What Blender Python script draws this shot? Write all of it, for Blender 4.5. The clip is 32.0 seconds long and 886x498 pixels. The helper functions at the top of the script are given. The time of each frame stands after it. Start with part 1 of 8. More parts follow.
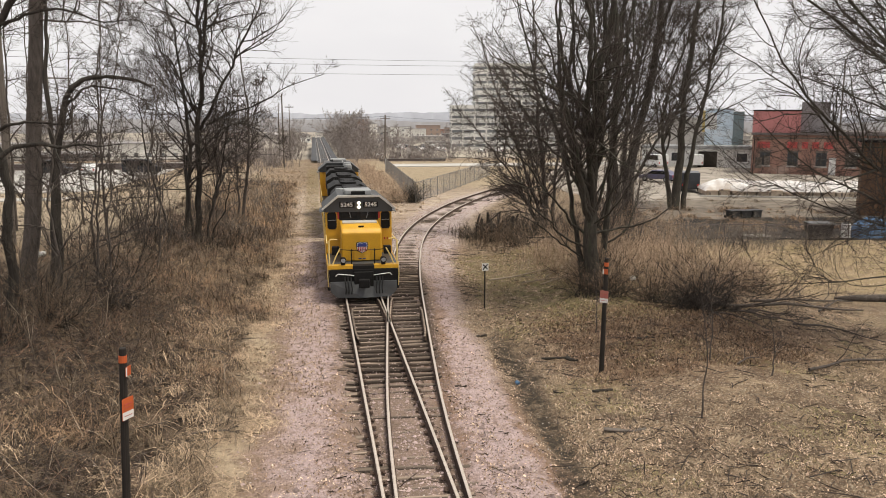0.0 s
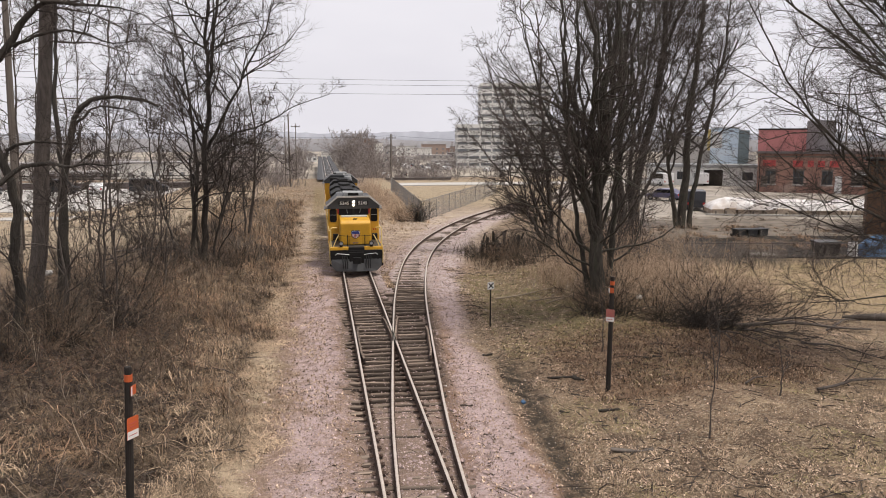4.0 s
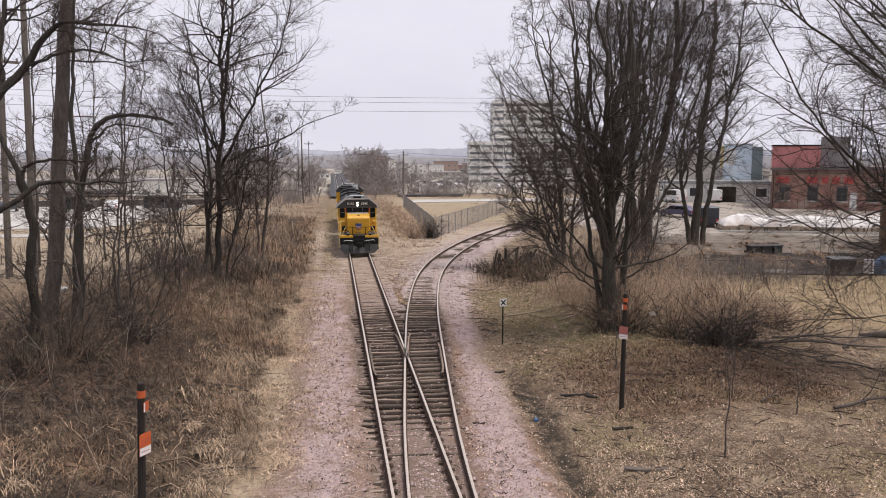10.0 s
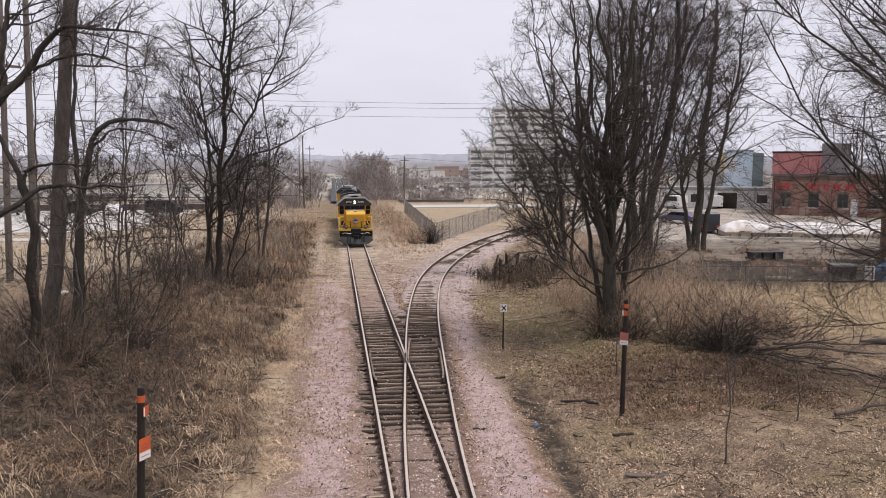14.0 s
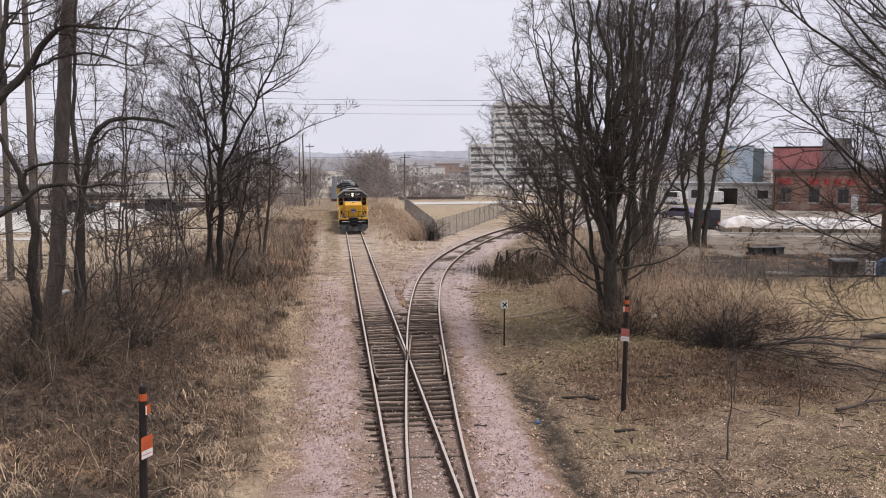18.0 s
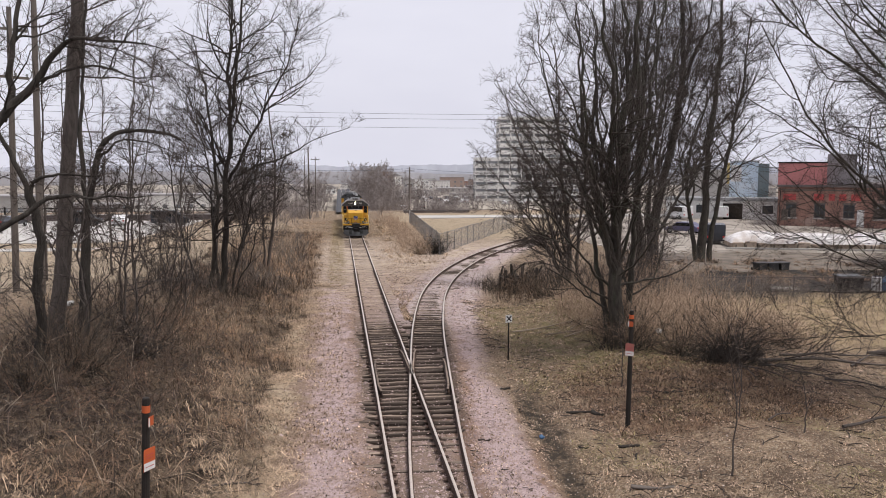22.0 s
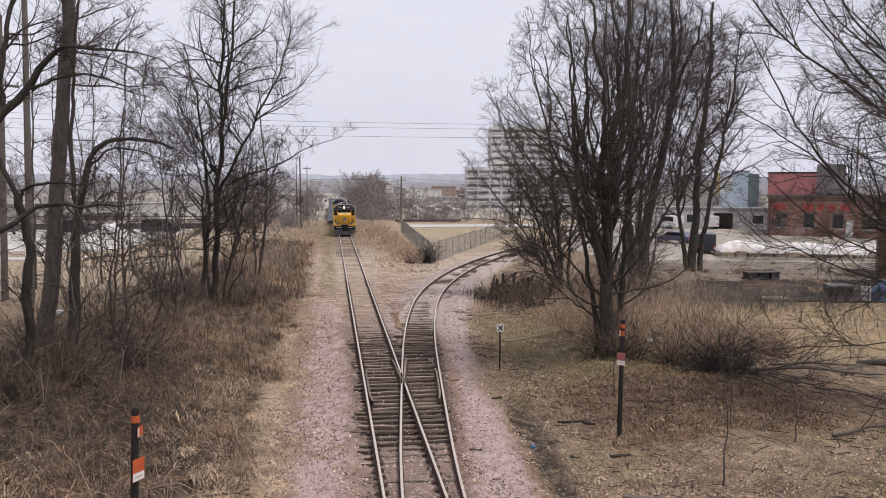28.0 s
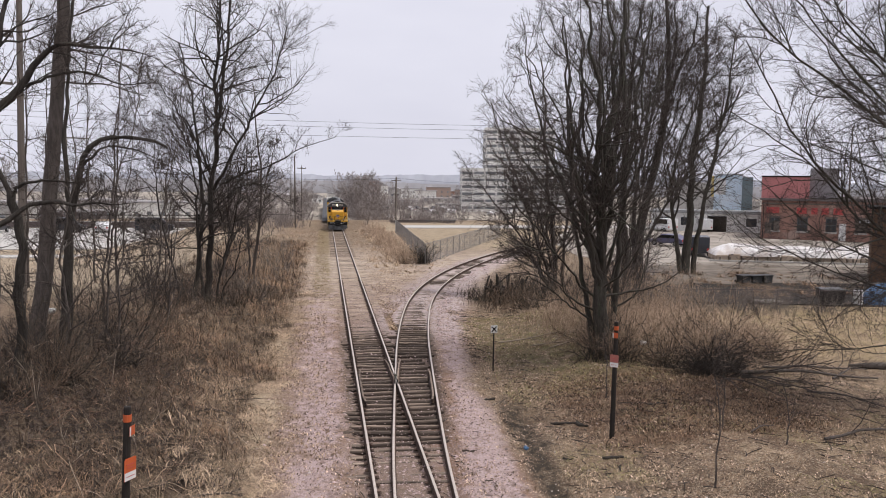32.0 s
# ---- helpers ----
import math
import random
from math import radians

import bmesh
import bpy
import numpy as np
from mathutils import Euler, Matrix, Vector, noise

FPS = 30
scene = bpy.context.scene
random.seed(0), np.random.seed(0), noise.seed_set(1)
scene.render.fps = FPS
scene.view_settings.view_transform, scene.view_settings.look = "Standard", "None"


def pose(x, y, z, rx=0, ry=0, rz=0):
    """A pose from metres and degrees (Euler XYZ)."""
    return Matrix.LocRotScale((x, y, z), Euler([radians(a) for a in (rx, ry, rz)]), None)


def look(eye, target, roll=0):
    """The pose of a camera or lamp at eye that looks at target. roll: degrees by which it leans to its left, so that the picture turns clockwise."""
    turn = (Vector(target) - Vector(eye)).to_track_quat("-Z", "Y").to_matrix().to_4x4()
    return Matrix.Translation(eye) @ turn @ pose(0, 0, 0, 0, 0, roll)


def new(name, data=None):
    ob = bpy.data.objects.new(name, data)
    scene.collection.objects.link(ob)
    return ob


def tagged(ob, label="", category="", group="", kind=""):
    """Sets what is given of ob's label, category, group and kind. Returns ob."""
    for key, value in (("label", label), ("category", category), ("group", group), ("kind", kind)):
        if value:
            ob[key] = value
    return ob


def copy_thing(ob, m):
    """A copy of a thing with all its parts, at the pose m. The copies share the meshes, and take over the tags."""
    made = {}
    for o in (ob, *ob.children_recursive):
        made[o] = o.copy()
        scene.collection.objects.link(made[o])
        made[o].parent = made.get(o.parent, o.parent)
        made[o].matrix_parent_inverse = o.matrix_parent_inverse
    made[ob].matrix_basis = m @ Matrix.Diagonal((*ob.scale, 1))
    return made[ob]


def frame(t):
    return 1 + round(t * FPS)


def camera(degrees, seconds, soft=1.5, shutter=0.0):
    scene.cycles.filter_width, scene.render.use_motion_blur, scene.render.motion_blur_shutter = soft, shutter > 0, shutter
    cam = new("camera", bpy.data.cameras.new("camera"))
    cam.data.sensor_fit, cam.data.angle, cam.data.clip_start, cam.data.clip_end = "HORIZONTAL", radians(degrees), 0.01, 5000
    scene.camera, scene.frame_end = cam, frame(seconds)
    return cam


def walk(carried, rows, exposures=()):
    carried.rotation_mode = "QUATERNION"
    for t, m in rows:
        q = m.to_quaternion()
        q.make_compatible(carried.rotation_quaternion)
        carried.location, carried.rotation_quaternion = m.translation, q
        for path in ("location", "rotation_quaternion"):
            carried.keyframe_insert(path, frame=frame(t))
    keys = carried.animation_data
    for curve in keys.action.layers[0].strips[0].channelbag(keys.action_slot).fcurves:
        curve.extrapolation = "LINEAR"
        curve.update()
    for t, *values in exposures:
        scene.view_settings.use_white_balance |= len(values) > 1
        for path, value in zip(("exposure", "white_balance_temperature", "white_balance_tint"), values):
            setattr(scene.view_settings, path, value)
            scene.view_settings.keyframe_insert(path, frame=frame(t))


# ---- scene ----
EYE = (0.0, 0.0, 7.65)      # on the road bridge over the cutting
TRACK_X = 1.98              # centre line of the main track, which runs along +y
cam = camera(60.0, 32.0, 0.95)
# seconds and the turn of the camera in degrees
PATH = [
    (0, 80.374, -0.063, -9.505), (0.5, 80.618, 0.348, -9.395), (1, 80.745, 0.307, -9.499),
    (1.5, 80.810, -0.026, -9.467), (2, 80.949, -0.215, -9.261), (2.5, 81.222, -0.110, -9.169),
    (3, 81.425, -0.010, -9.095), (3.5, 81.576, 0.049, -9.152), (5.5, 82.259, -0.007, -8.658),
    (6, 82.254, 0.212, -8.685), (6.5, 82.211, -0.062, -8.645), (7, 82.214, -0.140, -8.509),
    (7.5, 82.248, 0.024, -8.382), (8, 82.302, 0.192, -8.329), (8.5, 82.320, 0.191, -8.316),
    (9, 82.448, 0.024, -8.227), (9.5, 82.720, -0.088, -8.195), (10, 83.018, 0.122, -8.189),
    (10.5, 83.411, 0.347, -8.081), (11, 83.591, 0.188, -8.094), (11.5, 83.512, -0.013, -8.057),
    (12, 83.590, -0.071, -8.053), (12.5, 83.662, -0.074, -8.098), (13, 83.697, 0.000, -8.130),
    (13.5, 83.590, -0.034, -8.161), (14, 83.414, -0.058, -8.117), (14.5, 83.234, -0.070, -7.981),
    (16.5, 83.152, -0.211, -8.222), (17, 83.061, -0.048, -8.116), (17.5, 83.092, 0.118, -8.067),
    (18, 83.194, 0.243, -8.101), (18.5, 83.356, 0.393, -8.247), (19, 83.434, 0.373, -8.206),
    (19.5, 83.495, 0.303, -8.198), (20, 83.603, 0.068, -8.163), (20.5, 83.639, -0.169, -8.038),
    (21, 83.613, -0.416, -7.964), (21.5, 83.803, -0.265, -7.822), (22, 84.199, -0.050, -7.736),
    (22.5, 84.283, 0.113, -7.826), (23, 84.187, 0.077, -7.946), (23.5, 84.219, -0.124, -7.998),
    (24, 84.289, -0.295, -7.948), (24.5, 84.183, -0.251, -8.012), (25, 84.130, -0.102, -7.994),
    (25.5, 84.261, 0.141, -8.024), (27.5, 84.564, 0.017, -8.302), (28, 84.884, -0.187, -8.350),
    (28.5, 85.015, -0.289, -8.346), (29, 84.977, -0.418, -8.253), (29.5, 84.871, -0.381, -8.197),
    (30, 84.826, -0.242, -8.341), (30.5, 84.840, -0.244, -8.415), (31, 84.842, -0.336, -8.541),
    (31.5, 84.828, -0.614, -8.613), (32, 84.954, -0.648, -8.737),
]
EXPOSURES = [(0.0, 0.16, 7180, 6), (1.0, 0.16, 7120, 6), (2.5, 0.1, 7030, 8), (5.0, 0.06, 6760, 11), (9.0, 0.02, 6610, 13), (16.0, 0.0, 6540, 13), (24.0, -0.03, 6480, 11.5), (32.0, -0.05, 6450, 12)]
walk(cam, [(t, pose(*EYE, a, b, c)) for t, a, b, c in PATH], EXPOSURES)

# ---- world and sun: a bright overcast day ----
SUN_UP, SUN_ROUND = 68.0, 120.0
world = bpy.data.worlds.new("overcast_sky")
scene.world = world
world.use_nodes = True
wn, wl = world.node_tree.nodes, world.node_tree.links
wn.clear()
w_out, w_bg = wn.new("ShaderNodeOutputWorld"), wn.new("ShaderNodeBackground")
w_sky = wn.new("ShaderNodeTexSky")
w_sky.sky_type, w_sky.sun_disc = "NISHITA", False
w_sky.sun_elevation, w_sky.sun_rotation = radians(SUN_UP), radians(SUN_ROUND)
w_sky.air_density, w_sky.dust_density, w_sky.ozone_density = 1.0, 6.0, 1.0
w_mix, w_co, w_no, w_ramp = (wn.new(n) for n in ("ShaderNodeMix", "ShaderNodeTexCoord", "ShaderNodeTexNoise", "ShaderNodeValToRGB"))
w_map = wn.new("ShaderNodeMapping")
w_map.inputs["Scale"].default_value = (1.0, 1.0, 3.0)
w_mix.data_type = "RGBA"
w_no.inputs["Scale"].default_value, w_no.inputs["Detail"].default_value = 2.2, 5.0
w_ramp.color_ramp.elements[0].position, w_ramp.color_ramp.elements[0].color = 0.3, (7.1, 7.15, 8.1, 1)
w_ramp.color_ramp.elements[1].position, w_ramp.color_ramp.elements[1].color = 0.75, (8.4, 8.4, 9.25, 1)
w_mix.inputs["Factor"].default_value = 0.93
wl.new(w_co.outputs["Generated"], w_map.inputs["Vector"])
wl.new(w_map.outputs["Vector"], w_no.inputs["Vector"])
wl.new(w_no.outputs["Fac"], w_ramp.inputs["Fac"])
wl.new(w_sky.outputs["Color"], w_mix.inputs["A"])
wl.new(w_ramp.outputs["Color"], w_mix.inputs["B"])
wl.new(w_mix.outputs["Result"], w_bg.inputs["Color"])
w_bg.inputs["Strength"].default_value = 0.107
wl.new(w_bg.outputs["Background"], w_out.inputs["Surface"])

sun = new("sun", bpy.data.lights.new("sun", "SUN"))
sun.data.energy, sun.data.angle, sun.data.color = 3.0, radians(14), (1.0, 0.96, 0.9)
sun.matrix_world = look((0, 0, 60), (-60 * math.sin(radians(SUN_ROUND)) / math.tan(radians(SUN_UP)), -60 * math.cos(radians(SUN_ROUND)) / math.tan(radians(SUN_UP)), 0))

# ---- materials ----
def shade(name, base, rough=0.8, second=None, scale=6.0, fine=60.0, mix=0.5, bump=0.2, metal=0.0, stains=0.0, stain=(0.05, 0.04, 0.03), spread=0.0, stretch=(1, 1, 1), spec=0.3, dist=0.01):
    """A surface of two tones in patches, with fine grain, stains and relief. spread: how far single objects or pieces differ."""
    m = bpy.data.materials.new(name)
    m.use_nodes = True
    n, l = m.node_tree.nodes, m.node_tree.links
    b = n["Principled BSDF"]
    b.inputs["Roughness"].default_value, b.inputs["Metallic"].default_value = rough, metal
    b.inputs["Specular IOR Level"].default_value = spec
    co, mp = n.new("ShaderNodeTexCoord"), n.new("ShaderNodeMapping")
    mp.inputs["Scale"].default_value = stretch
    l.new(co.outputs["Object"], mp.inputs["Vector"])

    def grain(s, detail):
        t = n.new("ShaderNodeTexNoise")
        t.inputs["Scale"].default_value, t.inputs["Detail"].default_value = s, detail
        l.new(mp.outputs["Vector"], t.inputs["Vector"])
        return t.outputs["Fac"]

    def blend(fac, a, c, kind="MIX"):
        x = n.new("ShaderNodeMix")
        x.data_type, x.blend_type = "RGBA", kind
        for key, v in (("Factor", fac), ("A", a), ("B", c)):
            if isinstance(v, (tuple, float, int)):
                x.inputs[key].default_value = (*v, 1) if isinstance(v, tuple) else v
            else:
                l.new(v, x.inputs[key])
        return x.outputs["Result"]

    def ramp(v, lo, hi, top=1.0):
        x = n.new("ShaderNodeMapRange")
        x.inputs["From Min"].default_value, x.inputs["From Max"].default_value, x.inputs["To Max"].default_value = lo, hi, top
        l.new(v, x.inputs["Value"])
        return x.outputs["Result"]

    second = second or tuple(c * 0.7 for c in base)
    big, small = grain(scale, 4), grain(fine, 3)
    col = blend(ramp(big, 0.35, 0.65, mix * 1.6 if mix < 0.6 else 1.0), base, second)
    col = blend(ramp(small, 0.3, 0.7, 0.45), col, tuple(c * 0.6 for c in base))
    if stains:
        col = blend(ramp(grain(scale * 0.45, 6), 0.52, 0.68, stains), col, stain)
    if spread:
        info, geo, h = n.new("ShaderNodeObjectInfo"), n.new("ShaderNodeNewGeometry"), n.new("ShaderNodeHueSaturation")
        add = n.new("ShaderNodeMath")
        add.operation = "ADD"
        l.new(info.outputs["Random"], add.inputs[0])
        l.new(geo.outputs["Random Per Island"], add.inputs[1])
        own = n.new("ShaderNodeMath")
        own.operation = "FRACT"
        l.new(add.outputs[0], own.inputs[0])
        mr = n.new("ShaderNodeMapRange")
        mr.inputs["To Min"].default_value, mr.inputs["To Max"].default_value = 1 - spread, 1 + spread
        l.new(own.outputs[0], mr.inputs["Value"])
        l.new(mr.outputs["Result"], h.inputs["Value"])
        l.new(col, h.inputs["Color"])
        col = h.outputs["Color"]
    l.new(col, b.inputs["Base Color"])
    if bump:
        bp = n.new("ShaderNodeBump")
        bp.inputs["Strength"].default_value, bp.inputs["Distance"].default_value = bump, dist
        l.new(small, bp.inputs["Height"])
        l.new(bp.outputs["Normal"], b.inputs["Normal"])
    return m


def glow(name, colour, strength):
    m = shade(name, colour, 0.3)
    b = m.node_tree.nodes["Principled BSDF"]
    b.inputs["Emission Color"].default_value, b.inputs["Emission Strength"].default_value = (*colour, 1), strength
    return m


M_BARK = shade("bark_grey_brown", (0.125, 0.104, 0.092), 0.9, (0.05, 0.041, 0.036), 9, 30, bump=1.0, stretch=(1, 1, 0.22), dist=0.06, stains=0.5, stain=(0.13, 0.115, 0.1))
M_BARK_DARK = shade("bark_dark", (0.056, 0.048, 0.04), 0.9, (0.02, 0.017, 0.014), 9, 30, bump=1.0, stretch=(1, 1, 0.22), dist=0.06, stains=0.4, stain=(0.085, 0.073, 0.062))
M_BARK_MOSS = shade("bark_dark_with_green_moss", (0.085, 0.074, 0.06), 0.9, (0.028, 0.024, 0.019), 9, 30, bump=1.0, stretch=(1, 1, 0.22), dist=0.06, stains=0.6, stain=(0.06, 0.066, 0.042))
M_TUSSOCK = shade("matted_tan_grass", (0.35, 0.23, 0.148), 0.9, (0.055, 0.038, 0.028), 0.8, 4, mix=0.7, bump=0, spread=0.85)
M_OLIVE = shade("old_olive_grass", (0.17, 0.122, 0.08), 0.9, (0.045, 0.031, 0.024), 0.8, 4, bump=0, spread=0.6)
M_BRAMBLE = shade("bramble_stems", (0.12, 0.085, 0.067), 0.9, (0.045, 0.031, 0.026), 0.7, 20, bump=0, spread=0.6)
M_RUST = shade("rusty_dead_stems", (0.23, 0.14, 0.095), 0.9, (0.11, 0.07, 0.052), 0.8, 12, bump=0, spread=0.5)
M_CANE = shade("bleached_cane", (0.38, 0.31, 0.24), 0.85, (0.2, 0.155, 0.12), 1.0, 20, bump=0, spread=0.4)
M_LEAF_BROWN = shade("brown_oak_leaves", (0.27, 0.175, 0.115), 0.85, (0.1, 0.064, 0.044), 1.3, 8, bump=0, spread=0.8)
M_TWIG = shade("twig_bark", (0.073, 0.057, 0.049), 0.9, (0.038, 0.029, 0.025), 2, 30, bump=0, spread=0.35)
M_BRUSH = shade("brush_twigs", (0.14, 0.092, 0.063), 0.9, (0.06, 0.063, 0.05), 0.35, 30, bump=0, spread=0.6)
M_TWIG_RED = shade("twig_reddish", (0.43, 0.315, 0.225), 0.9, (0.25, 0.17, 0.12), 2, 30, bump=0, spread=0.3)
M_STRAW = shade("dry_grass", (0.57, 0.425, 0.295), 0.9, (0.24, 0.172, 0.118), 0.6, 4, bump=0, spread=0.6)
M_WEED = shade("dead_weeds", (0.26, 0.17, 0.108), 0.9, (0.05, 0.032, 0.022), 1.5, 6, bump=0, spread=0.85)
M_LEAF = shade("leaf_litter", (0.58, 0.44, 0.335), 0.85, (0.2, 0.125, 0.085), 1.6, 8, bump=0, spread=0.9)
M_RAIL = shade("rail_steel_worn", (0.62, 0.54, 0.48), 0.4, (0.48, 0.4, 0.34), 8, 80, metal=0.2, bump=0.05, spec=0.5)
M_RAIL_SIDE = shade("rail_rust", (0.085, 0.052, 0.038), 0.85, (0.05, 0.033, 0.027), 8, 80, bump=0.2)
M_TIE = shade("tie_weathered_timber", (0.34, 0.265, 0.21), 0.9, (0.13, 0.097, 0.078), 3, 40, mix=0.7, bump=0.8, stains=0.6, spread=0.45, stretch=(0.3, 3, 3))
M_TIE_DARK = shade("tie_creosoted_timber", (0.27, 0.205, 0.16), 0.9, (0.075, 0.055, 0.043), 3, 40, mix=0.7, bump=0.8, spread=0.55, stretch=(0.3, 3, 3))
M_TIE_SIDE = shade("tie_side_creosote_and_shade", (0.1, 0.075, 0.06), 0.9, (0.045, 0.034, 0.028), 3, 40, bump=0.5, spread=0.3, stretch=(0.3, 3, 3))
M_STONE_PALE = shade("pale_limestone_chip", (0.56, 0.49, 0.45), 0.9, (0.4, 0.34, 0.31), 3, 30, bump=0.2, spread=0.25)
M_STONE = shade("ballast_pink_quartzite", (0.42, 0.32, 0.305), 0.9, (0.25, 0.18, 0.165), 1.2, 30, bump=0.2, spread=0.5)
M_YELLOW = shade("locomotive_yellow", (0.69, 0.37, 0.025), 0.45, (0.55, 0.29, 0.025), 1.2, 30, bump=0.03, stains=0.25, stain=(0.25, 0.14, 0.03), spec=0.5)
M_GREY = shade("locomotive_grey", (0.058, 0.061, 0.064), 0.5, (0.042, 0.044, 0.047), 1.2, 30, bump=0.03, stains=0.4, spec=0.5)
M_ROOF = shade("sooty_roof_grey", (0.075, 0.079, 0.083), 0.6, (0.04, 0.041, 0.042), 1.0, 20, bump=0.05, stains=0.6)
M_BLACK = shade("grimy_black_iron", (0.011, 0.0105, 0.0105), 0.65, (0.019, 0.017, 0.016), 4, 50, bump=0.1, spec=0.15)
M_PLOW = shade("pilot_dark_grey", (0.095, 0.098, 0.102), 0.55, (0.06, 0.061, 0.063), 2, 40, bump=0.08, stains=0.5, stain=(0.1, 0.085, 0.07))
M_GLASS = shade("dark_cab_glass", (0.01, 0.011, 0.012), 0.08, (0.012, 0.013, 0.014), 1, 5, bump=0, spec=0.25)
M_WHITE = shade("white_paint", (0.78, 0.78, 0.76), 0.55, (0.66, 0.65, 0.62), 3, 40, bump=0.05)
M_RAILING = shade("handrail_yellow_white", (0.80, 0.62, 0.28), 0.5, (0.72, 0.5, 0.15), 4, 40, bump=0.03)
M_SIGN_RED = shade("faded_red_sign", (0.52, 0.09, 0.085), 0.7, (0.42, 0.08, 0.075), 0.6, 8, bump=0.05, stains=0.3)
M_RED = shade("red_paint", (0.42, 0.035, 0.03), 0.6, (0.34, 0.03, 0.03), 2, 30, bump=0.05)
M_BLUE = shade("blue_paint", (0.035, 0.05, 0.19), 0.5, (0.03, 0.04, 0.15), 2, 30, bump=0.05)
M_BOARD = shade("gloss_black_board", (0.008, 0.008, 0.008), 0.4, (0.01, 0.01, 0.01), 3, 40, bump=0, spec=0.2)
M_LAMP = glow("lit_headlight", (1.0, 0.87, 0.62), 9.0)
M_SIGN_ORANGE = shade("orange_sign_paint", (0.55, 0.115, 0.035), 0.6, (0.45, 0.10, 0.035), 6, 60, bump=0.05)
M_POST = shade("creosoted_post", (0.03, 0.024, 0.02), 0.8, (0.016, 0.013, 0.011), 4, 60, bump=0.4, stretch=(4, 4, 0.3))
M_POLE = shade("weathered_pole", (0.17, 0.145, 0.125), 0.9, (0.115, 0.095, 0.082), 3, 50, bump=0.4, stretch=(4, 4, 0.3))
M_WIRE = shade("cable_black", (0.04, 0.04, 0.042), 0.6, bump=0)
M_GALV = shade("galvanised_steel", (0.36, 0.37, 0.37), 0.5, (0.27, 0.27, 0.27), 5, 50, metal=0.5, bump=0.05)
M_GIRDER = shade("bridge_girder_grey", (0.19, 0.192, 0.2), 0.95, (0.14, 0.14, 0.146), 0.6, 8, bump=0.1, stains=0.5, stain=(0.15, 0.11, 0.09), spec=0.0)
M_DECK = shade("dark_grey_deck_plates", (0.1, 0.103, 0.112), 0.95, (0.07, 0.072, 0.079), 0.6, 8, bump=0.1, stains=0.4, stain=(0.11, 0.085, 0.07), spec=0.05)
M_PALE = shade("pale_concrete", (0.50, 0.48, 0.45), 0.9, (0.38, 0.365, 0.345), 0.25, 6, bump=0.1, stains=0.3, stain=(0.3, 0.28, 0.25))
M_DIRT = shade("trampled_dirt", (0.215, 0.18, 0.145), 0.95, (0.09, 0.073, 0.06), 0.9, 9, bump=0.4, stains=0.7, stain=(0.075, 0.06, 0.05))
M_ASPHALT = shade("worn_asphalt", (0.03, 0.027, 0.025), 0.95, (0.02, 0.018, 0.017), 0.35, 20, bump=0.2, stains=0.5, stain=(0.09, 0.073, 0.056), spec=0.1)
M_GRAVEL = shade("dusty_gravel_yard", (0.37, 0.33, 0.285), 0.95, (0.2, 0.172, 0.145), 0.4, 7, bump=0.3, stains=0.9, stain=(0.15, 0.125, 0.1))
M_BRICK = shade("red_brick", (0.34, 0.195, 0.155), 0.9, (0.22, 0.135, 0.11), 0.8, 9, bump=0.3, stains=0.6, stain=(0.42, 0.33, 0.28))
M_UPPER = shade("grey_weathered_cladding", (0.27, 0.255, 0.26), 0.8, (0.2, 0.19, 0.195), 0.6, 8, bump=0.1, stains=0.4, stain=(0.33, 0.3, 0.3))
M_TARP = shade("white_plastic_sheeting", (0.74, 0.72, 0.71), 0.45, (0.48, 0.44, 0.42), 1.3, 6, bump=0.8, stains=0.7, stain=(0.36, 0.28, 0.22), dist=0.05)
M_BALE = shade("grimy_tan_wrap", (0.46, 0.38, 0.3), 0.7, (0.3, 0.235, 0.18), 1.0, 8, bump=0.3, stains=0.6, stain=(0.2, 0.14, 0.1))
M_WOOD = shade("brown_fence_boards", (0.17, 0.10, 0.06), 0.85, (0.11, 0.066, 0.042), 2, 30, bump=0.3, spread=0.25, stretch=(4, 4, 0.4))
M_FACADE = shade("pale_office_facade", (0.8, 0.78, 0.74), 0.85, (0.7, 0.68, 0.64), 0.15, 3, bump=0.05)
M_PANE = shade("dark_window_glass", (0.03, 0.035, 0.04), 0.12, (0.05, 0.055, 0.06), 0.3, 5, bump=0, spec=0.6)
M_SLATE = shade("grey_brown_render", (0.17, 0.145, 0.14), 0.9, (0.12, 0.1, 0.097), 0.5, 8, bump=0.1)
# dark panes seen far off, lightened to grey in place of haze
M_PANE_FAR = shade("haze_paled_glass", (0.17, 0.18, 0.19), 0.3, (0.23, 0.24, 0.25), 0.2, 3, bump=0, spread=0.3)
M_MOSS_GRASS = shade("mossy_green_grass", (0.27, 0.245, 0.10), 0.9, (0.33, 0.26, 0.14), 0.8, 4, bump=0, spread=0.5)
M_BLUEWALL = shade("blue_painted_wall", (0.56, 0.7, 0.82), 0.8, (0.68, 0.75, 0.8), 0.5, 6, bump=0.05)
M_TEAL = shade("dull_teal_wall", (0.15, 0.2, 0.215), 0.8, (0.2, 0.24, 0.25), 0.4, 6, bump=0.05)
M_OCHRE = shade("ochre_paint", (0.62, 0.48, 0.16), 0.8, (0.55, 0.44, 0.2), 0.5, 6, bump=0.05)
M_CLADDING = shade("faded_red_cladding", (0.5, 0.2, 0.195), 0.7, (0.42, 0.175, 0.17), 0.4, 6, bump=0.05, stains=0.3)
# bark tones of far woods, greyed and paled to stand for haze
M_FARTREE = shade("haze_paled_bare_wood", (0.28, 0.25, 0.24), 0.95, (0.21, 0.185, 0.178), 0.08, 2, bump=0)
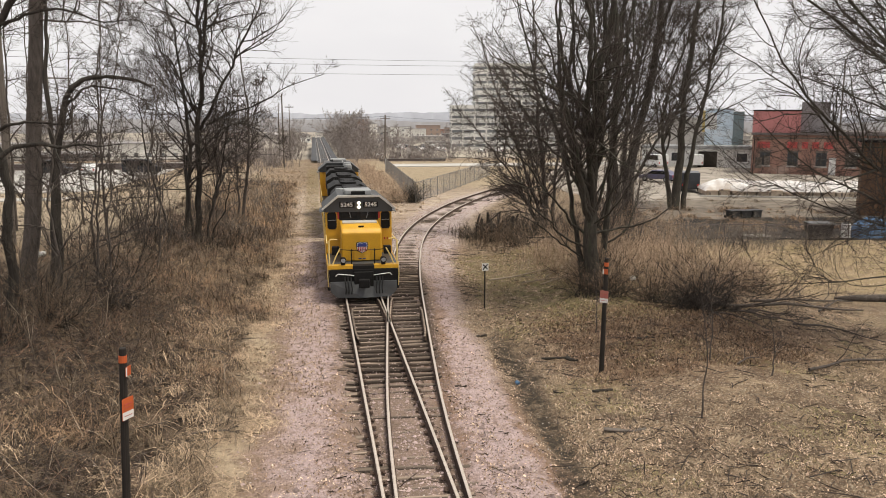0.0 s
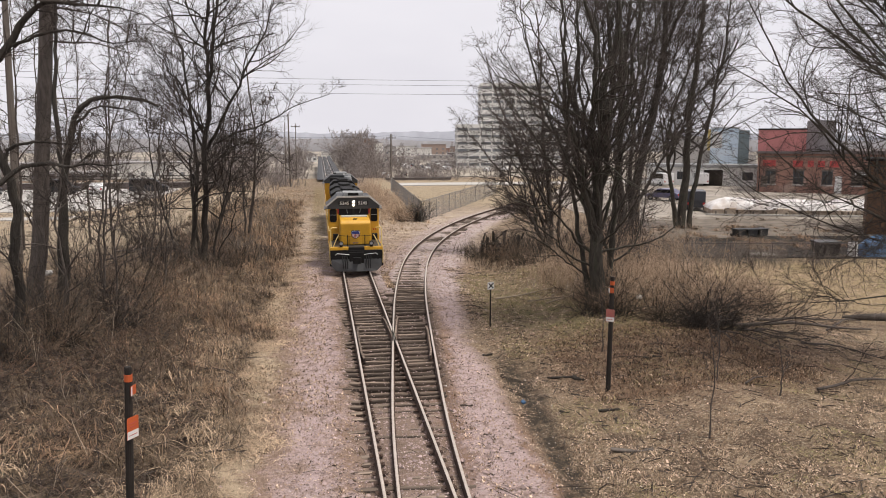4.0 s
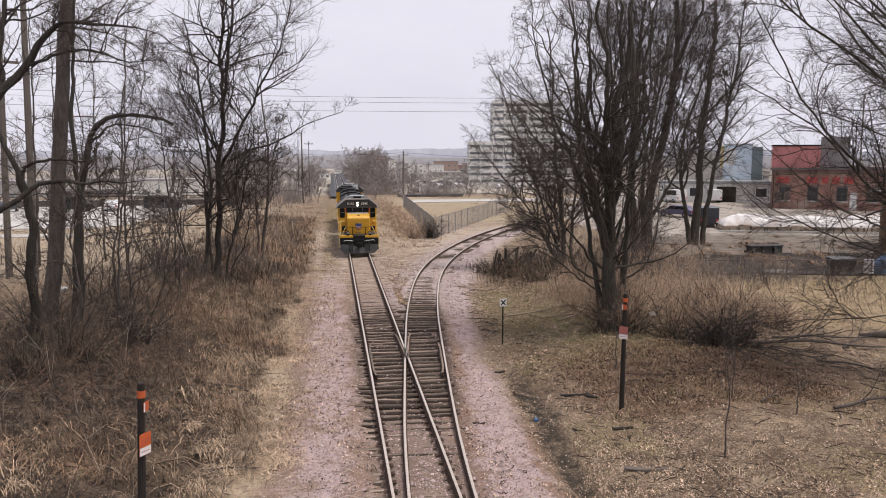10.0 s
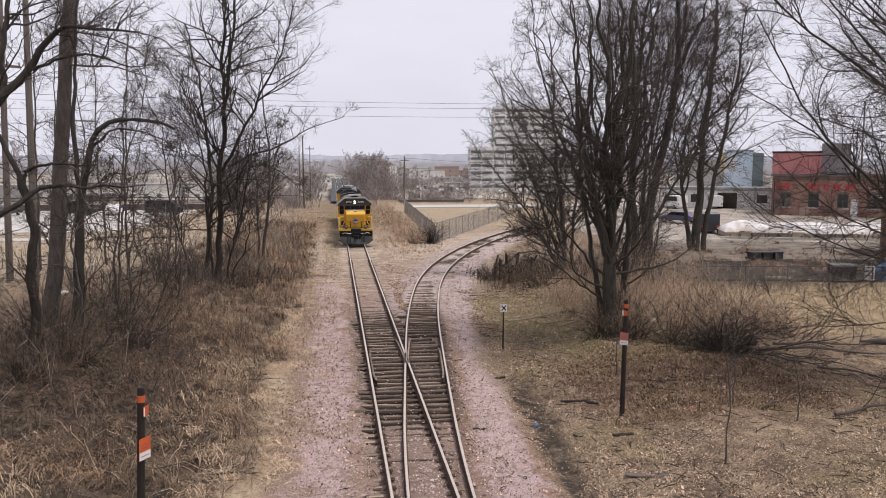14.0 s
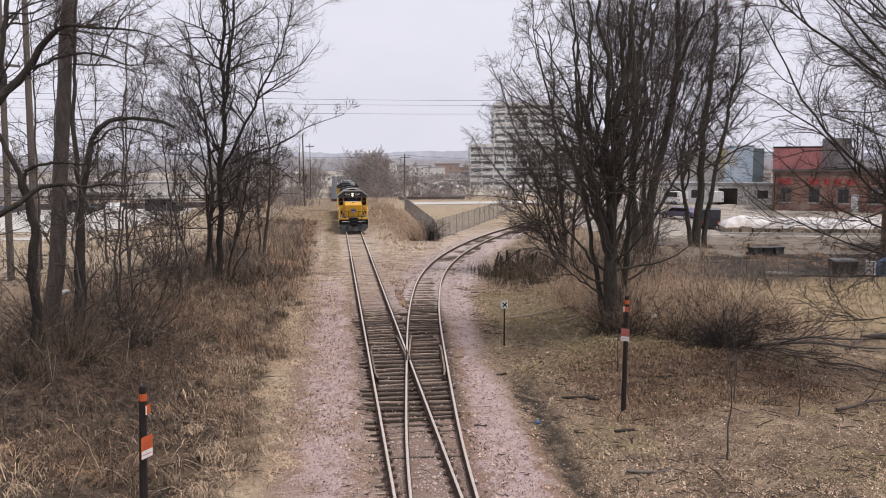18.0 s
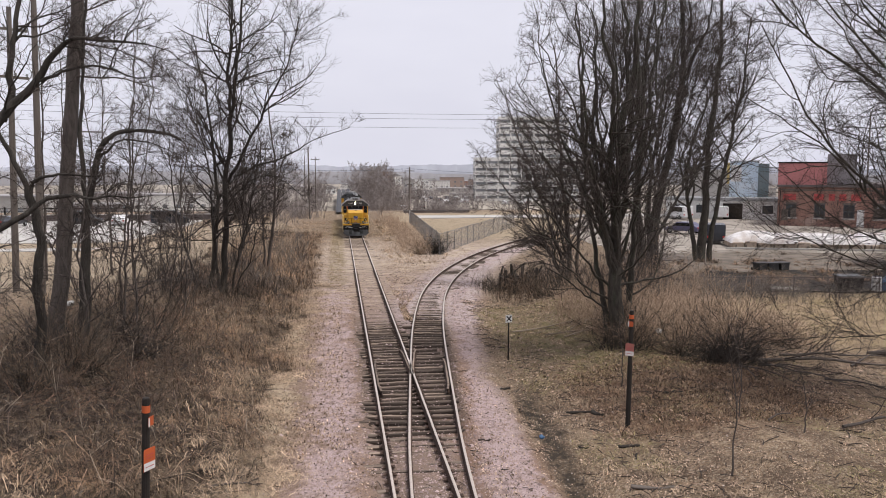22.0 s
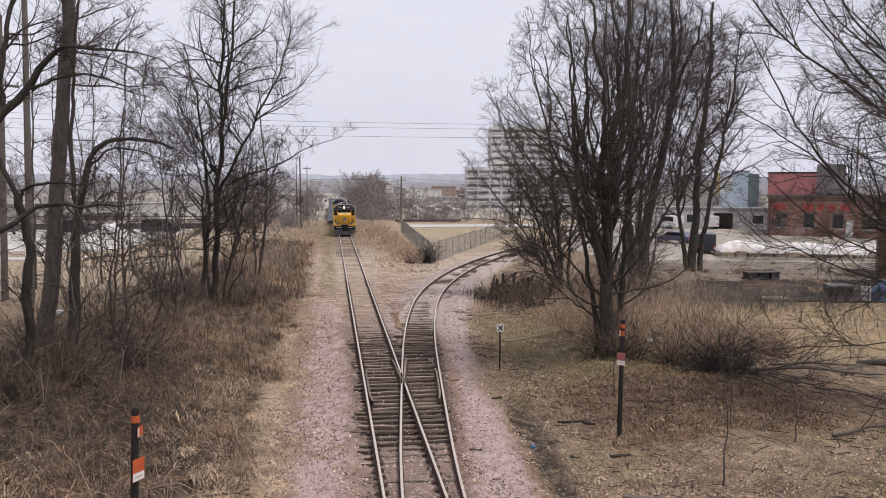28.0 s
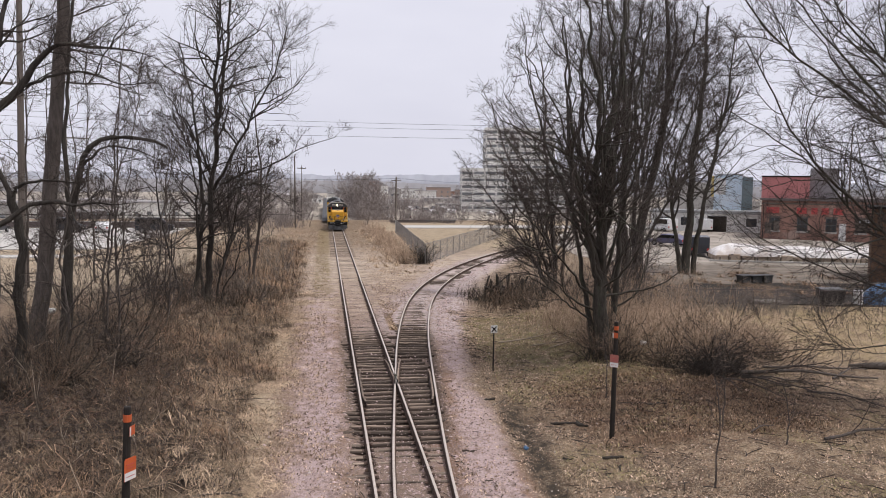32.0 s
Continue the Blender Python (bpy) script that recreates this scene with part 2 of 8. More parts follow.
M_THICKET = shade("haze_paled_brown_thicket", (0.24, 0.205, 0.19), 0.95, (0.165, 0.138, 0.127), 0.1, 2, bump=0)
# ridge and hill: the haze of distance is mixed into both base colours
M_RIDGE = shade("haze_tinted_wooded_ridge", (0.33, 0.325, 0.34), 1.0, (0.26, 0.25, 0.258), 0.02, 0.15, bump=0, spec=0.0)
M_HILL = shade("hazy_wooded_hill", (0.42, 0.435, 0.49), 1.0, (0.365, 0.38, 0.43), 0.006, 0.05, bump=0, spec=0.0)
M_CAR_DARK = shade("dark_car_paint", (0.03, 0.032, 0.04), 0.25, (0.035, 0.036, 0.042), 2, 30, bump=0, spec=0.6)
M_CAR_BLUE = shade("violet_blue_car_paint", (0.07, 0.065, 0.13), 0.3, (0.08, 0.075, 0.14), 2, 30, bump=0, spec=0.6)
M_CAR_WHITE = shade("white_car_paint", (0.72, 0.73, 0.73), 0.3, (0.62, 0.62, 0.62), 2, 30, bump=0, spec=0.6)
M_RUBBER = shade("black_rubber", (0.018, 0.018, 0.018), 0.8, (0.028, 0.027, 0.026), 6, 50, bump=0.1)
M_BIN = shade("black_plastic_bin", (0.02, 0.021, 0.021), 0.5, (0.035, 0.035, 0.035), 3, 40, bump=0.08)
M_TARP_BLUE = shade("blue_tarpaulin", (0.06, 0.13, 0.24), 0.6, (0.09, 0.16, 0.26), 1.5, 8, bump=0.3, dist=0.05)

# ---- mesh helpers ----
def rng_of(seed):
    return np.random.default_rng(seed)


def quick_mesh(name, verts, faces):
    """A mesh from arrays: verts (n, 3), faces (m, 3) or (m, 4)."""
    me = bpy.data.meshes.new(name)
    verts, faces = np.asarray(verts, np.float32), np.asarray(faces, np.int32)
    k = faces.shape[1]
    me.vertices.add(len(verts))
    me.vertices.foreach_set("co", verts.ravel())
    me.loops.add(faces.size)
    me.loops.foreach_set("vertex_index", faces.ravel())
    me.polygons.add(len(faces))
    me.polygons.foreach_set("loop_start", np.arange(0, faces.size, k, dtype=np.int32))
    me.update(calc_edges=True)
    return me


def smooth(me):
    me.polygons.foreach_set("use_smooth", [True] * len(me.polygons))
    return me


class Geo:
    """Gathers boxes, prisms and tubes for one mesh."""

    def __init__(self):
        self.v, self.f = [], []

    def add(self, verts, faces):
        o = len(self.v)
        self.v += [tuple(map(float, p)) for p in verts]
        self.f += [[i + o for i in q] for q in faces]
        return self

    def box(self, x0, x1, y0, y1, z0, z1):
        return self.add([(x, y, z) for z in (z0, z1) for x, y in ((x0, y0), (x1, y0), (x1, y1), (x0, y1))],
                        [(3, 2, 1, 0), (4, 5, 6, 7), (0, 1, 5, 4), (1, 2, 6, 5), (2, 3, 7, 6), (3, 0, 4, 7)])

    def prism(self, outline, a, b, axis="y"):
        """An outline of (u, w) drawn out from a to b; axis y: (x, z) outline; axis x: (y, z); axis z: (x, y)."""
        n = len(outline)
        put = {"y": lambda u, w, s: (u, s, w), "x": lambda u, w, s: (s, u, w), "z": lambda u, w, s: (u, w, s)}[axis]
        verts = [put(u, w, s) for s in (a, b) for u, w in outline]
        sides = [(i, (i + 1) % n, n + (i + 1) % n, n + i) for i in range(n)]
        return self.add(verts, sides + [list(range(n))[::-1], list(range(n, 2 * n))])

    def tube(self, points, radii, sides=8, cap=True):
        pts = [Vector(p) for p in points]
        radii = [radii] * len(pts) if isinstance(radii, (int, float)) else radii
        rings = []
        for i, p in enumerate(pts):
            d = (pts[min(i + 1, len(pts) - 1)] - pts[max(i - 1, 0)]).normalized()
            u = d.orthogonal().normalized() if i == 0 else (u - d * u.dot(d)).normalized()
            w = d.cross(u)
            rings += [p + (u * math.cos(a) + w * math.sin(a)) * radii[i] for a in (2 * math.pi * k / sides for k in range(sides))]
        faces = [(i * sides + k, i * sides + (k + 1) % sides, (i + 1) * sides + (k + 1) % sides, (i + 1) * sides + k) for i in range(len(pts) - 1) for k in range(sides)]
        if cap:
            faces += [list(range(sides))[::-1], list(range((len(pts) - 1) * sides, len(pts) * sides))]
        return self.add(rings, faces)

    def mesh(self, name, bevel=0.0, steps=2):
        me = bpy.data.meshes.new(name)
        me.from_pydata(self.v, [], self.f)
        bm = bmesh.new()
        bm.from_mesh(me)
        bmesh.ops.recalc_face_normals(bm, faces=bm.faces)
        if bevel:
            sharp = [e for e in bm.edges if len(e.link_faces) == 2 and e.calc_face_angle() > 0.45]
            bmesh.ops.bevel(bm, geom=sharp, offset=bevel, segments=steps, profile=0.5, affect="EDGES", clamp_overlap=True)
        bm.to_mesh(me)
        bm.free()
        return me


def put(name, me, material, parent=None, label="", m=None):
    """Links a mesh as one object, under a thing or a part."""
    ob = new(name, me)
    if material and not len(me.materials):
        me.materials.append(material)
    if parent:
        ob.parent = parent
    if m is not None:
        ob.matrix_basis = m
    return tagged(ob, label)


def part(name, geo, material, parent=None, label="", bevel=0.0, m=None):
    return put(name, geo.mesh(name, bevel), material, parent, label, m)


def thing(name, m, label, category, group="", kind=""):
    ob = new(name)
    ob.empty_display_size = 0.3
    ob.matrix_basis = m
    return tagged(ob, label, category, group, kind)


def tubes(P, R, sides, rough=0.0):
    """Many branches at once: P (n, k, 3) points, R (n, k) radii; rough: how uneven the bark is. Returns verts and quad faces."""
    n, k, _ = P.shape
    d = np.gradient(P, axis=1)
    d /= np.linalg.norm(d, axis=2, keepdims=True) + 1e-9
    ref = np.where(np.abs(d[:, :1, 2:3]) > 0.8, np.array([1.0, 0.0, 0.0]), np.array([0.0, 0.0, 1.0]))
    u = np.cross(d, ref)
    u /= np.linalg.norm(u, axis=2, keepdims=True) + 1e-9
    w = np.cross(d, u)
    a = 2 * np.pi * np.arange(sides) / sides
    swell = 1 + rough * np.random.default_rng(n * k + sides).normal(0, 1, (n, k, sides, 1)) if rough else 1.0
    ring = P[:, :, None] + swell * R[:, :, None, None] * (u[:, :, None] * np.cos(a)[:, None] + w[:, :, None] * np.sin(a)[:, None])
    idx = np.arange(n * k * sides).reshape(n, k, sides)
    nxt = np.roll(idx, -1, axis=2)
    faces = np.stack([idx[:, :-1], nxt[:, :-1], nxt[:, 1:], idx[:, 1:]], -1).reshape(-1, 4)
    return ring.reshape(-1, 3), faces


def spikes(P, R, sides=3):
    """Branches that run out to a point: as tubes(), in triangles."""
    n, k, _ = P.shape
    v, f = tubes(P[:, :-1], R[:, :-1], sides) if k > 2 else (None, None)
    if k == 2:
        d = P[:, 1] - P[:, 0]
        u = np.cross(d, np.where(np.abs(d[:, 2:3]) > 0.8 * np.linalg.norm(d, axis=1, keepdims=True), np.array([1.0, 0.0, 0.0]), np.array([0.0, 0.0, 1.0])))
        u /= np.linalg.norm(u, axis=1, keepdims=True) + 1e-9
        w = np.cross(d, u)
        w /= np.linalg.norm(w, axis=1, keepdims=True) + 1e-9
        a = 2 * np.pi * np.arange(sides) / sides
        v = (P[:, 0, None] + R[:, :1, None] * (u[:, None] * np.cos(a)[:, None] + w[:, None] * np.sin(a)[:, None])).reshape(-1, 3)
    last = np.arange(n * (k - 1) * sides).reshape(n, k - 1, sides)[:, -1]
    tip = len(v) + np.arange(n)
    ends = np.stack([last, np.roll(last, -1, axis=1), np.repeat(tip[:, None], sides, 1)], -1).reshape(-1, 3)
    return np.concatenate([v, P[:, -1]]), ends if k == 2 else np.concatenate([thirds(f), ends])


def thirds(f):
    return f if f.shape[1] == 3 else np.concatenate([f[:, (0, 1, 2)], f[:, (0, 2, 3)]])


def joined(pieces):
    verts, faces, o = [], [], 0
    if len({f.shape[1] for v, f in pieces}) > 1:
        pieces = [(v, thirds(f)) for v, f in pieces]
    for v, f in pieces:
        verts.append(v), faces.append(f + o)
        o += len(v)
    return np.concatenate(verts), np.concatenate(faces)


def hill_of(x, y):
    """Height of the ground; the rail heads lie at 0."""
    x, y = np.asarray(x, float), np.asarray(y, float)
    step = lambda a, b, v: (lambda t: t * t * (3 - 2 * t))(np.clip((v - a) / (b - a), 0, 1))
    z = -0.225 - 0.0 * x
    near = 1 - step(60, 110, y)
    z = z + (0.95 * near + 0.25) * step(-1.8, -9.5, x) * (1 - step(-16, -26, x))
    ditch = 6.6 + np.clip(y - 26, 0, 60) * 0.11 - np.clip(26 - y, 0, 20) * 0.09
    z = z - (0.26 + 0.1 * np.sin(y * 1.1)) * np.exp(-((x - ditch - 0.2 * np.sin(y * 0.8)) / 0.75) ** 2) * (1 - step(24, 29, y))
    z = z + 0.55 * step(1.2, 5.5, x - ditch) * (1 - step(40, 75, y)) * (1 - step(16, 24, x))
    right = 3.5 + np.clip(y - 20, 0, 40) * 0.1 + 0.06 * np.sin(y * 2.3)
    left = 0.8 + 0.2 * np.sin(y * 1.7 + np.sin(y * 5.1))
    inside = step(left, left + 0.3, x) * (1 - step(right - 0.25, right + 0.1, x))
    ring = step(-1.6, 0.4, x) * (1 - step(right + 0.7, right + 2.4, x)) * (1 - step(44, 52, y))
    z = z + (0.05 + 0.035 * step(2.5, 3.5, x) + 0.02 * np.sin(x * 4.3 + np.sin(y * 2.1)) * np.sin(y * 3.1)) * ring * (1 - inside) - 0.095 * inside * step(20.0, 23.5, y) * (1 - step(37, 41, y))
    z = z - 0.085 * step(0.35, 0.7, x) * (1 - step(1.1, 1.25, x)) * (1 - step(22, 26, y)) * (0.6 + 0.4 * np.sin(y * 4.1 + np.sin(y * 1.3) * 3))
    lump = np.sin(x * 2.7 + 1.9 * np.sin(y * 1.1)) * np.sin(y * 2.1 + 1.4 * np.sin(x * 0.9)) + 0.5 * np.sin(x * 4.9 + y * 1.3) * np.sin(y * 4.3 - x)
    z = z + 0.15 * lump * step(-2.3, -3.6, x) * (1 - step(-14, -18, x)) * (1 - step(46, 60, y))
    z = z + 0.045 * lump * step(7.6, 9.2, x) * (1 - step(17, 21, x)) * (1 - step(28, 34, y))
    z = z - 4.0 * step(150, 215, y)
    z = z - 0.35 * step(34, 60, np.abs(x)) * (1 - step(100, 150, y))
    hum = 0.05 * np.sin(x * 1.3 + np.sin(y * 0.7)) * np.sin(y * 0.9 + 1.3 * np.sin(x * 0.5))
    bed = np.exp(-((x - TRACK_X) / 3.2) ** 4)
    return z + hum * (1 - bed) * step(2.2, 4.5, np.abs(x - TRACK_X - 1.2))


# the branch track across its bend: sideways from the main line, by cubes of the distance past the frog
BEND = (0.000011, 0.004862, 0.068822, 2.052290)


# ---- ground, one sheet to the horizon ----
def spaced(lo, hi, fine_lo, fine_hi, step, grow=1.25):
    mid = list(np.arange(fine_lo, fine_hi, step))
    out, d, v = [], step, fine_hi
    while v < hi:
        out.append(v)
        d *= grow
        v += d
    pre, d, v = [], step, fine_lo - step
    while v > lo:
        pre.append(v)
        d *= grow
        v -= d
    return np.array(pre[::-1] + mid + out)


def ground_material():
    m = bpy.data.materials.new("ground_soil_litter_and_ballast")
    m.use_nodes = True
    n, l = m.node_tree.nodes, m.node_tree.links
    b = n["Principled BSDF"]
    b.inputs["Roughness"].default_value, b.inputs["Specular IOR Level"].default_value = 0.95, 0.15
    co = n.new("ShaderNodeTexCoord").outputs["Object"]
    sep = n.new("ShaderNodeSeparateXYZ")
    l.new(co, sep.inputs[0])
    X, Y = sep.outputs[0], sep.outputs[1]

    def noise_at(s, detail=4, rough=0.6):
        t = n.new("ShaderNodeTexNoise")
        t.inputs["Scale"].default_value, t.inputs["Detail"].default_value, t.inputs["Roughness"].default_value = s, detail, rough
        l.new(co, t.inputs["Vector"])
        return t.outputs["Fac"]

    def calc(op, a, c=0.0, d=None):
        x = n.new("ShaderNodeMath")
        x.operation = op
        for i, v in enumerate((a, c, d)):
            if v is None:
                continue
            if isinstance(v, (int, float)):
                x.inputs[i].default_value = v
            else:
                l.new(v, x.inputs[i])
        return x.outputs[0]

    def ramp(v, lo, hi, a=0.0, c=1.0):
        x = n.new("ShaderNodeMapRange")
        x.interpolation_type = "SMOOTHSTEP"
        for k, q in (("From Min", lo), ("From Max", hi), ("To Min", a), ("To Max", c)):
            x.inputs[k].default_value = q
        l.new(v, x.inputs["Value"])
        return x.outputs["Result"]

    def blend(fac, a, c):
        x = n.new("ShaderNodeMix")
        x.data_type = "RGBA"
        for key, v in (("Factor", fac), ("A", a), ("B", c)):
            if isinstance(v, (tuple, float, int)):
                x.inputs[key].default_value = (*v, 1) if isinstance(v, tuple) else v
            else:
                l.new(v, x.inputs[key])
        return x.outputs["Result"]

    wide, mid, fine, patch = noise_at(0.22), noise_at(1.1, 6, 0.7), noise_at(14, 6, 0.75), noise_at(2.6, 5, 0.7)
    speck = n.new("ShaderNodeTexVoronoi")
    speck.inputs["Scale"].default_value = 27
    l.new(co, speck.inputs["Vector"])
    # dead grass and leaf litter
    litter = blend(ramp(mid, 0.35, 0.65), (0.36, 0.252, 0.165), (0.205, 0.14, 0.095))
    litter = blend(ramp(wide, 0.5, 0.68, 0, 0.55), litter, (0.45, 0.345, 0.21))
    litter = blend(ramp(fine, 0.44, 0.6, 0, 0.9), litter, (0.085, 0.063, 0.047))
    litter = blend(ramp(speck.outputs["Color"], 0.6, 0.85, 0, 0.75), litter, (0.56, 0.47, 0.35))
    litter = blend(ramp(patch, 0.52, 0.7, 0, 0.65), litter, (0.10, 0.07, 0.05))
    # mossy green on the bank beyond the ditch
    green = calc("MULTIPLY", calc("MULTIPLY", ramp(X, 7.0, 9.5), ramp(X, 17, 13)), calc("MULTIPLY", ramp(Y, 25.5, 30), ramp(Y, 46, 40)))
    green = calc("MULTIPLY", green, ramp(mid, 0.38, 0.6))
    litter = blend(calc("MULTIPLY", green, 0.75), litter, (0.20, 0.185, 0.08))
    # drifts of brown leaves below the shrubs, pale grass on the open ground
    drift = calc("MULTIPLY", calc("MULTIPLY", ramp(X, 7.2, 9.0), ramp(X, 19, 15)), calc("MULTIPLY", ramp(Y, 18.5, 21.5), ramp(Y, 30, 26.5)))
    litter = blend(calc("MULTIPLY", drift, ramp(mid, 0.3, 0.6, 0.15, 0.75)), litter, (0.17, 0.098, 0.065))
    litter = blend(0.22, litter, (0.08, 0.056, 0.04))
    mould = noise_at(0.75, 5, 0.65)
    litter = blend(calc("MULTIPLY", calc("MULTIPLY", ramp(X, 6.4, 7.4), ramp(Y, 36, 30)), ramp(mould, 0.52, 0.64, 0, 0.6)), litter, (0.085, 0.058, 0.042))
    litter = blend(calc("MULTIPLY", calc("MULTIPLY", ramp(X, 6.4, 7.4), ramp(Y, 24, 19)), ramp(mould, 0.46, 0.36, 0, 0.5)), litter, (0.48, 0.37, 0.25))
    meadow = calc("MULTIPLY", calc("MULTIPLY", ramp(X, 17, 22), ramp(X, 64, 54)), calc("MULTIPLY", ramp(Y, 28, 33), ramp(Y, 47, 44)))
    litter = blend(calc("MULTIPLY", meadow, ramp(patch, 0.62, 0.42, 0.15, 0.85)), litter, (0.35, 0.265, 0.155))
    # pink ballast spilled beside the rails
    stones = blend(ramp(speck.outputs["Color"], 0.2, 0.9), (0.29, 0.205, 0.172), (0.52, 0.4, 0.355))
    stones = blend(ramp(mid, 0.42, 0.62, 0, 0.7), stones, (0.33, 0.225, 0.165))
    # fresher pink stone in strips outside the ties, brown with earth elsewhere
    strip_l = ramp(calc("ABSOLUTE", calc("ADD", calc("ADD", X, 0.28), calc("MULTIPLY", calc("SUBTRACT", mid, 0.5), 4.5))), 1.15, 0.1)
    strip_r = ramp(calc("ABSOLUTE", calc("ADD", calc("SUBTRACT", X, calc("ADD", 4.55, calc("MULTIPLY", calc("MAXIMUM", calc("SUBTRACT", Y, 20.0), -4.0), 0.115))), calc("MULTIPLY", calc("SUBTRACT", mid, 0.5), 2.2))), 1.05, 0.5)
    fresh = calc("MULTIPLY", calc("MAXIMUM", strip_l, strip_r), calc("MULTIPLY", ramp(Y, 90, 66), ramp(patch, 0.68, 0.5, 0.55, 1.0)))
    stones = blend(calc("SUBTRACT", 0.6, calc("MULTIPLY", fresh, 0.6)), stones, (0.29, 0.2, 0.15))
    stones = blend(calc("MULTIPLY", fresh, 0.72), stones, (0.55, 0.43, 0.435))
    # reddish earth and bark along the edges of the stone
    earth = calc("MULTIPLY", calc("SUBTRACT", 1.0, calc("MAXIMUM", strip_r, strip_l)), calc("MULTIPLY", ramp(X, 2.9, 3.6), ramp(Y, 34, 28)))
    stones = blend(calc("MULTIPLY", earth, ramp(patch, 0.62, 0.42, 0.35, 0.9)), stones, (0.27, 0.168, 0.118))
    stones = blend(ramp(fine, 0.45, 0.75, 0, 0.6), stones, (0.12, 0.09, 0.08))
    off = calc("ADD", calc("MULTIPLY", calc("SUBTRACT", mid, 0.5), 3.0), calc("MULTIPLY", calc("SUBTRACT", wide, 0.5), 3.0))
    edge_l = ramp(calc("ADD", X, off), -2.9, -0.9)
    right_end = calc("ADD", 5.75, calc("MULTIPLY", calc("MAXIMUM", calc("SUBTRACT", Y, 28.0), 0.0), 0.16))
    right_end = calc("ADD", right_end, calc("MULTIPLY", calc("POWER", calc("MAXIMUM", calc("SUBTRACT", Y, 40.0), 0.001), 1.5), 0.028))
    edge_r = ramp(calc("SUBTRACT", calc("ADD", right_end, calc("MULTIPLY", off, 0.5)), X), -0.4, 0.9)
    bed = calc("MULTIPLY", calc("MULTIPLY", edge_l, edge_r), ramp(Y, 100, 72))
    stones = blend(ramp(patch, 0.5, 0.66, 0, 0.5), stones, (0.17, 0.115, 0.083))
    # between the two tracks far off and beside the main line the stones turn to earth
    dusty = calc("MULTIPLY", ramp(Y, 42, 74), 0.75)
    stones = blend(dusty, stones, (0.46, 0.385, 0.325))
    stones = blend(calc("MULTIPLY", ramp(patch, 0.45, 0.6, 0, 0.55), ramp(Y, 44, 56)), stones, (0.24, 0.175, 0.115))
    # flattened straw in streaks across the earth
    streak = n.new("ShaderNodeTexNoise")
    streak.inputs["Scale"].default_value, streak.inputs["Detail"].default_value, streak.inputs["Roughness"].default_value = 0.9, 5, 0.7
    wider = n.new("ShaderNodeMapping")
    wider.inputs["Scale"].default_value = (0.7, 2.2, 1)
    l.new(co, wider.inputs["Vector"])
    l.new(wider.outputs["Vector"], streak.inputs["Vector"])
    stones = blend(calc("MULTIPLY", ramp(streak.outputs["Fac"], 0.48, 0.62, 0, 0.75), ramp(Y, 40, 50)), stones, (0.56, 0.455, 0.335))
    stones = blend(calc("MULTIPLY", ramp(streak.outputs["Fac"], 0.46, 0.36, 0, 0.45), ramp(Y, 40, 50)), stones, (0.24, 0.18, 0.13))
    # fresh lilac stone on both sides of the curving branch
    past = calc("MAXIMUM", calc("SUBTRACT", Y, 34.0), 0.0)
    bend = calc("ADD", calc("ADD", TRACK_X + BEND[3], calc("MULTIPLY", past, BEND[2])), calc("ADD", calc("MULTIPLY", calc("POWER", past, 2.0), BEND[1]), calc("MULTIPLY", calc("POWER", past, 3.0), BEND[0])))
    beside = calc("ADD", calc("SUBTRACT", X, bend), calc("MULTIPLY", calc("SUBTRACT", mid, 0.5), 2.2))
    lilac = calc("MULTIPLY", calc("MULTIPLY", ramp(beside, -3.0, -1.2), ramp(beside, 3.6, 2.0)), calc("MULTIPLY", ramp(Y, 34, 40), ramp(Y, 92, 78)))
    stones = blend(calc("MULTIPLY", lilac, ramp(patch, 0.68, 0.45, 0.35, 0.8)), stones, (0.5, 0.425, 0.42))
    col = blend(bed, litter, stones)
    # oily dark bed between the rails
    oil = calc("MULTIPLY", ramp(calc("ABSOLUTE", calc("SUBTRACT", X, TRACK_X)), 1.5, 0.7), ramp(Y, 170, 120))
    soaked = calc("MULTIPLY", oil, ramp(Y, 50, 38))
    col = blend(calc("MULTIPLY", soaked, ramp(mid, 0.3, 0.62, 0.1, 0.5)), col, (0.19, 0.15, 0.125))
    col = blend(calc("MULTIPLY", calc("MULTIPLY", oil, ramp(Y, 37, 48)), ramp(patch, 0.4, 0.6, 0.1, 0.3)), col, (0.36, 0.29, 0.225))
    moss = calc("MULTIPLY", ramp(calc("ABSOLUTE", calc("ADD", X, 0.2)), 1.0, 0.4), calc("MULTIPLY", ramp(Y, 49, 54), ramp(Y, 138, 110)))
    col = blend(calc("MULTIPLY", moss, ramp(patch, 0.35, 0.6, 0.25, 0.75)), col, (0.18, 0.135, 0.06))
    pale = calc("MULTIPLY", calc("MULTIPLY", ramp(calc("ADD", X, off), -6.0, -8.5), ramp(X, -60, -40)), calc("MULTIPLY", ramp(Y, 40, 52), ramp(Y, 130, 100)))
    col = blend(calc("MULTIPLY", pale, ramp(patch, 0.6, 0.42, 0.25, 0.85)), col, (0.43, 0.355, 0.26))
    # open muddy cribs round the frog
    crib = calc("MULTIPLY", calc("MULTIPLY", ramp(X, 0.5, 0.9), ramp(calc("SUBTRACT", X, calc("ADD", 3.55, calc("MULTIPLY", calc("SUBTRACT", Y, 20.0), 0.1))), 0.25, -0.1)), calc("MULTIPLY", ramp(Y, 21.5, 25), ramp(Y, 42, 37)))
    col = blend(calc("MULTIPLY", crib, 0.75), col, (0.125, 0.094, 0.075))
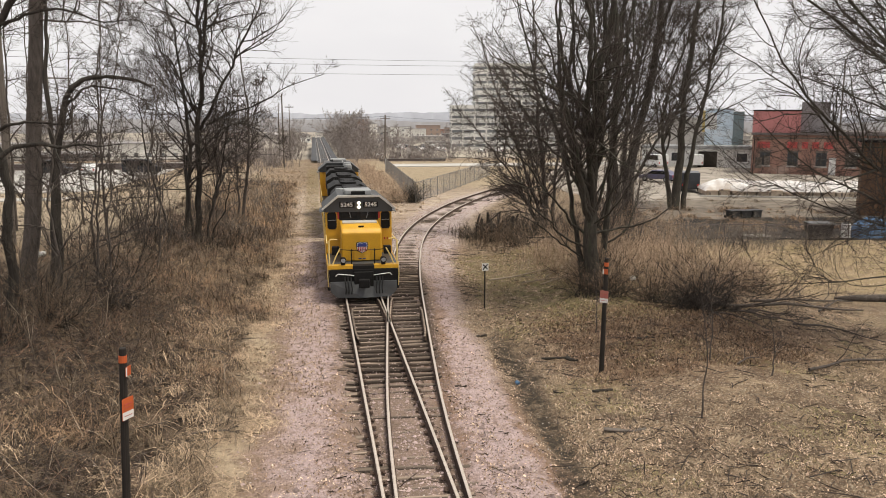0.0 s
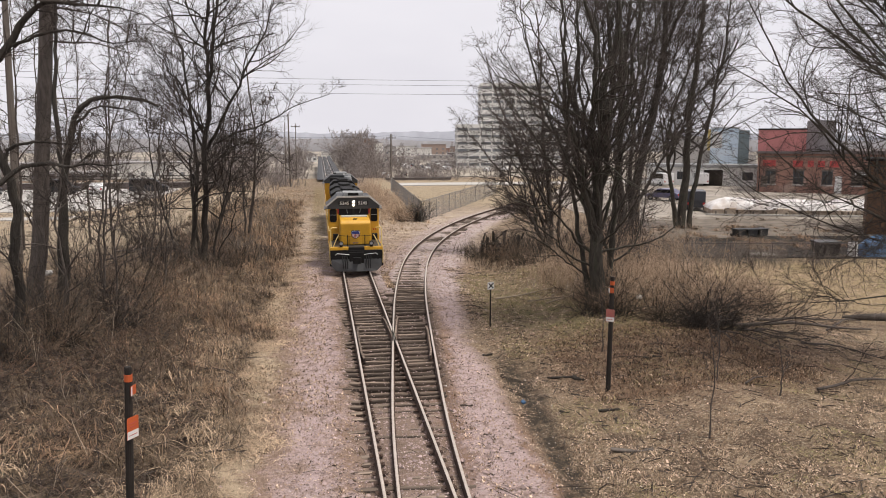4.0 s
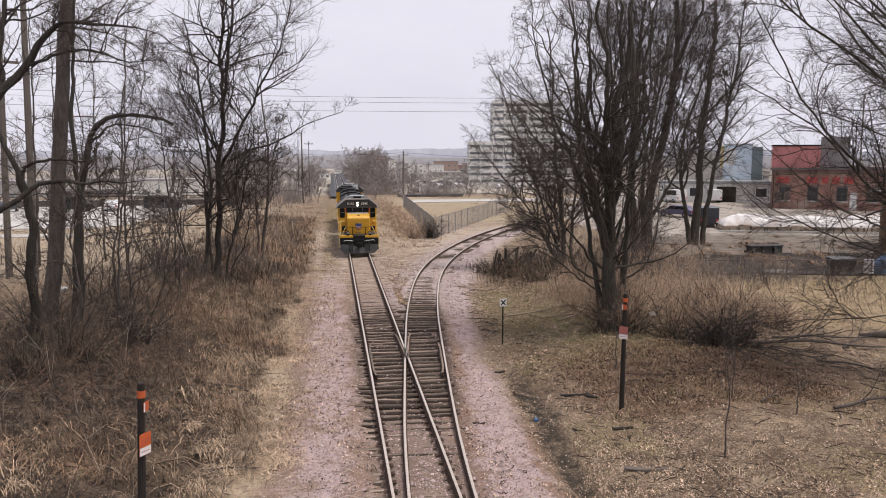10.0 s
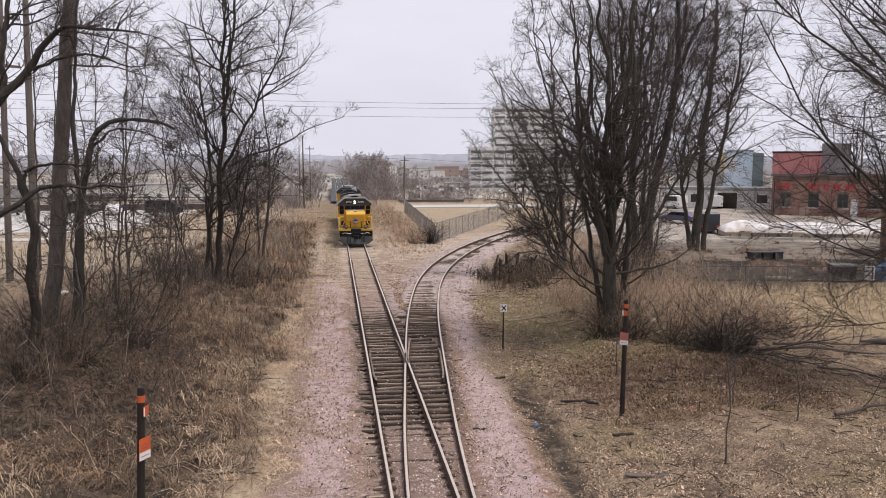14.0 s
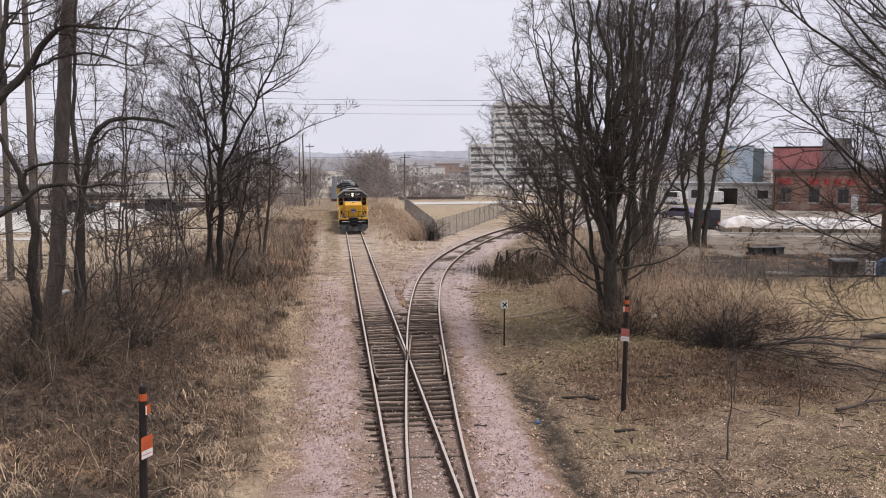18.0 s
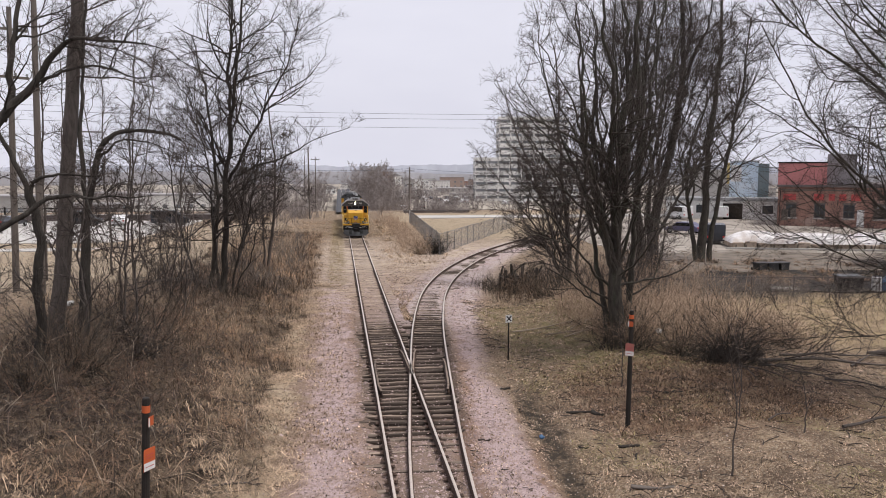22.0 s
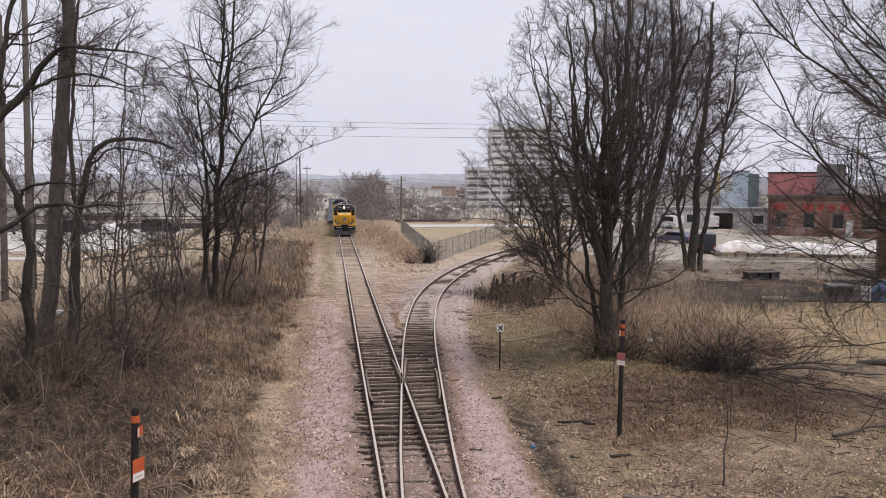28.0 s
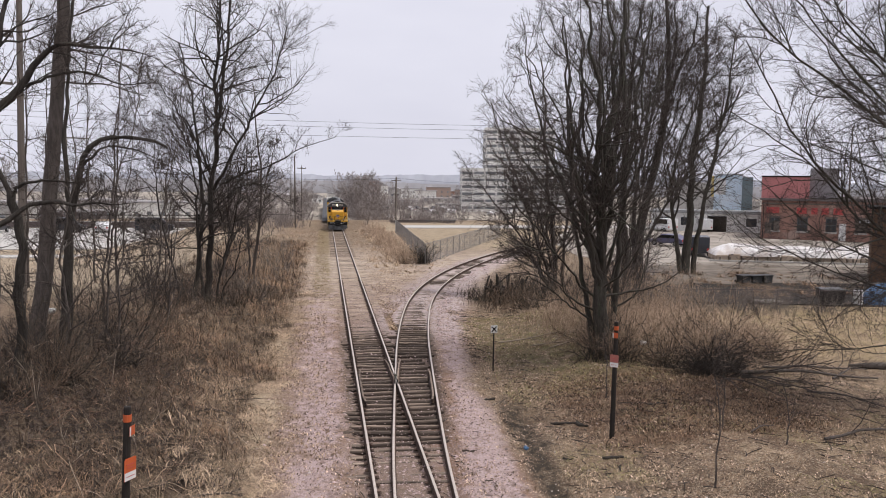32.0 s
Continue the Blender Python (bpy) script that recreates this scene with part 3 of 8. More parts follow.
    apron = calc("MULTIPLY", ramp(calc("ABSOLUTE", calc("ADD", calc("ADD", X, 2.25), calc("MULTIPLY", off, 0.35))), 0.75, 0.15), calc("MULTIPLY", ramp(Y, 13, 17), ramp(Y, 44, 36)))
    col = blend(calc("MULTIPLY", apron, ramp(patch, 0.6, 0.45, 0.1, 0.8)), col, (0.5, 0.4, 0.28))
    # matted earth under the brush, coloured nearly black for the shade between the stems
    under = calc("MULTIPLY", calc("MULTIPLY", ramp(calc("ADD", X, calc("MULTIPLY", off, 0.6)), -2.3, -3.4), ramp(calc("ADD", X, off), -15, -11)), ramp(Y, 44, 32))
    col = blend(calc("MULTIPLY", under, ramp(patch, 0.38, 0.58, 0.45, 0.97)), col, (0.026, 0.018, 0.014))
    # wet dark streak along the ditch
    dx = calc("SUBTRACT", X, calc("ADD", 6.45, calc("MULTIPLY", calc("SUBTRACT", Y, 24.5), 0.09)))
    wet = calc("MULTIPLY", ramp(calc("ABSOLUTE", calc("ADD", dx, calc("MULTIPLY", off, 0.3))), 0.62, 0.15), ramp(Y, 29, 24.5))
    col = blend(calc("MULTIPLY", wet, ramp(patch, 0.38, 0.56, 0.45, 0.95)), col, (0.045, 0.037, 0.029))
    # straw-coloured field beyond the fence
    field = calc("MULTIPLY", calc("MULTIPLY", ramp(Y, 84, 92), ramp(Y, 152, 140)), ramp(X, 7, 10))
    col = blend(calc("MULTIPLY", field, ramp(mid, 0.35, 0.65, 0.85, 0.4)), col, (0.4, 0.325, 0.225))
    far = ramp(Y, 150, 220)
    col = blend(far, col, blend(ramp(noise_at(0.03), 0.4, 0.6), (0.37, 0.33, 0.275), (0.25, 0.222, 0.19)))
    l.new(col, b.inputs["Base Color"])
    bp = n.new("ShaderNodeBump")
    bp.inputs["Strength"].default_value, bp.inputs["Distance"].default_value = 0.9, 0.07
    l.new(calc("ADD", fine, calc("MULTIPLY", speck.outputs["Distance"], -0.6)), bp.inputs["Height"])
    l.new(bp.outputs["Normal"], b.inputs["Normal"])
    return m


gx, gy = np.union1d(spaced(-2600, 2600, -22, 36, 0.5), np.arange(0.1, 8, 0.17)), spaced(-60, 3200, 8, 80, 0.4)
GX, GY = np.meshgrid(gx, gy)
gid = np.arange(GX.size).reshape(GX.shape)
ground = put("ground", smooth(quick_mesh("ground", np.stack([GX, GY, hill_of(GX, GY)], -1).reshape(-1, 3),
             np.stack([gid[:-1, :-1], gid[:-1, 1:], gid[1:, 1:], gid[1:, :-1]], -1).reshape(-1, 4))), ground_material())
tagged(ground, "brown leaf litter and pinkish ballast beside the rails", "ground", kind="structure")

# ---- far hills, houses' woods along the horizon ----
def hills(name, dist, height, seed, mat):
    r = rng_of(seed)
    a = np.radians(np.linspace(-75, 75, 1400))
    k = np.arange(len(a))
    crowns = np.convolve(r.normal(0, 1, len(a) + 4), np.ones(5) / 5, "valid")
    h = height * (0.66 + 0.16 * np.sin(k * 0.0085 + seed) + 0.1 * np.sin(k * 0.021 + 2 * seed) + 0.05 * np.sin(k * 0.075 + seed)) + height * 0.05 * crowns
    low = np.stack([dist * np.sin(a), dist * np.cos(a), 0 * a - 12], -1)
    high = low + np.stack([0 * a, 0 * a, h + 12], -1)
    back = high + np.stack([400 * np.sin(a), 400 * np.cos(a), 0 * a - h * 0.3], -1)
    n = len(a)
    i = np.arange(n - 1)
    faces = np.concatenate([np.stack([i + o, i + 1 + o, i + n + 1 + o, i + n + o], -1) for o in (0, n)])
    return tagged(put(name, quick_mesh(name, np.concatenate([low, high, back]), faces), mat), "hazy wooded hills along the horizon", "hills", kind="structure")


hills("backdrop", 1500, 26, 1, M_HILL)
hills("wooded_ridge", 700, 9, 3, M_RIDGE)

# ---- tracks ----
HEAD_S = np.array([0.0, 8, 22, 33, 45, 60, 75, 92, 130])
HEAD_A = np.array([0.0, 0, 5.4, 5.9, 9.3, 19.0, 27.0, 33.5, 47.0])


def branch_line():
    s = np.arange(0, 118, 0.25)
    a = np.radians(np.interp(s, HEAD_S, HEAD_A))
    x = TRACK_X + 0.12 + np.cumsum(np.sin(a)) * 0.25
    return s, x, np.cumsum(np.cos(a)) * 0.25, a


B_S, B_X, B_Y, B_A = branch_line()


def branch_at(s):
    return np.interp(s, B_S, B_X), np.interp(s, B_S, B_Y), np.interp(s, B_S, B_A)


PROFILE = [(-0.037, 0.0), (0.037, 0.0), (0.037, -0.035), (0.009, -0.05), (0.009, -0.14), (0.07, -0.155), (0.07, -0.168), (-0.07, -0.168), (-0.07, -0.155), (-0.009, -0.14), (-0.009, -0.05), (-0.037, -0.035)]


def rail_mesh(name, line, head=None):
    """A rail along (x, y, heading) rows, worn bright on its head."""
    prof = np.array(PROFILE)
    k = len(prof)
    verts = np.array([[x + u * math.cos(a), y - u * math.sin(a), w] for x, y, a in line for u, w in prof])
    idx = np.arange(len(line) * k).reshape(len(line), k)
    nxt = np.roll(idx, -1, axis=1)
    me = quick_mesh(name, verts, np.stack([idx[:-1], nxt[:-1], nxt[1:], idx[1:]], -1).reshape(-1, 4))
    me.materials.append(head or M_RAIL)
    me.materials.append(M_RAIL_SIDE)
    me.polygons.foreach_set("material_index", [0 if i % k == 0 else 1 for i in range(len(me.polygons))])
    return me


track = thing("railway_track", pose(0, 0, 0), "straight main railway track with worn steel rails on timber ties", "railway track", kind="structure")
branch = thing("branch_track", pose(0, 0, 0), "rusty branch railway track curving away from the switch", "railway track", kind="structure")
G = 0.753
put("rail", rail_mesh("rail", [(TRACK_X - G, y, 0.0) for y in np.arange(-62, 345, 3.0)]), None, track)
put("rail", rail_mesh("rail", [(TRACK_X + G, y, 0.0) for y in np.arange(-62, 345, 3.0)]), None, track)
for side in (-1, 1):
    put("rail", rail_mesh("rail", [(x + side * G * math.cos(a), y - side * G * math.sin(a), a) for x, y, a in zip(B_X[20::4], B_Y[20::4], B_A[20::4])]), None, branch)
# check rails beside the outer rails, flared at their ends, and the wing rails of the frog
def guard(x0, ya, yb, flare, parent):
    ys = np.linspace(ya, yb, 12)
    d = np.clip(np.abs(ys - (ya + yb) / 2) - (yb - ya) * 0.36, 0, None)
    return put("check_rail", rail_mesh("check_rail", [(x0(y) + flare * 0.1 * q, y, 0.0) for y, q in zip(ys, d)], M_TIE), None, parent)


guard(lambda y: TRACK_X - G + 0.11, 26.2, 30.6, 1, track)
guard(lambda y: float(np.interp(y, B_Y, B_X + G * np.cos(B_A))) - 0.11, 26.2, 30.6, -1, branch)
guard(lambda y: TRACK_X + G - 0.075 - 0.02 * max(0, y - 29), 28.4, 32.4, -1, track)
guard(lambda y: float(np.interp(y, B_Y, B_X - G * np.cos(B_A))) + 0.075 + 0.02 * max(0, y - 29), 28.4, 32.4, 1, branch)


def tie_mesh(length, seed):
    """A worn timber: rounded, crooked along its length, hollowed and split at the ends."""
    r = rng_of(seed)
    section = [(-0.105, -0.2), (-0.105, -0.045), (-0.075, -0.008), (0.0, 0.006), (0.075, -0.008), (0.105, -0.045), (0.105, -0.2)]
    n, k = 11, len(section)
    xs = np.linspace(-length / 2, length / 2, n)
    xs[0] += r.normal(0, 0.1)
    xs[-1] += r.normal(0, 0.1)
    sway, dip = np.cumsum(r.normal(0, 0.009, n)), np.cumsum(r.normal(0, 0.006, n))
    wear = 1 - 0.3 * r.random(n) * (r.random(n) < 0.3)
    verts = [(x + r.normal(0, 0.02), u * w + a + r.normal(0, 0.007), z + b - 0.03 * (1 - w) * (z > -0.1) + r.normal(0, 0.005)) for x, a, b, w in zip(xs, sway - sway.mean(), dip - dip.mean(), wear) for u, z in section]
    faces = [(q * k + c, (q + 1) * k + c, (q + 1) * k + c + 1, q * k + c + 1) for q in range(n - 1) for c in range(k - 1)]
    faces += [tuple(range(k))[::-1], tuple(range((n - 1) * k, n * k))]
    me = bpy.data.meshes.new("tie")
    me.from_pydata(verts, [], faces)
    bm = bmesh.new()
    bm.from_mesh(me)
    bmesh.ops.recalc_face_normals(bm, faces=bm.faces)
    bm.to_mesh(me)
    bm.free()
    me.update()
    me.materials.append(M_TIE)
    # side faces: creosote brown, with the shade of the gaps put into the colour
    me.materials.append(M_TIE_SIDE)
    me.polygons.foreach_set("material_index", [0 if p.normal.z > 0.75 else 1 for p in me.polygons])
    return me


def spike_plate():
    g = Geo().box(-0.17, 0.17, -0.09, 0.09, 0.0, 0.018)
    for x in (-0.1, 0.1):
        g.box(x - 0.015, x + 0.015, -0.05, -0.02, 0.018, 0.045)
    return g.mesh("tie_plate")


# timbers: the turnout's grow longer towards the frog; single ties beyond it
r_tie = rng_of(11)
TIE_Z = -0.17
TIES = {(ln, k): tie_mesh(ln, int(ln * 100) + k) for ln in (2.3, 2.6, 3.0, 3.4) for k in range(7)}
TIES_DARK = {}
for key, me in list(TIES.items()):
    TIES_DARK[key] = me.copy()
    TIES_DARK[key].materials[0] = M_TIE_DARK


def lay(parent, ln, x, y, a, sunk, dark):
    pool = TIES_DARK if dark else TIES
    ob = put("tie", pool[(ln, int(r_tie.integers(7)))], None, parent)
    ob.matrix_basis = pose(x + r_tie.normal(0, 0.09), y + r_tie.normal(0, 0.025), TIE_Z - sunk, r_tie.normal(0, 3.0), r_tie.normal(0, 0.5), -math.degrees(a) + r_tie.normal(0, 2.2))


y = -11.9
while y < 33.4:
    bx = float(np.interp(y, B_Y, B_X))
    spread = bx - TRACK_X
    buried = min(max((24.2 - y) * 0.02, 0.0), 0.045) * r_tie.uniform(0.2, 1.3) + 0.02 * r_tie.random()
    ln = min((2.3, 2.6, 3.0, 3.4), key=lambda v: abs(v - 2.3 - spread))
    lay(track, ln, (bx + TRACK_X) / 2 - 0.2, y, 0.03, buried + abs(r_tie.normal(0, 0.012)), 22.5 < y)
    y += 0.505
ym = y
while ym < 78:
    bare = ym < 37
    lay(track, 2.6, TRACK_X - 0.1, ym, 0.0, (0.025 * r_tie.random() if bare else min(0.03 + 0.006 * (ym - 37), 0.045) + 0.025 * r_tie.random()), bare or r_tie.random() < 0.3)
    ym += 0.52
s = 33.7
while s < 92:
    x, yy, a = (float(v) for v in branch_at(s))
    lay(branch, 2.3, x + (0.12 if s < 40 else 0), yy, a, 0.0 if s < 42 else min(0.004 * (s - 42), 0.035) + 0.015 * r_tie.random(), s < 41)
    s += 0.52
# ties further off, in one piece
far_ties = Geo()
for yy in np.arange(78, 141, 0.53):
    h = r_tie.uniform(0, 0.03)
    far_ties.box(TRACK_X - 1.4, TRACK_X + 1.2, yy - 0.11, yy + 0.11, -0.4, -0.2 - h)
tagged(part("distant_ties", far_ties, M_TIE_DARK, track), kind="stuff")
deck_ties = Geo()
for yy in np.arange(141.6, 327, 0.42):
    deck_ties.box(TRACK_X - 1.3, TRACK_X + 1.3, yy - 0.11, yy + 0.11, -0.36, -0.17 + r_tie.uniform(0, 0.02))
tagged(part("bridge_ties", deck_ties, M_GIRDER, track, "grey timber bridge ties"), kind="stuff")
plate = spike_plate()
plate.materials.append(M_RAIL_SIDE)
pv = np.array([v.co[:] for v in plate.vertices])
pf = [list(p.vertices) for p in plate.polygons]
sp = Geo()
for yy in np.arange(9.5, 60, 0.51):
    for x in (TRACK_X - G, TRACK_X + G):
        sp.add(pv + (x, yy, -0.171), pf)
tagged(part("tie_plates", sp, M_RAIL_SIDE, track), kind="stuff")

# ---- loose ballast stones ----
def stones_at(name, n, xf, seed, size, mat, label, top=None):
    r = rng_of(seed)
    x, y = xf(r, n)
    base = np.array([(1, 0, 0), (-1, 0, 0), (0, 1, 0), (0, -1, 0), (0, 0, 0.8)])
    fc = np.array([(0, 2, 4), (2, 1, 4), (1, 3, 4), (3, 0, 4)])
    sz = size * r.lognormal(0, 0.45, n)
    v = base[None] * sz[:, None, None] * r.uniform(0.6, 1.3, (n, 5, 1))
    a = r.uniform(0, 6.3, n)
    c, s_ = np.cos(a), np.sin(a)
    v = np.stack([v[..., 0] * c[:, None] - v[..., 1] * s_[:, None], v[..., 0] * s_[:, None] + v[..., 1] * c[:, None], v[..., 2]], -1)
    v += np.stack([x, y, (hill_of(x, y) if top is None else np.full(n, top)) + sz * 0.25], -1)[:, None]
    f = (fc[None] + 5 * np.arange(n)[:, None, None]).reshape(-1, 3)
    return tagged(put(name, quick_mesh(name, v.reshape(-1, 3), f), mat), label, "gravel", kind="stuff")


def by_track(r, n):
    y = 13 + 47 * r.random(n) ** 1.7
    x = TRACK_X + 0.6 + r.normal(0, 2.1, n) + np.clip(y - 34, 0, 40) * r.uniform(0, 0.16, n)
    over = x > 5.3 + np.clip(y - 30, 0, 40) * 0.14
    return np.where(over, x - 5.2, x), y


stones_at("pale_stones", 1800, lambda r, n: (TRACK_X + 1.0 + r.normal(0, 3.2, n), 13 + 40 * r.random(n) ** 1.6), 6, 0.015, M_STONE_PALE, "scattered pale stone chips beside the rails")
stones_at("ballast_stones", 24000, by_track, 5, 0.02, M_STONE, "loose pinkish grey ballast stones beside the rails")
stones_at("spilled_stones", 1800, lambda r, n: (r.uniform(1.0, 4.4, n), 14 + 22 * r.random(n) ** 1.4), 7, 0.016, M_STONE, "loose stones spilled over the ties", TIE_Z + 0.002)

def by_branch(r, n):
    x, y, a = branch_at(36 + 44 * r.random(n) ** 1.2)
    d = np.where(r.random(n) < 0.65, 1.2 + np.abs(r.normal(0, 0.9, n)), -1.2 - np.abs(r.normal(0, 0.5, n)))
    return x + d * np.cos(a), y - d * np.sin(a)


stones_at("ballast_stones", 7000, by_branch, 8, 0.026, M_STONE, "loose lilac grey stones beside the branch track")

# ---- yards and roads ----
def slab(name, pts, z, mat, label, thick=0.06):
    g = Geo().prism(pts, z - thick, z, "z")
    return tagged(part(name, g, mat), label, "pavement", kind="structure")


slab("yard_gravel", [(29, 70.5), (34, 69.2), (40, 69.8), (52, 66.5), (64, 67.4), (140, 62), (140, 150), (52, 150), (30, 100), (27, 80)], -0.17, M_GRAVEL, "pale dusty gravel yard round the covered stack", 0.5)
slab("yard_dirt", [(24, 56), (36, 50), (140, 50), (140, 62), (64, 67.4), (52, 66.5), (40, 69.8), (34, 69.2), (29, 70.5), (24, 66)], -0.175, M_DIRT, "brown trampled dirt along the edge of the yard", 0.5)
slab("yard_asphalt", [(23.6, 48.2), (25.8, 46.6), (29.4, 46.3), (35.4, 44.6), (41, 44.2), (56, 42), (62, 52), (42.3, 55.2), (35, 56.4), (31.5, 55.6), (28.6, 56.8), (25.4, 55.2), (24.6, 51.6)], -0.15, M_ASPHALT, "dark worn asphalt strip across the yard", 0.5)
slab("side_road", [(12.5, 127), (60, 127), (60, 134), (13.5, 134)], -0.1, M_PALE, "pale concrete side road beyond the field", 0.6)
slab("parking_lot", [(-120, 88), (-20, 88), (-17, 112), (-12, 125), (-120, 125)], -0.12, M_PALE, "pale concrete car park beyond the trees", 0.9)
slab("access_road", [(-120, 76.5), (-19, 79.5), (-17, 82), (-120, 80)], -0.14, M_PALE, "narrow pale road beyond the trees", 0.6)

# ---- bare trees ----
def grow(r, P, R, count, t0, t1, length, spread, k, rise=0.25, jitter=0.1, thin=0.5, droop=0.0, len_var=0.35, slim=0.011):
    """Children of all branches P (n, m, 3), R (n, m): count each, starting between t0 and t1 of the parent, leaning away by spread degrees."""
    n, m, _ = P.shape
    t = np.sort(r.uniform(t0, t1, (n, count)), axis=1)
    f = t * (m - 1)
    i = np.clip(f.astype(int), 0, m - 2)
    w = (f - i)[..., None]
    rows = np.arange(n)[:, None]
    start = P[rows, i] * (1 - w) + P[rows, i + 1] * w
    rad = (R[rows, i] * (1 - w[..., 0]) + R[rows, i + 1] * w[..., 0])
    d = P[rows, i + 1] - P[rows, i]
    d = d / (np.linalg.norm(d, axis=-1, keepdims=True) + 1e-9)
    side = r.normal(size=d.shape)
    side -= d * (side * d).sum(-1, keepdims=True)
    side /= np.linalg.norm(side, axis=-1, keepdims=True) + 1e-9
    a = np.radians(spread * r.uniform(0.55, 1.35, d.shape[:2]))[..., None]
    d = d * np.cos(a) + side * np.sin(a)
    full = np.full(n, float(length)) if np.isscalar(length) else length
    size = full[:, None] * (1.15 - 0.75 * t) * r.uniform(1 - len_var, 1 + len_var, t.shape)
    start, d, size, rad = start.reshape(-1, 3), d.reshape(-1, 3), size.ravel(), rad.ravel()
    pts, turn = [start], r.normal(0, jitter * 0.6, d.shape)
    for q in range(1, k):
        d = d + turn + r.normal(0, jitter, d.shape)
        d[:, 2] += rise / k - droop * q / k / k
        d /= np.linalg.norm(d, axis=1, keepdims=True)
        pts.append(pts[-1] + d * (size / (k - 1))[:, None])
    r0 = np.minimum(rad * thin, size * slim + 0.003)
    return np.stack(pts, 1), r0[:, None] * np.linspace(1, 0.3, k), size


def stem(r, points, r0, r1=None, k=22, bend=0.07):
    """A stem through a few points, rounded between them, with a slight wander."""
    c = np.array(points, float)
    u = np.concatenate([[0], np.cumsum(np.linalg.norm(np.diff(c, axis=0), axis=1))])
    u /= u[-1]
    t = np.linspace(0, 1, k)
    p = np.stack([np.interp(t, u, c[:, j]) for j in range(3)], -1)
    for _ in range(2):
        p[1:-1] = (p[:-2] + 2 * p[1:-1] + p[2:]) / 4
    wob = np.cumsum(r.normal(0, bend, (k, 3)), axis=0) * np.array([1, 1, 0.3])
    wob -= wob[0] + (wob[-1] - wob[0]) * t[:, None]
    r1 = r0 * 0.25 if r1 is None else r1
    return p + wob, r0 + (r1 - r0) * t ** 0.9


def tree(name, seed, stems, label, limbs=13, boughs=9, twigs=7, limb_len=4.0, spread=40, rise=0.5, bark=None, twig=None, low=0.3, k_twig=4, droop=0.0, fine=0.005, group="", category="tree", bend=0.07, jitter=0.15, bough=0.62, fuzz=1, bough_spread=42, slim=0.013):
    """A bare tree: stems [(points, radius)], limbs along them, and a crown of boughs and twigs."""
    r = rng_of(seed)
    bark, twig = bark or M_BARK, twig or M_TWIG
    SP, SR = zip(*[stem(r, s[0], *s[1:], bend=bend) for s in stems])
    SP, SR = np.array(SP), np.array(SR)
    o = SP[0, 0].copy()
    reach = np.linalg.norm(SP[:, -1] - SP[:, 0], axis=1)
    tall = reach > 0.45 * reach.max()
    LP, LR, ls = grow(r, SP[tall], SR[tall], limbs, low, 0.99, limb_len, spread, 9, rise, jitter, 0.7, droop, slim=slim)
    if not tall.all():
        extra = grow(r, SP[~tall], SR[~tall], max(5, limbs // 2), 0.15, 0.99, limb_len * 0.5, spread, 9, rise, jitter, 0.7, droop, slim=0.013)
        LP, LR, ls = (np.concatenate(q) for q in zip((LP, LR, ls), extra))
    far = o[1] > 47 or (o[1] > 38 and category == "tree" and len(stems) < 3)
    k_twig, k_bough, k_fuzz = (3, 5, 2) if far else (k_twig, 6, 3)
    BP, BR, bs = grow(r, LP, LR, boughs, 0.12, 0.98, ls * bough, bough_spread, k_bough, rise * 0.8, jitter * 1.2, 0.65, droop, slim=0.0095)
    TP, TR, ts = grow(r, BP, BR, twigs, 0.1, 1.0, np.clip(bs * 0.62, 0.35, 1.5), bough_spread, k_twig, rise * 0.8, 0.22, 0.7, slim=0.0045)
    TR = np.maximum(TR, fine * np.linspace(1, 0.5, k_twig))
    FP, FR, _ = grow(r, TP, TR, fuzz, 0.15, 1.0, ts * 0.55, 42, k_fuzz, rise * 0.6, 0.22, 0.8)
    SP, LP, BP, TP, FP = SP - o, LP - o, BP - o, TP - o, FP - o
    ob = thing(name, Matrix.Translation(o), label, category, group)
    for i in range(len(SP)):
        put("trunk", smooth(quick_mesh("trunk", *tubes(SP[i:i + 1], SR[i:i + 1], 10, 0.06))), bark, ob)
    for i in range(len(LP)):
        put("limb", smooth(quick_mesh("limb", *tubes(LP[i:i + 1], np.maximum(LR[i:i + 1], fine * 1.6), 6))), bark, ob)
    tagged(put("crown", quick_mesh("crown", *joined([spikes(BP, np.maximum(BR, fine * 1.3)), spikes(TP, TR), spikes(FP, np.maximum(FR, fine * 0.85))])), twig, ob, "fine bare boughs and twigs"), kind="stuff")
    return ob


def base_at(x, y):
    return (x, y, float(hill_of(x, y)) - 0.1)


def from_root(x, y, *rest):
    return [base_at(x, y), *rest]


# beside the ditch: maples of many stems
def upright_stems(seed, n, foot, low, high, reach, top, shift=0.0):
    """Slim stems that leave a trunk between two heights and rise in a narrow fan."""
    r = rng_of(seed)
    out = []
    for k in range(n):
        z = r.uniform(low, high)
        q = (k + 0.5) / n * 2 - 1 + shift
        dx, dy = reach * q + r.normal(0, 0.3), reach * r.uniform(-0.6, 0.6)
        h = top * r.uniform(0.82, 1.05) * (1 - 0.24 * q * q)
        x, y = foot
        out.append(([(x, y, z), (x + dx * 0.35, y + dy * 0.3, z + (h - z) * 0.28), (x + dx * 0.7, y + dy * 0.65, z + (h - z) * 0.6), (x + dx, y + dy, h)], r.uniform(0.05, 0.09), 0.012))
    return out


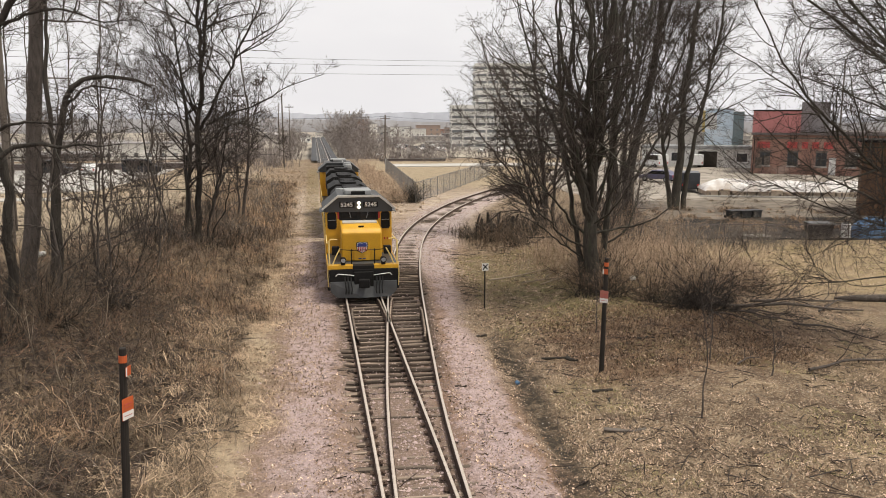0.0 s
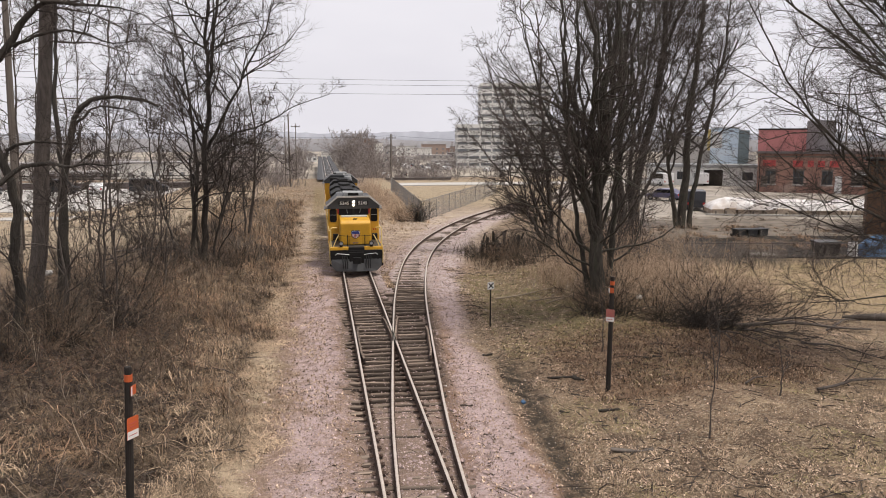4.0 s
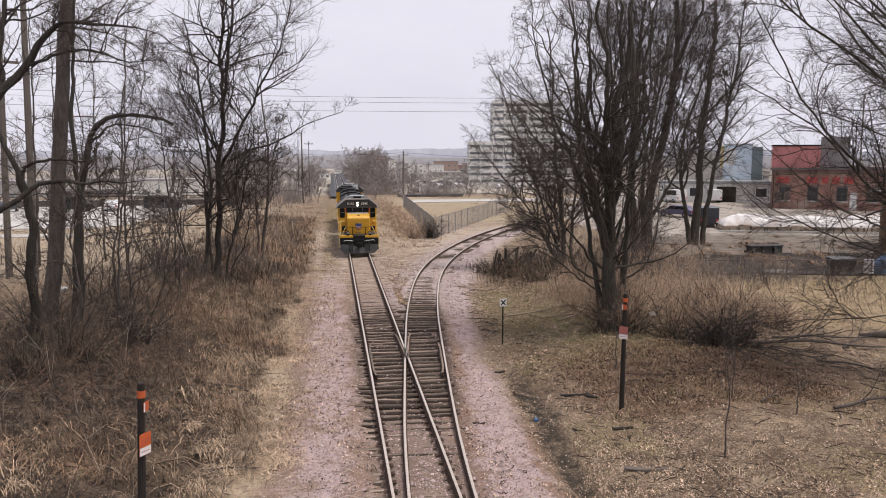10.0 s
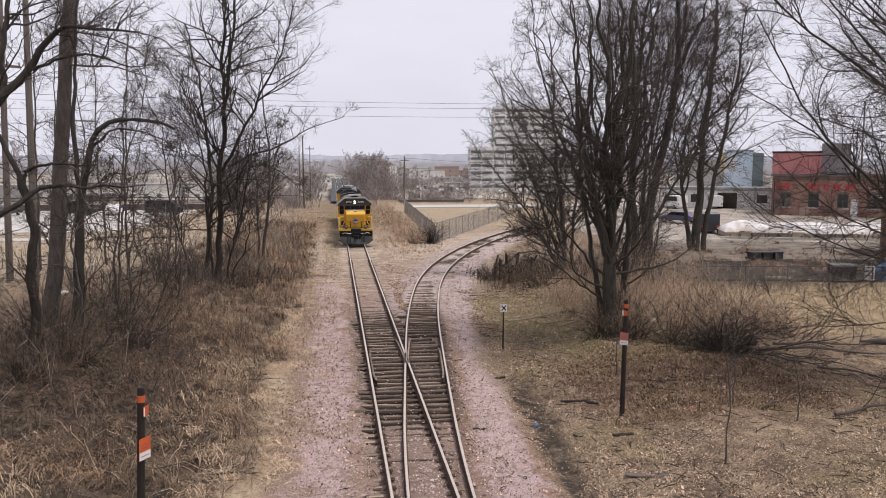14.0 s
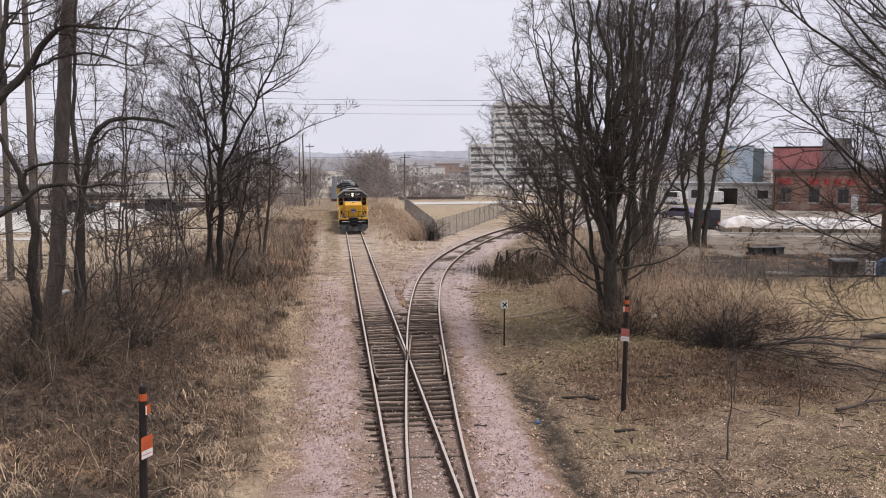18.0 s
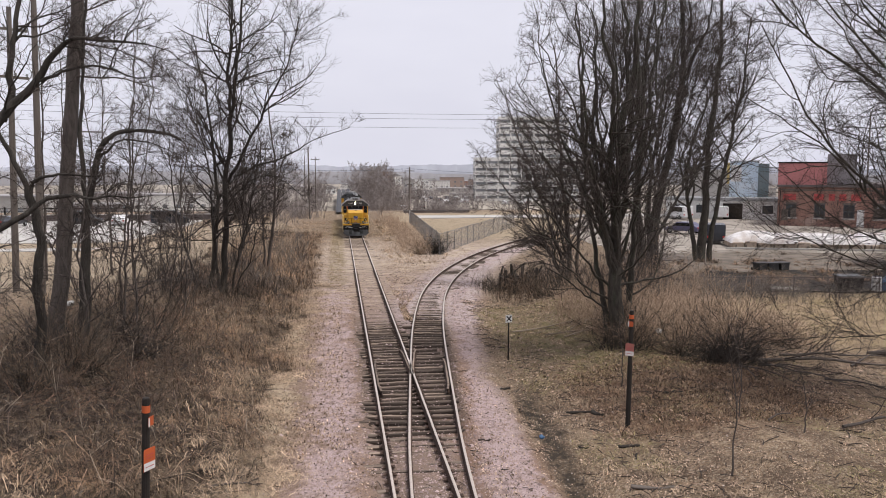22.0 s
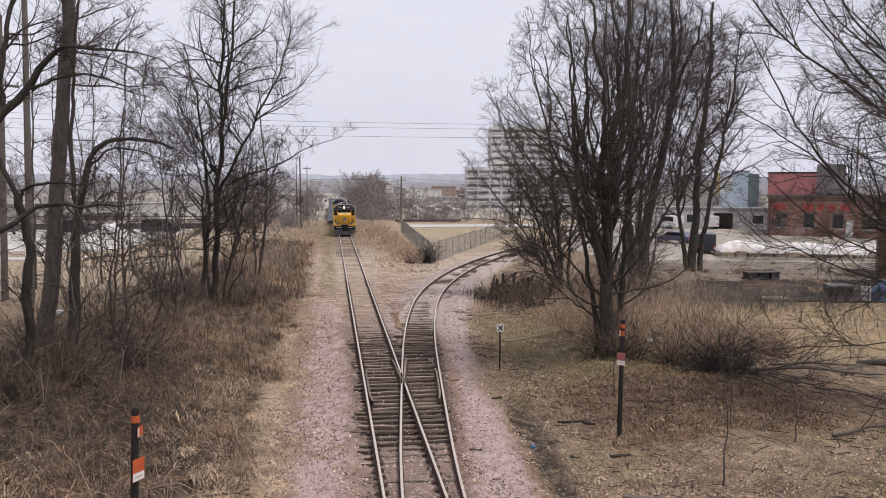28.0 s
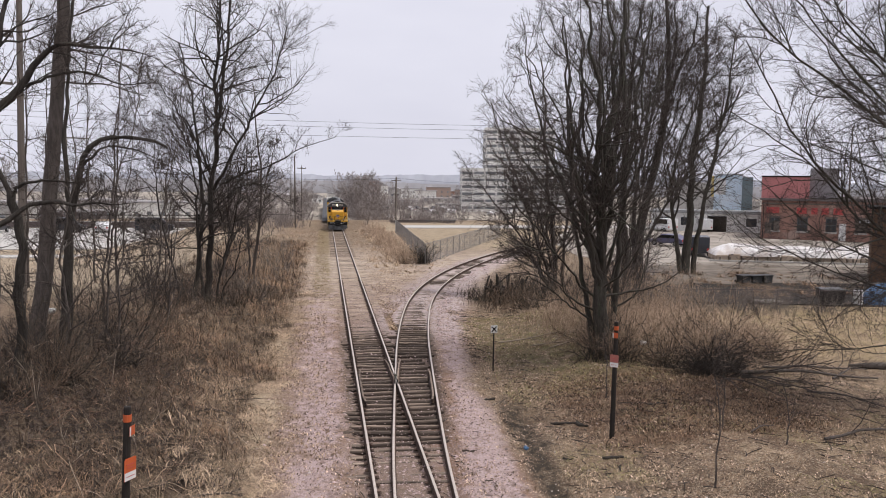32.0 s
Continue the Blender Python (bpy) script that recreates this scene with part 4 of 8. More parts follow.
tree("maple_clump", 21, upright_stems(211, 12, (11.7, 31.05), 2.6, 7.0, 5.4, 15.6, -0.15) + [
    (from_root(11.7, 31.0, (11.6, 31.1, 3.8), (11.8, 31.2, 6.5), (12.0, 31.3, 9.6), (12.3, 31.4, 12.1), (12.5, 31.5, 15.8)), 0.34, 0.07),
    ([(11.6, 31.0, 6.7), (11.1, 30.5, 9.1), (10.6, 30.0, 11.5), (10.0, 29.5, 14.8)], 0.16, 0.04),
    ([(11.8, 31.0, 7.4), (12.1, 31.5, 9.8), (12.2, 32.0, 12.2), (12.1, 32.5, 15.8)], 0.15, 0.04),
    ([(11.9, 31.0, 8.6), (12.6, 31.7, 10.5), (13.1, 32.3, 12.5), (13.3, 33.0, 15.8)], 0.13, 0.04),
    ([(11.6, 31.0, 3.6), (10.6, 30.4, 6.3), (10.0, 29.8, 8.8), (9.6, 29.1, 11.1), (8.9, 28.5, 13.7)], 0.13, 0.02),
    ([(11.5, 31.0, 3.1), (10.5, 30.8, 5.6), (9.5, 30.5, 8.4), (8.8, 30.2, 10.1), (7.8, 30.0, 12.7)], 0.09, 0.02),
    ([(11.5, 31.0, 4.1), (10.5, 31.6, 6.2), (9.7, 32.2, 7.7), (8.6, 32.9, 9.4), (7.8, 33.5, 11.6)], 0.075, 0.015),
    ([(11.6, 31.1, 4.4), (11.3, 31.6, 7.4), (10.9, 32.2, 10.2), (10.8, 32.6, 14.6)], 0.12, 0.03),
    ([(11.7, 31.1, 5.4), (12.3, 31.8, 8.0), (12.9, 32.4, 10.6), (13.9, 33.0, 14.8)], 0.12, 0.03),
    (from_root(12.15, 31.5, (12.5, 31.8, 3.0), (12.9, 32.2, 6.2), (13.3, 32.6, 9.5), (14.4, 33.0, 15.2)), 0.17, 0.04),
    (from_root(11.35, 31.4, (11.1, 31.6, 2.6), (10.9, 31.9, 5.6), (10.4, 32.3, 9.4), (10.2, 32.6, 14.8)), 0.13, 0.03),
    ([(11.4, 31.0, 2.2), (9.9, 30.8, 3.2), (8.6, 30.6, 4.6), (7.2, 30.4, 5.6)], 0.05, 0.012),
    ([(11.4, 31.2, 1.6), (10.2, 31.6, 2.6), (9.0, 32.0, 3.4), (8.2, 32.2, 4.6)], 0.045, 0.01),
    ([(11.5, 31.0, 2.7), (10.2, 30.5, 4.2), (8.8, 30.0, 5.9), (7.5, 29.5, 7.0), (6.5, 29.0, 8.3)], 0.06, 0.012),
    ([(11.7, 31.0, 5.1), (11.2, 31.5, 7.4), (11.3, 32.0, 9.4), (11.0, 32.5, 10.8), (10.6, 33.0, 13.3)], 0.085, 0.02)],
     "tall bare maple forked into many dark stems", limbs=7, boughs=6, twigs=6, limb_len=3.8, spread=50, rise=0.35, bark=M_BARK_MOSS, low=0.12, fine=0.005, jitter=0.17, fuzz=2, bough_spread=50, bend=0.1)
tree("maple_clump", 22, upright_stems(212, 9, (23.2, 54.2), 6.0, 11.0, 5.8, 24.0) + [
    (from_root(23.0, 54.0, (23.1, 54.2, 3.5), (23.8, 54.4, 6.9), (24.7, 54.6, 11.0), (25.2, 54.8, 15.2), (24.9, 55.0, 22.0)), 0.44, 0.1),
    (from_root(22.3, 54.0, (21.8, 53.6, 4.0), (21.2, 53.2, 7.3), (21.3, 52.8, 10.1), (21.4, 52.4, 13.6), (21.8, 52.0, 19.7)), 0.36, 0.07),
    ([(22.8, 54.0, 1.9), (22.8, 54.5, 5.6), (23.5, 55.0, 9.4), (24.4, 55.5, 12.7), (25.0, 56.0, 17.4)], 0.2, 0.04),
    ([(24.6, 54.0, 12.6), (25.2, 53.3, 15.0), (25.6, 52.7, 17.2), (26.0, 52.0, 19.8)], 0.17, 0.04),
    ([(23.2, 54.0, 2.7), (24.7, 54.5, 4.8), (26.0, 55.0, 6.8), (27.7, 55.5, 9.0), (28.9, 56.0, 11.6)], 0.13, 0.03),
    ([(24.8, 54.0, 14.6), (25.4, 54.5, 16.7), (25.7, 55.0, 20.9)], 0.17, 0.04)],
     "tall bare maple with two dark trunks by the yard", limbs=17, boughs=7, twigs=5, limb_len=5.4, spread=40, rise=0.35, bark=M_BARK_DARK, low=0.3, fine=0.009, bough_spread=40)
tree("bare_tree", 23, [
    (from_root(16.0, 51.0, (15.2, 51, 8), (14.4, 51, 16)), 0.17), (from_root(15.8, 51.2, (13.6, 51.4, 6.5), (11.2, 51.6, 13)), 0.12), (from_root(15.6, 51.3, (12.8, 51.8, 4.5), (9.6, 52.2, 8.5)), 0.1),
    (from_root(16.4, 51.4, (17.2, 51.4, 8), (18.2, 51.4, 14)), 0.13), (from_root(15.7, 50.7, (13.4, 50.2, 3.0), (10.8, 49.6, 4.6)), 0.08), (from_root(16.1, 50.8, (14.2, 50.0, 5.5), (12.2, 49.6, 11)), 0.1)],
     "bare spreading tree with low drooping branches", limbs=24, boughs=8, twigs=6, limb_len=4.2, spread=46, rise=0.3, low=0.06, fine=0.0075)
tree("bare_tree", 26, [
    (from_root(31.2, 63.0, (31.6, 63.3, 4.8), (31.9, 63.5, 10.1), (32.6, 63.8, 15.0), (33.0, 64.0, 23.1)), 0.4, 0.1),
    (from_root(30.9, 63.0, (29.6, 62.5, 6.3), (29.7, 62.0, 10.1), (30.8, 61.5, 13.3), (31.7, 61.0, 17.0)), 0.22, 0.04),
    (from_root(32.1, 63.0, (33.0, 63.5, 5.7), (34.3, 64.0, 10.7), (35.3, 64.5, 15.6), (36.2, 65.0, 21.1)), 0.24, 0.05)],
     "tall bare tree with leaning stems in the yard", limbs=36, boughs=8, twigs=6, limb_len=5.6, spread=46, rise=0.3, low=0.25, bark=M_BARK_MOSS, fine=0.01)
# on the right-hand bank, its long limbs reach towards the line
tree("overhanging_tree", 25, [
    (from_root(23.4, 22.4, (22.8, 22.2, 6), (22.0, 22.0, 17)), 0.34, 0.12),
    ([(22.7, 22.2, 6.6), (17.4, 21, 8.9), (14.8, 21, 10.6), (12.9, 21, 11.5), (11.9, 21, 13)], 0.081, 0.020),
    ([(22.9, 22.2, 4.0), (18.5, 22, 5.9), (15.6, 22, 7.9), (14.0, 22, 9.6), (12.6, 22, 12)], 0.074, 0.016),
    ([(22.9, 22.4, 4.6), (17.6, 23, 6.4), (15.5, 23, 8.5), (13.5, 23, 9.5), (12.2, 23, 10.2)], 0.056, 0.012),
    ([(22.6, 22.0, 7.4), (16.5, 20, 9.6), (14.2, 20, 11.6), (12.6, 20, 13)], 0.074, 0.016),
    ([(22.6, 22.2, 9.0), (18.8, 22.4, 10.6), (16.2, 22.6, 12.2), (14.2, 22.8, 14.4)], 0.06, 0.012),
    ([(22.7, 22.2, 8.0), (19.2, 23.4, 9.6), (17.0, 24.0, 11.6), (15.6, 24.4, 13.8)], 0.06, 0.012),
    ([(22.7, 22.2, 6.0), (18.3, 22, 7.7), (15.6, 22, 8.7), (14.0, 22, 9.3)], 0.050, 0.012),
    ([(22.5, 22.2, 8.6), (17.5, 22.6, 12.0), (14.6, 23.0, 15.0)], 0.068, 0.016),
    ([(23.0, 22.2, 3.0), (17.8, 23.2, 4.4), (14.4, 23.8, 5.9), (12.8, 24, 7.2)], 0.043, 0.010),
    ([(22.4, 22.2, 10.0), (18.4, 21.6, 13.8), (16.4, 21, 16.5)], 0.062, 0.016),
    ([(22.9, 22.4, 2.6), (17.7, 22.5, 2.4), (16.0, 22.5, 2.38), (14.2, 22.5, 2.26)], 0.045, 0.008),
    ([(22.9, 22.4, 3.4), (18.2, 22.6, 4.9), (15.4, 22.8, 6.5), (13.4, 23, 8.2)], 0.046, 0.010)],
     "bare tree with long slanting limbs", limbs=16, boughs=7, twigs=6, limb_len=3.6, spread=40, rise=0.2, low=0.14, fine=0.004, bark=M_BARK_MOSS, fuzz=1, bough_spread=40, slim=0.009)
# left-hand bank
tree("tall_bare_tree", 31, [(from_root(-11.7, 33.2, (-11.2, 33.3, 5.1), (-10.8, 33.5, 9.7), (-10.4, 33.7, 14.3), (-10.0, 33.8, 24)), 0.33, 0.2)], "tall bare tree with a straight grey trunk", limbs=16, boughs=8, twigs=6, limb_len=3.6, spread=65, low=0.3, bend=0.05, rise=0.2)
tree("bare_tree", 32, [
    (from_root(-6.7, 45.0, (-6.6, 45.1, 3.5), (-6.4, 45.2, 7.4), (-6.2, 45.3, 10.5), (-5.7, 45.4, 13.7), (-5.2, 45.5, 18.0)), 0.2, 0.05),
    (from_root(-7.5, 45.0, (-7.2, 45.0, 1.9), (-6.7, 44.8, 5.8), (-6.8, 44.5, 9.1), (-7.2, 44.2, 12.6), (-7.8, 44.0, 15.0)), 0.15, 0.03),
    (from_root(-7.0, 45.6, (-7.1, 45.7, 4.0), (-7.6, 45.8, 8.0), (-8.4, 46.0, 12.5)), 0.09, 0.02),
    (from_root(-6.2, 45.4, (-5.9, 45.6, 3.0), (-5.2, 45.8, 6.0), (-4.6, 46.0, 9.5)), 0.075, 0.015),
    (from_root(-7.8, 44.6, (-8.3, 44.4, 3.0), (-8.9, 44.2, 6.5), (-9.3, 44.0, 10.5)), 0.075, 0.015),
    (from_root(-5.8, 44.8, (-5.2, 44.6, 2.2), (-4.4, 44.4, 4.4), (-3.2, 44.2, 6.0)), 0.05, 0.012),
    ([(-6.1, 45.0, 10.2), (-5.9, 45.5, 13.7), (-5.8, 46.0, 18.8)], 0.12, 0.04),
    ([(-6.2, 45.0, 7.0), (-4.9, 44.8, 9.3), (-4.2, 44.6, 10.7), (-2.9, 44.4, 13.1), (-2.3, 44.2, 14.5), (-1.9, 44.0, 16.3)], 0.1, 0.02),
    ([(-5.9, 45.0, 7.3), (-4.6, 45.2, 7.9), (-2.9, 45.5, 8.3), (-1.4, 45.8, 9.3), (0.7, 46.0, 10.2)], 0.06, 0.015),
    ([(-5.8, 45.0, 12.6), (-5.2, 45.5, 13.5), (-4.2, 46.0, 14.0), (-2.6, 46.5, 14.4)], 0.055, 0.012),
    ([(-6.2, 45.0, 5.9), (-5.0, 44.6, 7.2), (-3.9, 44.2, 7.5), (-2.6, 43.9, 6.7), (-1.4, 43.5, 5.7)], 0.045, 0.01),
    ([(-6.4, 45.0, 8.0), (-7.4, 44.7, 10.5), (-8.5, 44.3, 12.0), (-9.5, 44.0, 13.7)], 0.07, 0.015)],
     "tall bare tree forked from the ground with long side limbs", limbs=22, boughs=7, twigs=5, limb_len=4.4, spread=58, rise=0.35, low=0.2, jitter=0.13, fine=0.0055, bark=M_BARK_DARK, bough=0.7, fuzz=1)
tree("bare_tree", 33, [
    (from_root(-5.2, 57.0, (-4.7, 57.1, 4.4), (-4.7, 57.2, 6.9), (-5.0, 57.4, 10.1), (-5.1, 57.5, 14.5)), 0.13, 0.03), ([(-4.6, 57.0, 6.5), (-4.0, 57.5, 8.5), (-3.6, 58.0, 11.4)], 0.06, 0.015),
    (from_root(-7.4, 57.0, (-7.0, 57.0, 1.8), (-6.3, 56.7, 3.1), (-6.0, 56.3, 5.3), (-5.5, 56.0, 8.5)), 0.11, 0.02), (from_root(-5.5, 57.0, (-5.7, 57.3, 5.2), (-5.8, 57.7, 9.3), (-5.9, 58.0, 13.4)), 0.08, 0.015)],
     "slim bare tree at the edge of the bank", limbs=18, boughs=7, twigs=5, limb_len=2.8, spread=52, rise=0.2, low=0.15, fine=0.009)
tree("crooked_tree", 34, [
    (from_root(-11.6, 24.3, (-11.3, 24.2, 4.5), (-10.9, 24.1, 7.6)), 0.22, 0.16), ([(-11.0, 24.1, 7.4), (-9.6, 24.3, 9.3), (-8.7, 24.6, 10.4), (-8.2, 24.7, 11.3), (-7.5, 24.5, 11.7), (-6.6, 24.4, 11.45), (-5.7, 24.5, 11.55), (-4.9, 24.6, 11.2)], 0.2, 0.006),
    ([(-8.7, 24.5, 10.3), (-7.8, 24.3, 10.7), (-7.1, 24.6, 10.7), (-5.9, 24.7, 10.4), (-5.0, 24.5, 10.55), (-4.4, 24.5, 10.3)], 0.05, 0.006), ([(-11.2, 24.2, 5.2), (-9.8, 24.3, 6.3), (-9.2, 24.6, 6.8), (-8.7, 24.7, 7.0), (-7.9, 24.5, 6.75), (-7.2, 24.4, 7.0), (-6.3, 24.5, 6.8), (-5.6, 24.5, 6.9)], 0.12, 0.01),
    ([(-9.7, 24.3, 9.1), (-9.3, 24.5, 11), (-9.0, 24.8, 13.5), (-8.6, 25, 16)], 0.1, 0.03)],
     "crooked dark tree with long bent limbs", limbs=12, boughs=6, twigs=6, limb_len=2.2, spread=55, rise=0.3, low=0.25, bark=M_BARK_DARK, bend=0.07, jitter=0.2, fine=0.005)
tree("crooked_tree", 35, [
    (from_root(-10.2, 27.2, (-10.1, 27.3, 5.6), (-10.3, 27.5, 7.1)), 0.17, 0.13), ([(-10.3, 27.5, 7.0), (-10.8, 27.7, 8.1), (-11.3, 27.5, 9.5), (-11.9, 27.4, 11.5), (-12.1, 27.3, 14)], 0.09, 0.03), ([(-10.3, 27.5, 7.1), (-9.9, 27.4, 7.5), (-9.2, 27.6, 7.6), (-8.0, 27.8, 7.5)], 0.07, 0.015)],
     "crooked forked tree with a burl", limbs=10, boughs=6, twigs=6, limb_len=2.2, spread=55, rise=0.3, low=0.3, bark=M_BARK_DARK, bend=0.05, jitter=0.2, fine=0.005)
tree("crooked_tree", 36, [
    (from_root(-10.3, 32.1, (-10.1, 32.3, 4.5), (-9.9, 32.4, 6.8), (-9.6, 32.5, 8.4), (-8.9, 32.4, 9.25), (-8.1, 32.4, 9.35), (-7.3, 32.4, 9.2), (-6.7, 32.5, 9.3), (-6.3, 32.6, 8.9)), 0.26, 0.05), ([(-9.6, 32.4, 8.1), (-8.6, 32.3, 8.9), (-7.6, 32.6, 8.8), (-6.4, 32.8, 8.3)], 0.06, 0.012), ([(-10.0, 32.4, 6.6), (-10.3, 32.6, 9.5), (-9.9, 32.8, 13), (-9.6, 33, 17)], 0.1, 0.03)],
     "crooked dark tree with a limb bent level", limbs=12, boughs=7, twigs=6, limb_len=2.2, spread=52, rise=0.35, low=0.35, bark=M_BARK_DARK, bend=0.05, jitter=0.2, fine=0.0055)
for i, (x, y, h, q, lean) in enumerate([(-9.0, 33, 12, 0.09, 1.6), (-10.4, 38, 14, 0.1, 1.2), (-11.6, 45, 15, 0.11, 0.5), (-14.6, 52, 15, 0.12, -0.4), (-10.4, 52, 13, 0.09, 0.8), (-9.6, 62, 14, 0.1, 0.5), (-18, 50, 16, 0.15, 0.2), (-8.0, 68, 13, 0.09, 0.4), (-15.5, 36, 15, 0.12, -0.6), (-19.5, 58, 16, 0.14, 0), (-9.2, 76, 12, 0.1, 0.2), (-11.5, 82, 13, 0.1, 0.4), (-8.9, 41.5, 12, 0.08, 2.2), (-12.8, 36, 13, 0.09, 1.8), (-8.0, 30.5, 9, 0.075, 0.9), (-9.3, 28.6, 10, 0.08, 0.5), (-7.3, 36.5, 9, 0.07, 0.7)]):
    tree("young_tree", 40 + i, [(from_root(x, y, (x + lean * 0.3, y + 0.2, h * 0.5), (x + lean, y + 0.4, h + 0.5)), q * 0.62)], "young bare tree among the brush", limbs=16, boughs=6, twigs=5, limb_len=2.9, spread=55, rise=0.25, low=0.12, jitter=0.16, group="young bare trees on the bank")
for i, (x, y, h, lean) in enumerate([(14.2, 38.5, 11, 0.5), (17.4, 43.5, 12, -0.3), (20.0, 46.5, 13, 0.4)]):
    tree("young_tree", 90 + i, [(from_root(x, y, (x + lean * 0.3, y + 0.2, h * 0.5), (x + lean, y + 0.4, h + 0.5)), 0.06), (from_root(x + 0.3, y, (x + 0.8, y + 0.2, h * 0.4), (x + 1.3 + lean, y + 0.3, h * 0.8)), 0.04)], "young bare tree between the maples", limbs=16, boughs=6, twigs=5, limb_len=2.4, spread=45, rise=0.35, low=0.12, jitter=0.15, fine=0.007, group="young bare trees between the maples")
for i, (x, y, h) in enumerate([(9.63, 17.3, 3.1), (11.7, 20.8, 2.6), (12.9, 19.4, 2.0), (9.9, 25.6, 2.4)]):
    tree("sapling", 70 + i, [(from_root(x, y, (x + 0.05, y, h * 0.5), (x - 0.1, y + 0.1, h)), 0.026, 0.007)], "thin bare sapling standing in the leaf litter", limbs=7, boughs=3, twigs=2, limb_len=0.6, spread=40, low=0.35, fine=0.0045, bend=0.012, category="sapling", group="thin saplings")

# ---- the two locomotives, coupled back to back ----
def words(text, size, mat, parent, m, name="number", depth=0.004):
    cu = bpy.data.curves.new("writing", "FONT")
    cu.body, cu.size, cu.align_x, cu.align_y, cu.extrude, cu.offset = text, size, "CENTER", "CENTER", depth, size * 0.018
    tmp = new("writing", cu)
    me = bpy.data.meshes.new_from_object(tmp)
    bpy.data.objects.remove(tmp)
    me.materials.clear()
    return put(name, me, mat, parent, m=m)


FACING = Matrix.Rotation(radians(90), 4, "X")      # lettering that faces -y


def locomotive():
    L = 18.0
    ob = thing("locomotive", pose(0, 0, 0), "yellow and grey diesel locomotive with a low nose, headlight lit", "locomotive", "coupled locomotives")
    # pilot and plow
    part("plow", Geo().prism([(-1.42, 0.42), (-1.15, 0.12), (1.15, 0.12), (1.42, 0.42), (1.42, 0.86), (-1.42, 0.86)], 0.12, 0.2, "y").add(
        [(-1.42, 0.13, 0.42), (-1.15, 0.1, 0.12), (0, -0.06, 0.12), (1.15, 0.1, 0.12), (1.42, 0.13, 0.42), (1.42, 0.13, 0.86), (0, 0.1, 0.86), (-1.42, 0.13, 0.86)],
        [(0, 1, 2, 6, 7), (2, 3, 4, 5, 6)]), M_PLOW, ob, "scuffed dark grey plow")
    part("pilot_plate", Geo().box(-1.46, 1.46, 0.2, 0.34, 0.8, 1.42), M_BLACK, ob, bevel=0.02)
    part("coupler", Geo().box(-0.14, 0.14, -0.42, 0.5, 0.74, 0.98).prism([(-0.24, -0.42), (0.2, -0.5), (0.24, -0.2), (0.1, -0.1), (-0.2, -0.12)], 0.68, 1.05, "z"), M_BLACK, ob, "cast black coupler", 0.02)
    part("coupler_pocket", Geo().box(-0.42, 0.42, 0.08, 0.36, 0.62, 1.32), M_BLACK, ob, bevel=0.03)
    for s in (-1, 1):
        part("uncoupling_lever", Geo().tube([(s * 0.42, 0.1, 1.16), (s * 0.6, 0.04, 1.2), (s * 1.1, 0.04, 1.26), (s * 1.2, 0.06, 1.16)], 0.022, 6), M_WHITE, ob, "pale bent lever")
        for k in (0.55, 0.68, 0.8):
            part("air_hose", Geo().tube([(s * k, 0.14, 1.1), (s * k, 0.0, 0.9), (s * (k - 0.04), -0.04, 0.55), (s * (k - 0.02), 0.0, 0.3)], 0.028, 6), M_RUBBER, ob)
        part("corner_steps", Geo().box(s * 1.05, s * 1.5, 0.34, 0.62, 0.42, 0.46).box(s * 1.05, s * 1.5, 0.4, 0.68, 0.8, 0.84).box(s * 1.05, s * 1.5, 0.46, 0.74, 1.18, 1.22)
             .box(s * 1.47, s * 1.52, 0.34, 0.95, 0.42, 1.5).box(s * 1.0, s * 1.05, 0.34, 0.95, 0.42, 1.5), M_BLACK, ob)
        part("ditch_light", Geo().tube([(s * 0.86, 0.2, 1.86), (s * 0.86, 0.46, 1.86)], 0.13, 14), M_BLACK, ob, bevel=0.01)
        part("ditch_light_bracket", Geo().box(s * 0.86 - 0.09, s * 0.86 + 0.09, 0.3, 0.46, 1.6, 1.76), M_BLACK, ob)
        part("ditch_light_lens", Geo().tube([(s * 0.86, 0.19, 1.86), (s * 0.86, 0.205, 1.86)], 0.1, 14), M_GALV, ob)
    for xa, xb in ((-1.5, -0.45), (0.45, 1.5)):
        part("anticlimber", Geo().box(xa, xb, 0.24, 0.62, 1.44, 1.62), M_YELLOW, ob, bevel=0.015)
    part("end_sill", Geo().box(-0.46, 0.46, 0.22, 0.6, 1.34, 1.6), M_BLACK, ob, bevel=0.02)
    # frame
    part("underframe", Geo().box(-1.5, 1.5, 0.62, L - 0.62, 1.46, 1.6), M_GREY, ob, bevel=0.01)
    part("side_sill", Geo().box(-1.54, -1.5, 0.62, L - 0.62, 1.3, 1.62).box(1.5, 1.54, 0.62, L - 0.62, 1.3, 1.62), M_YELLOW, ob)
    part("fuel_tank", Geo().prism([(-1.4, 1.2), (-1.4, 0.75), (-1.1, 0.45), (1.1, 0.45), (1.4, 0.75), (1.4, 1.2)], 6.6, 11.2, "y"), M_BLACK, ob, bevel=0.04)
    for y in (4.2, 13.8):
        tr = part("truck_frame", Geo().box(-1.2, -1.02, y - 1.9, y + 1.9, 0.45, 0.85).box(1.02, 1.2, y - 1.9, y + 1.9, 0.45, 0.85).box(-1.1, 1.1, y - 0.3, y + 0.3, 0.5, 1.3), M_BLACK, ob, bevel=0.03)
        for dy in (-1.35, 1.35):
            g = Geo().tube([(-1.05, 0, 0), (1.05, 0, 0)], 0.08, 10)
            for s in (-1, 1):
                g.tube([(s * 0.69, 0, 0), (s * 0.83, 0, 0)], 0.5, 24).tube([(s * 0.66, 0, 0), (s * 0.69, 0, 0)], 0.54, 24)
            put("wheelset", g.mesh("wheelset"), M_RAIL_SIDE, ob, m=pose(0, y + dy, 0.5))
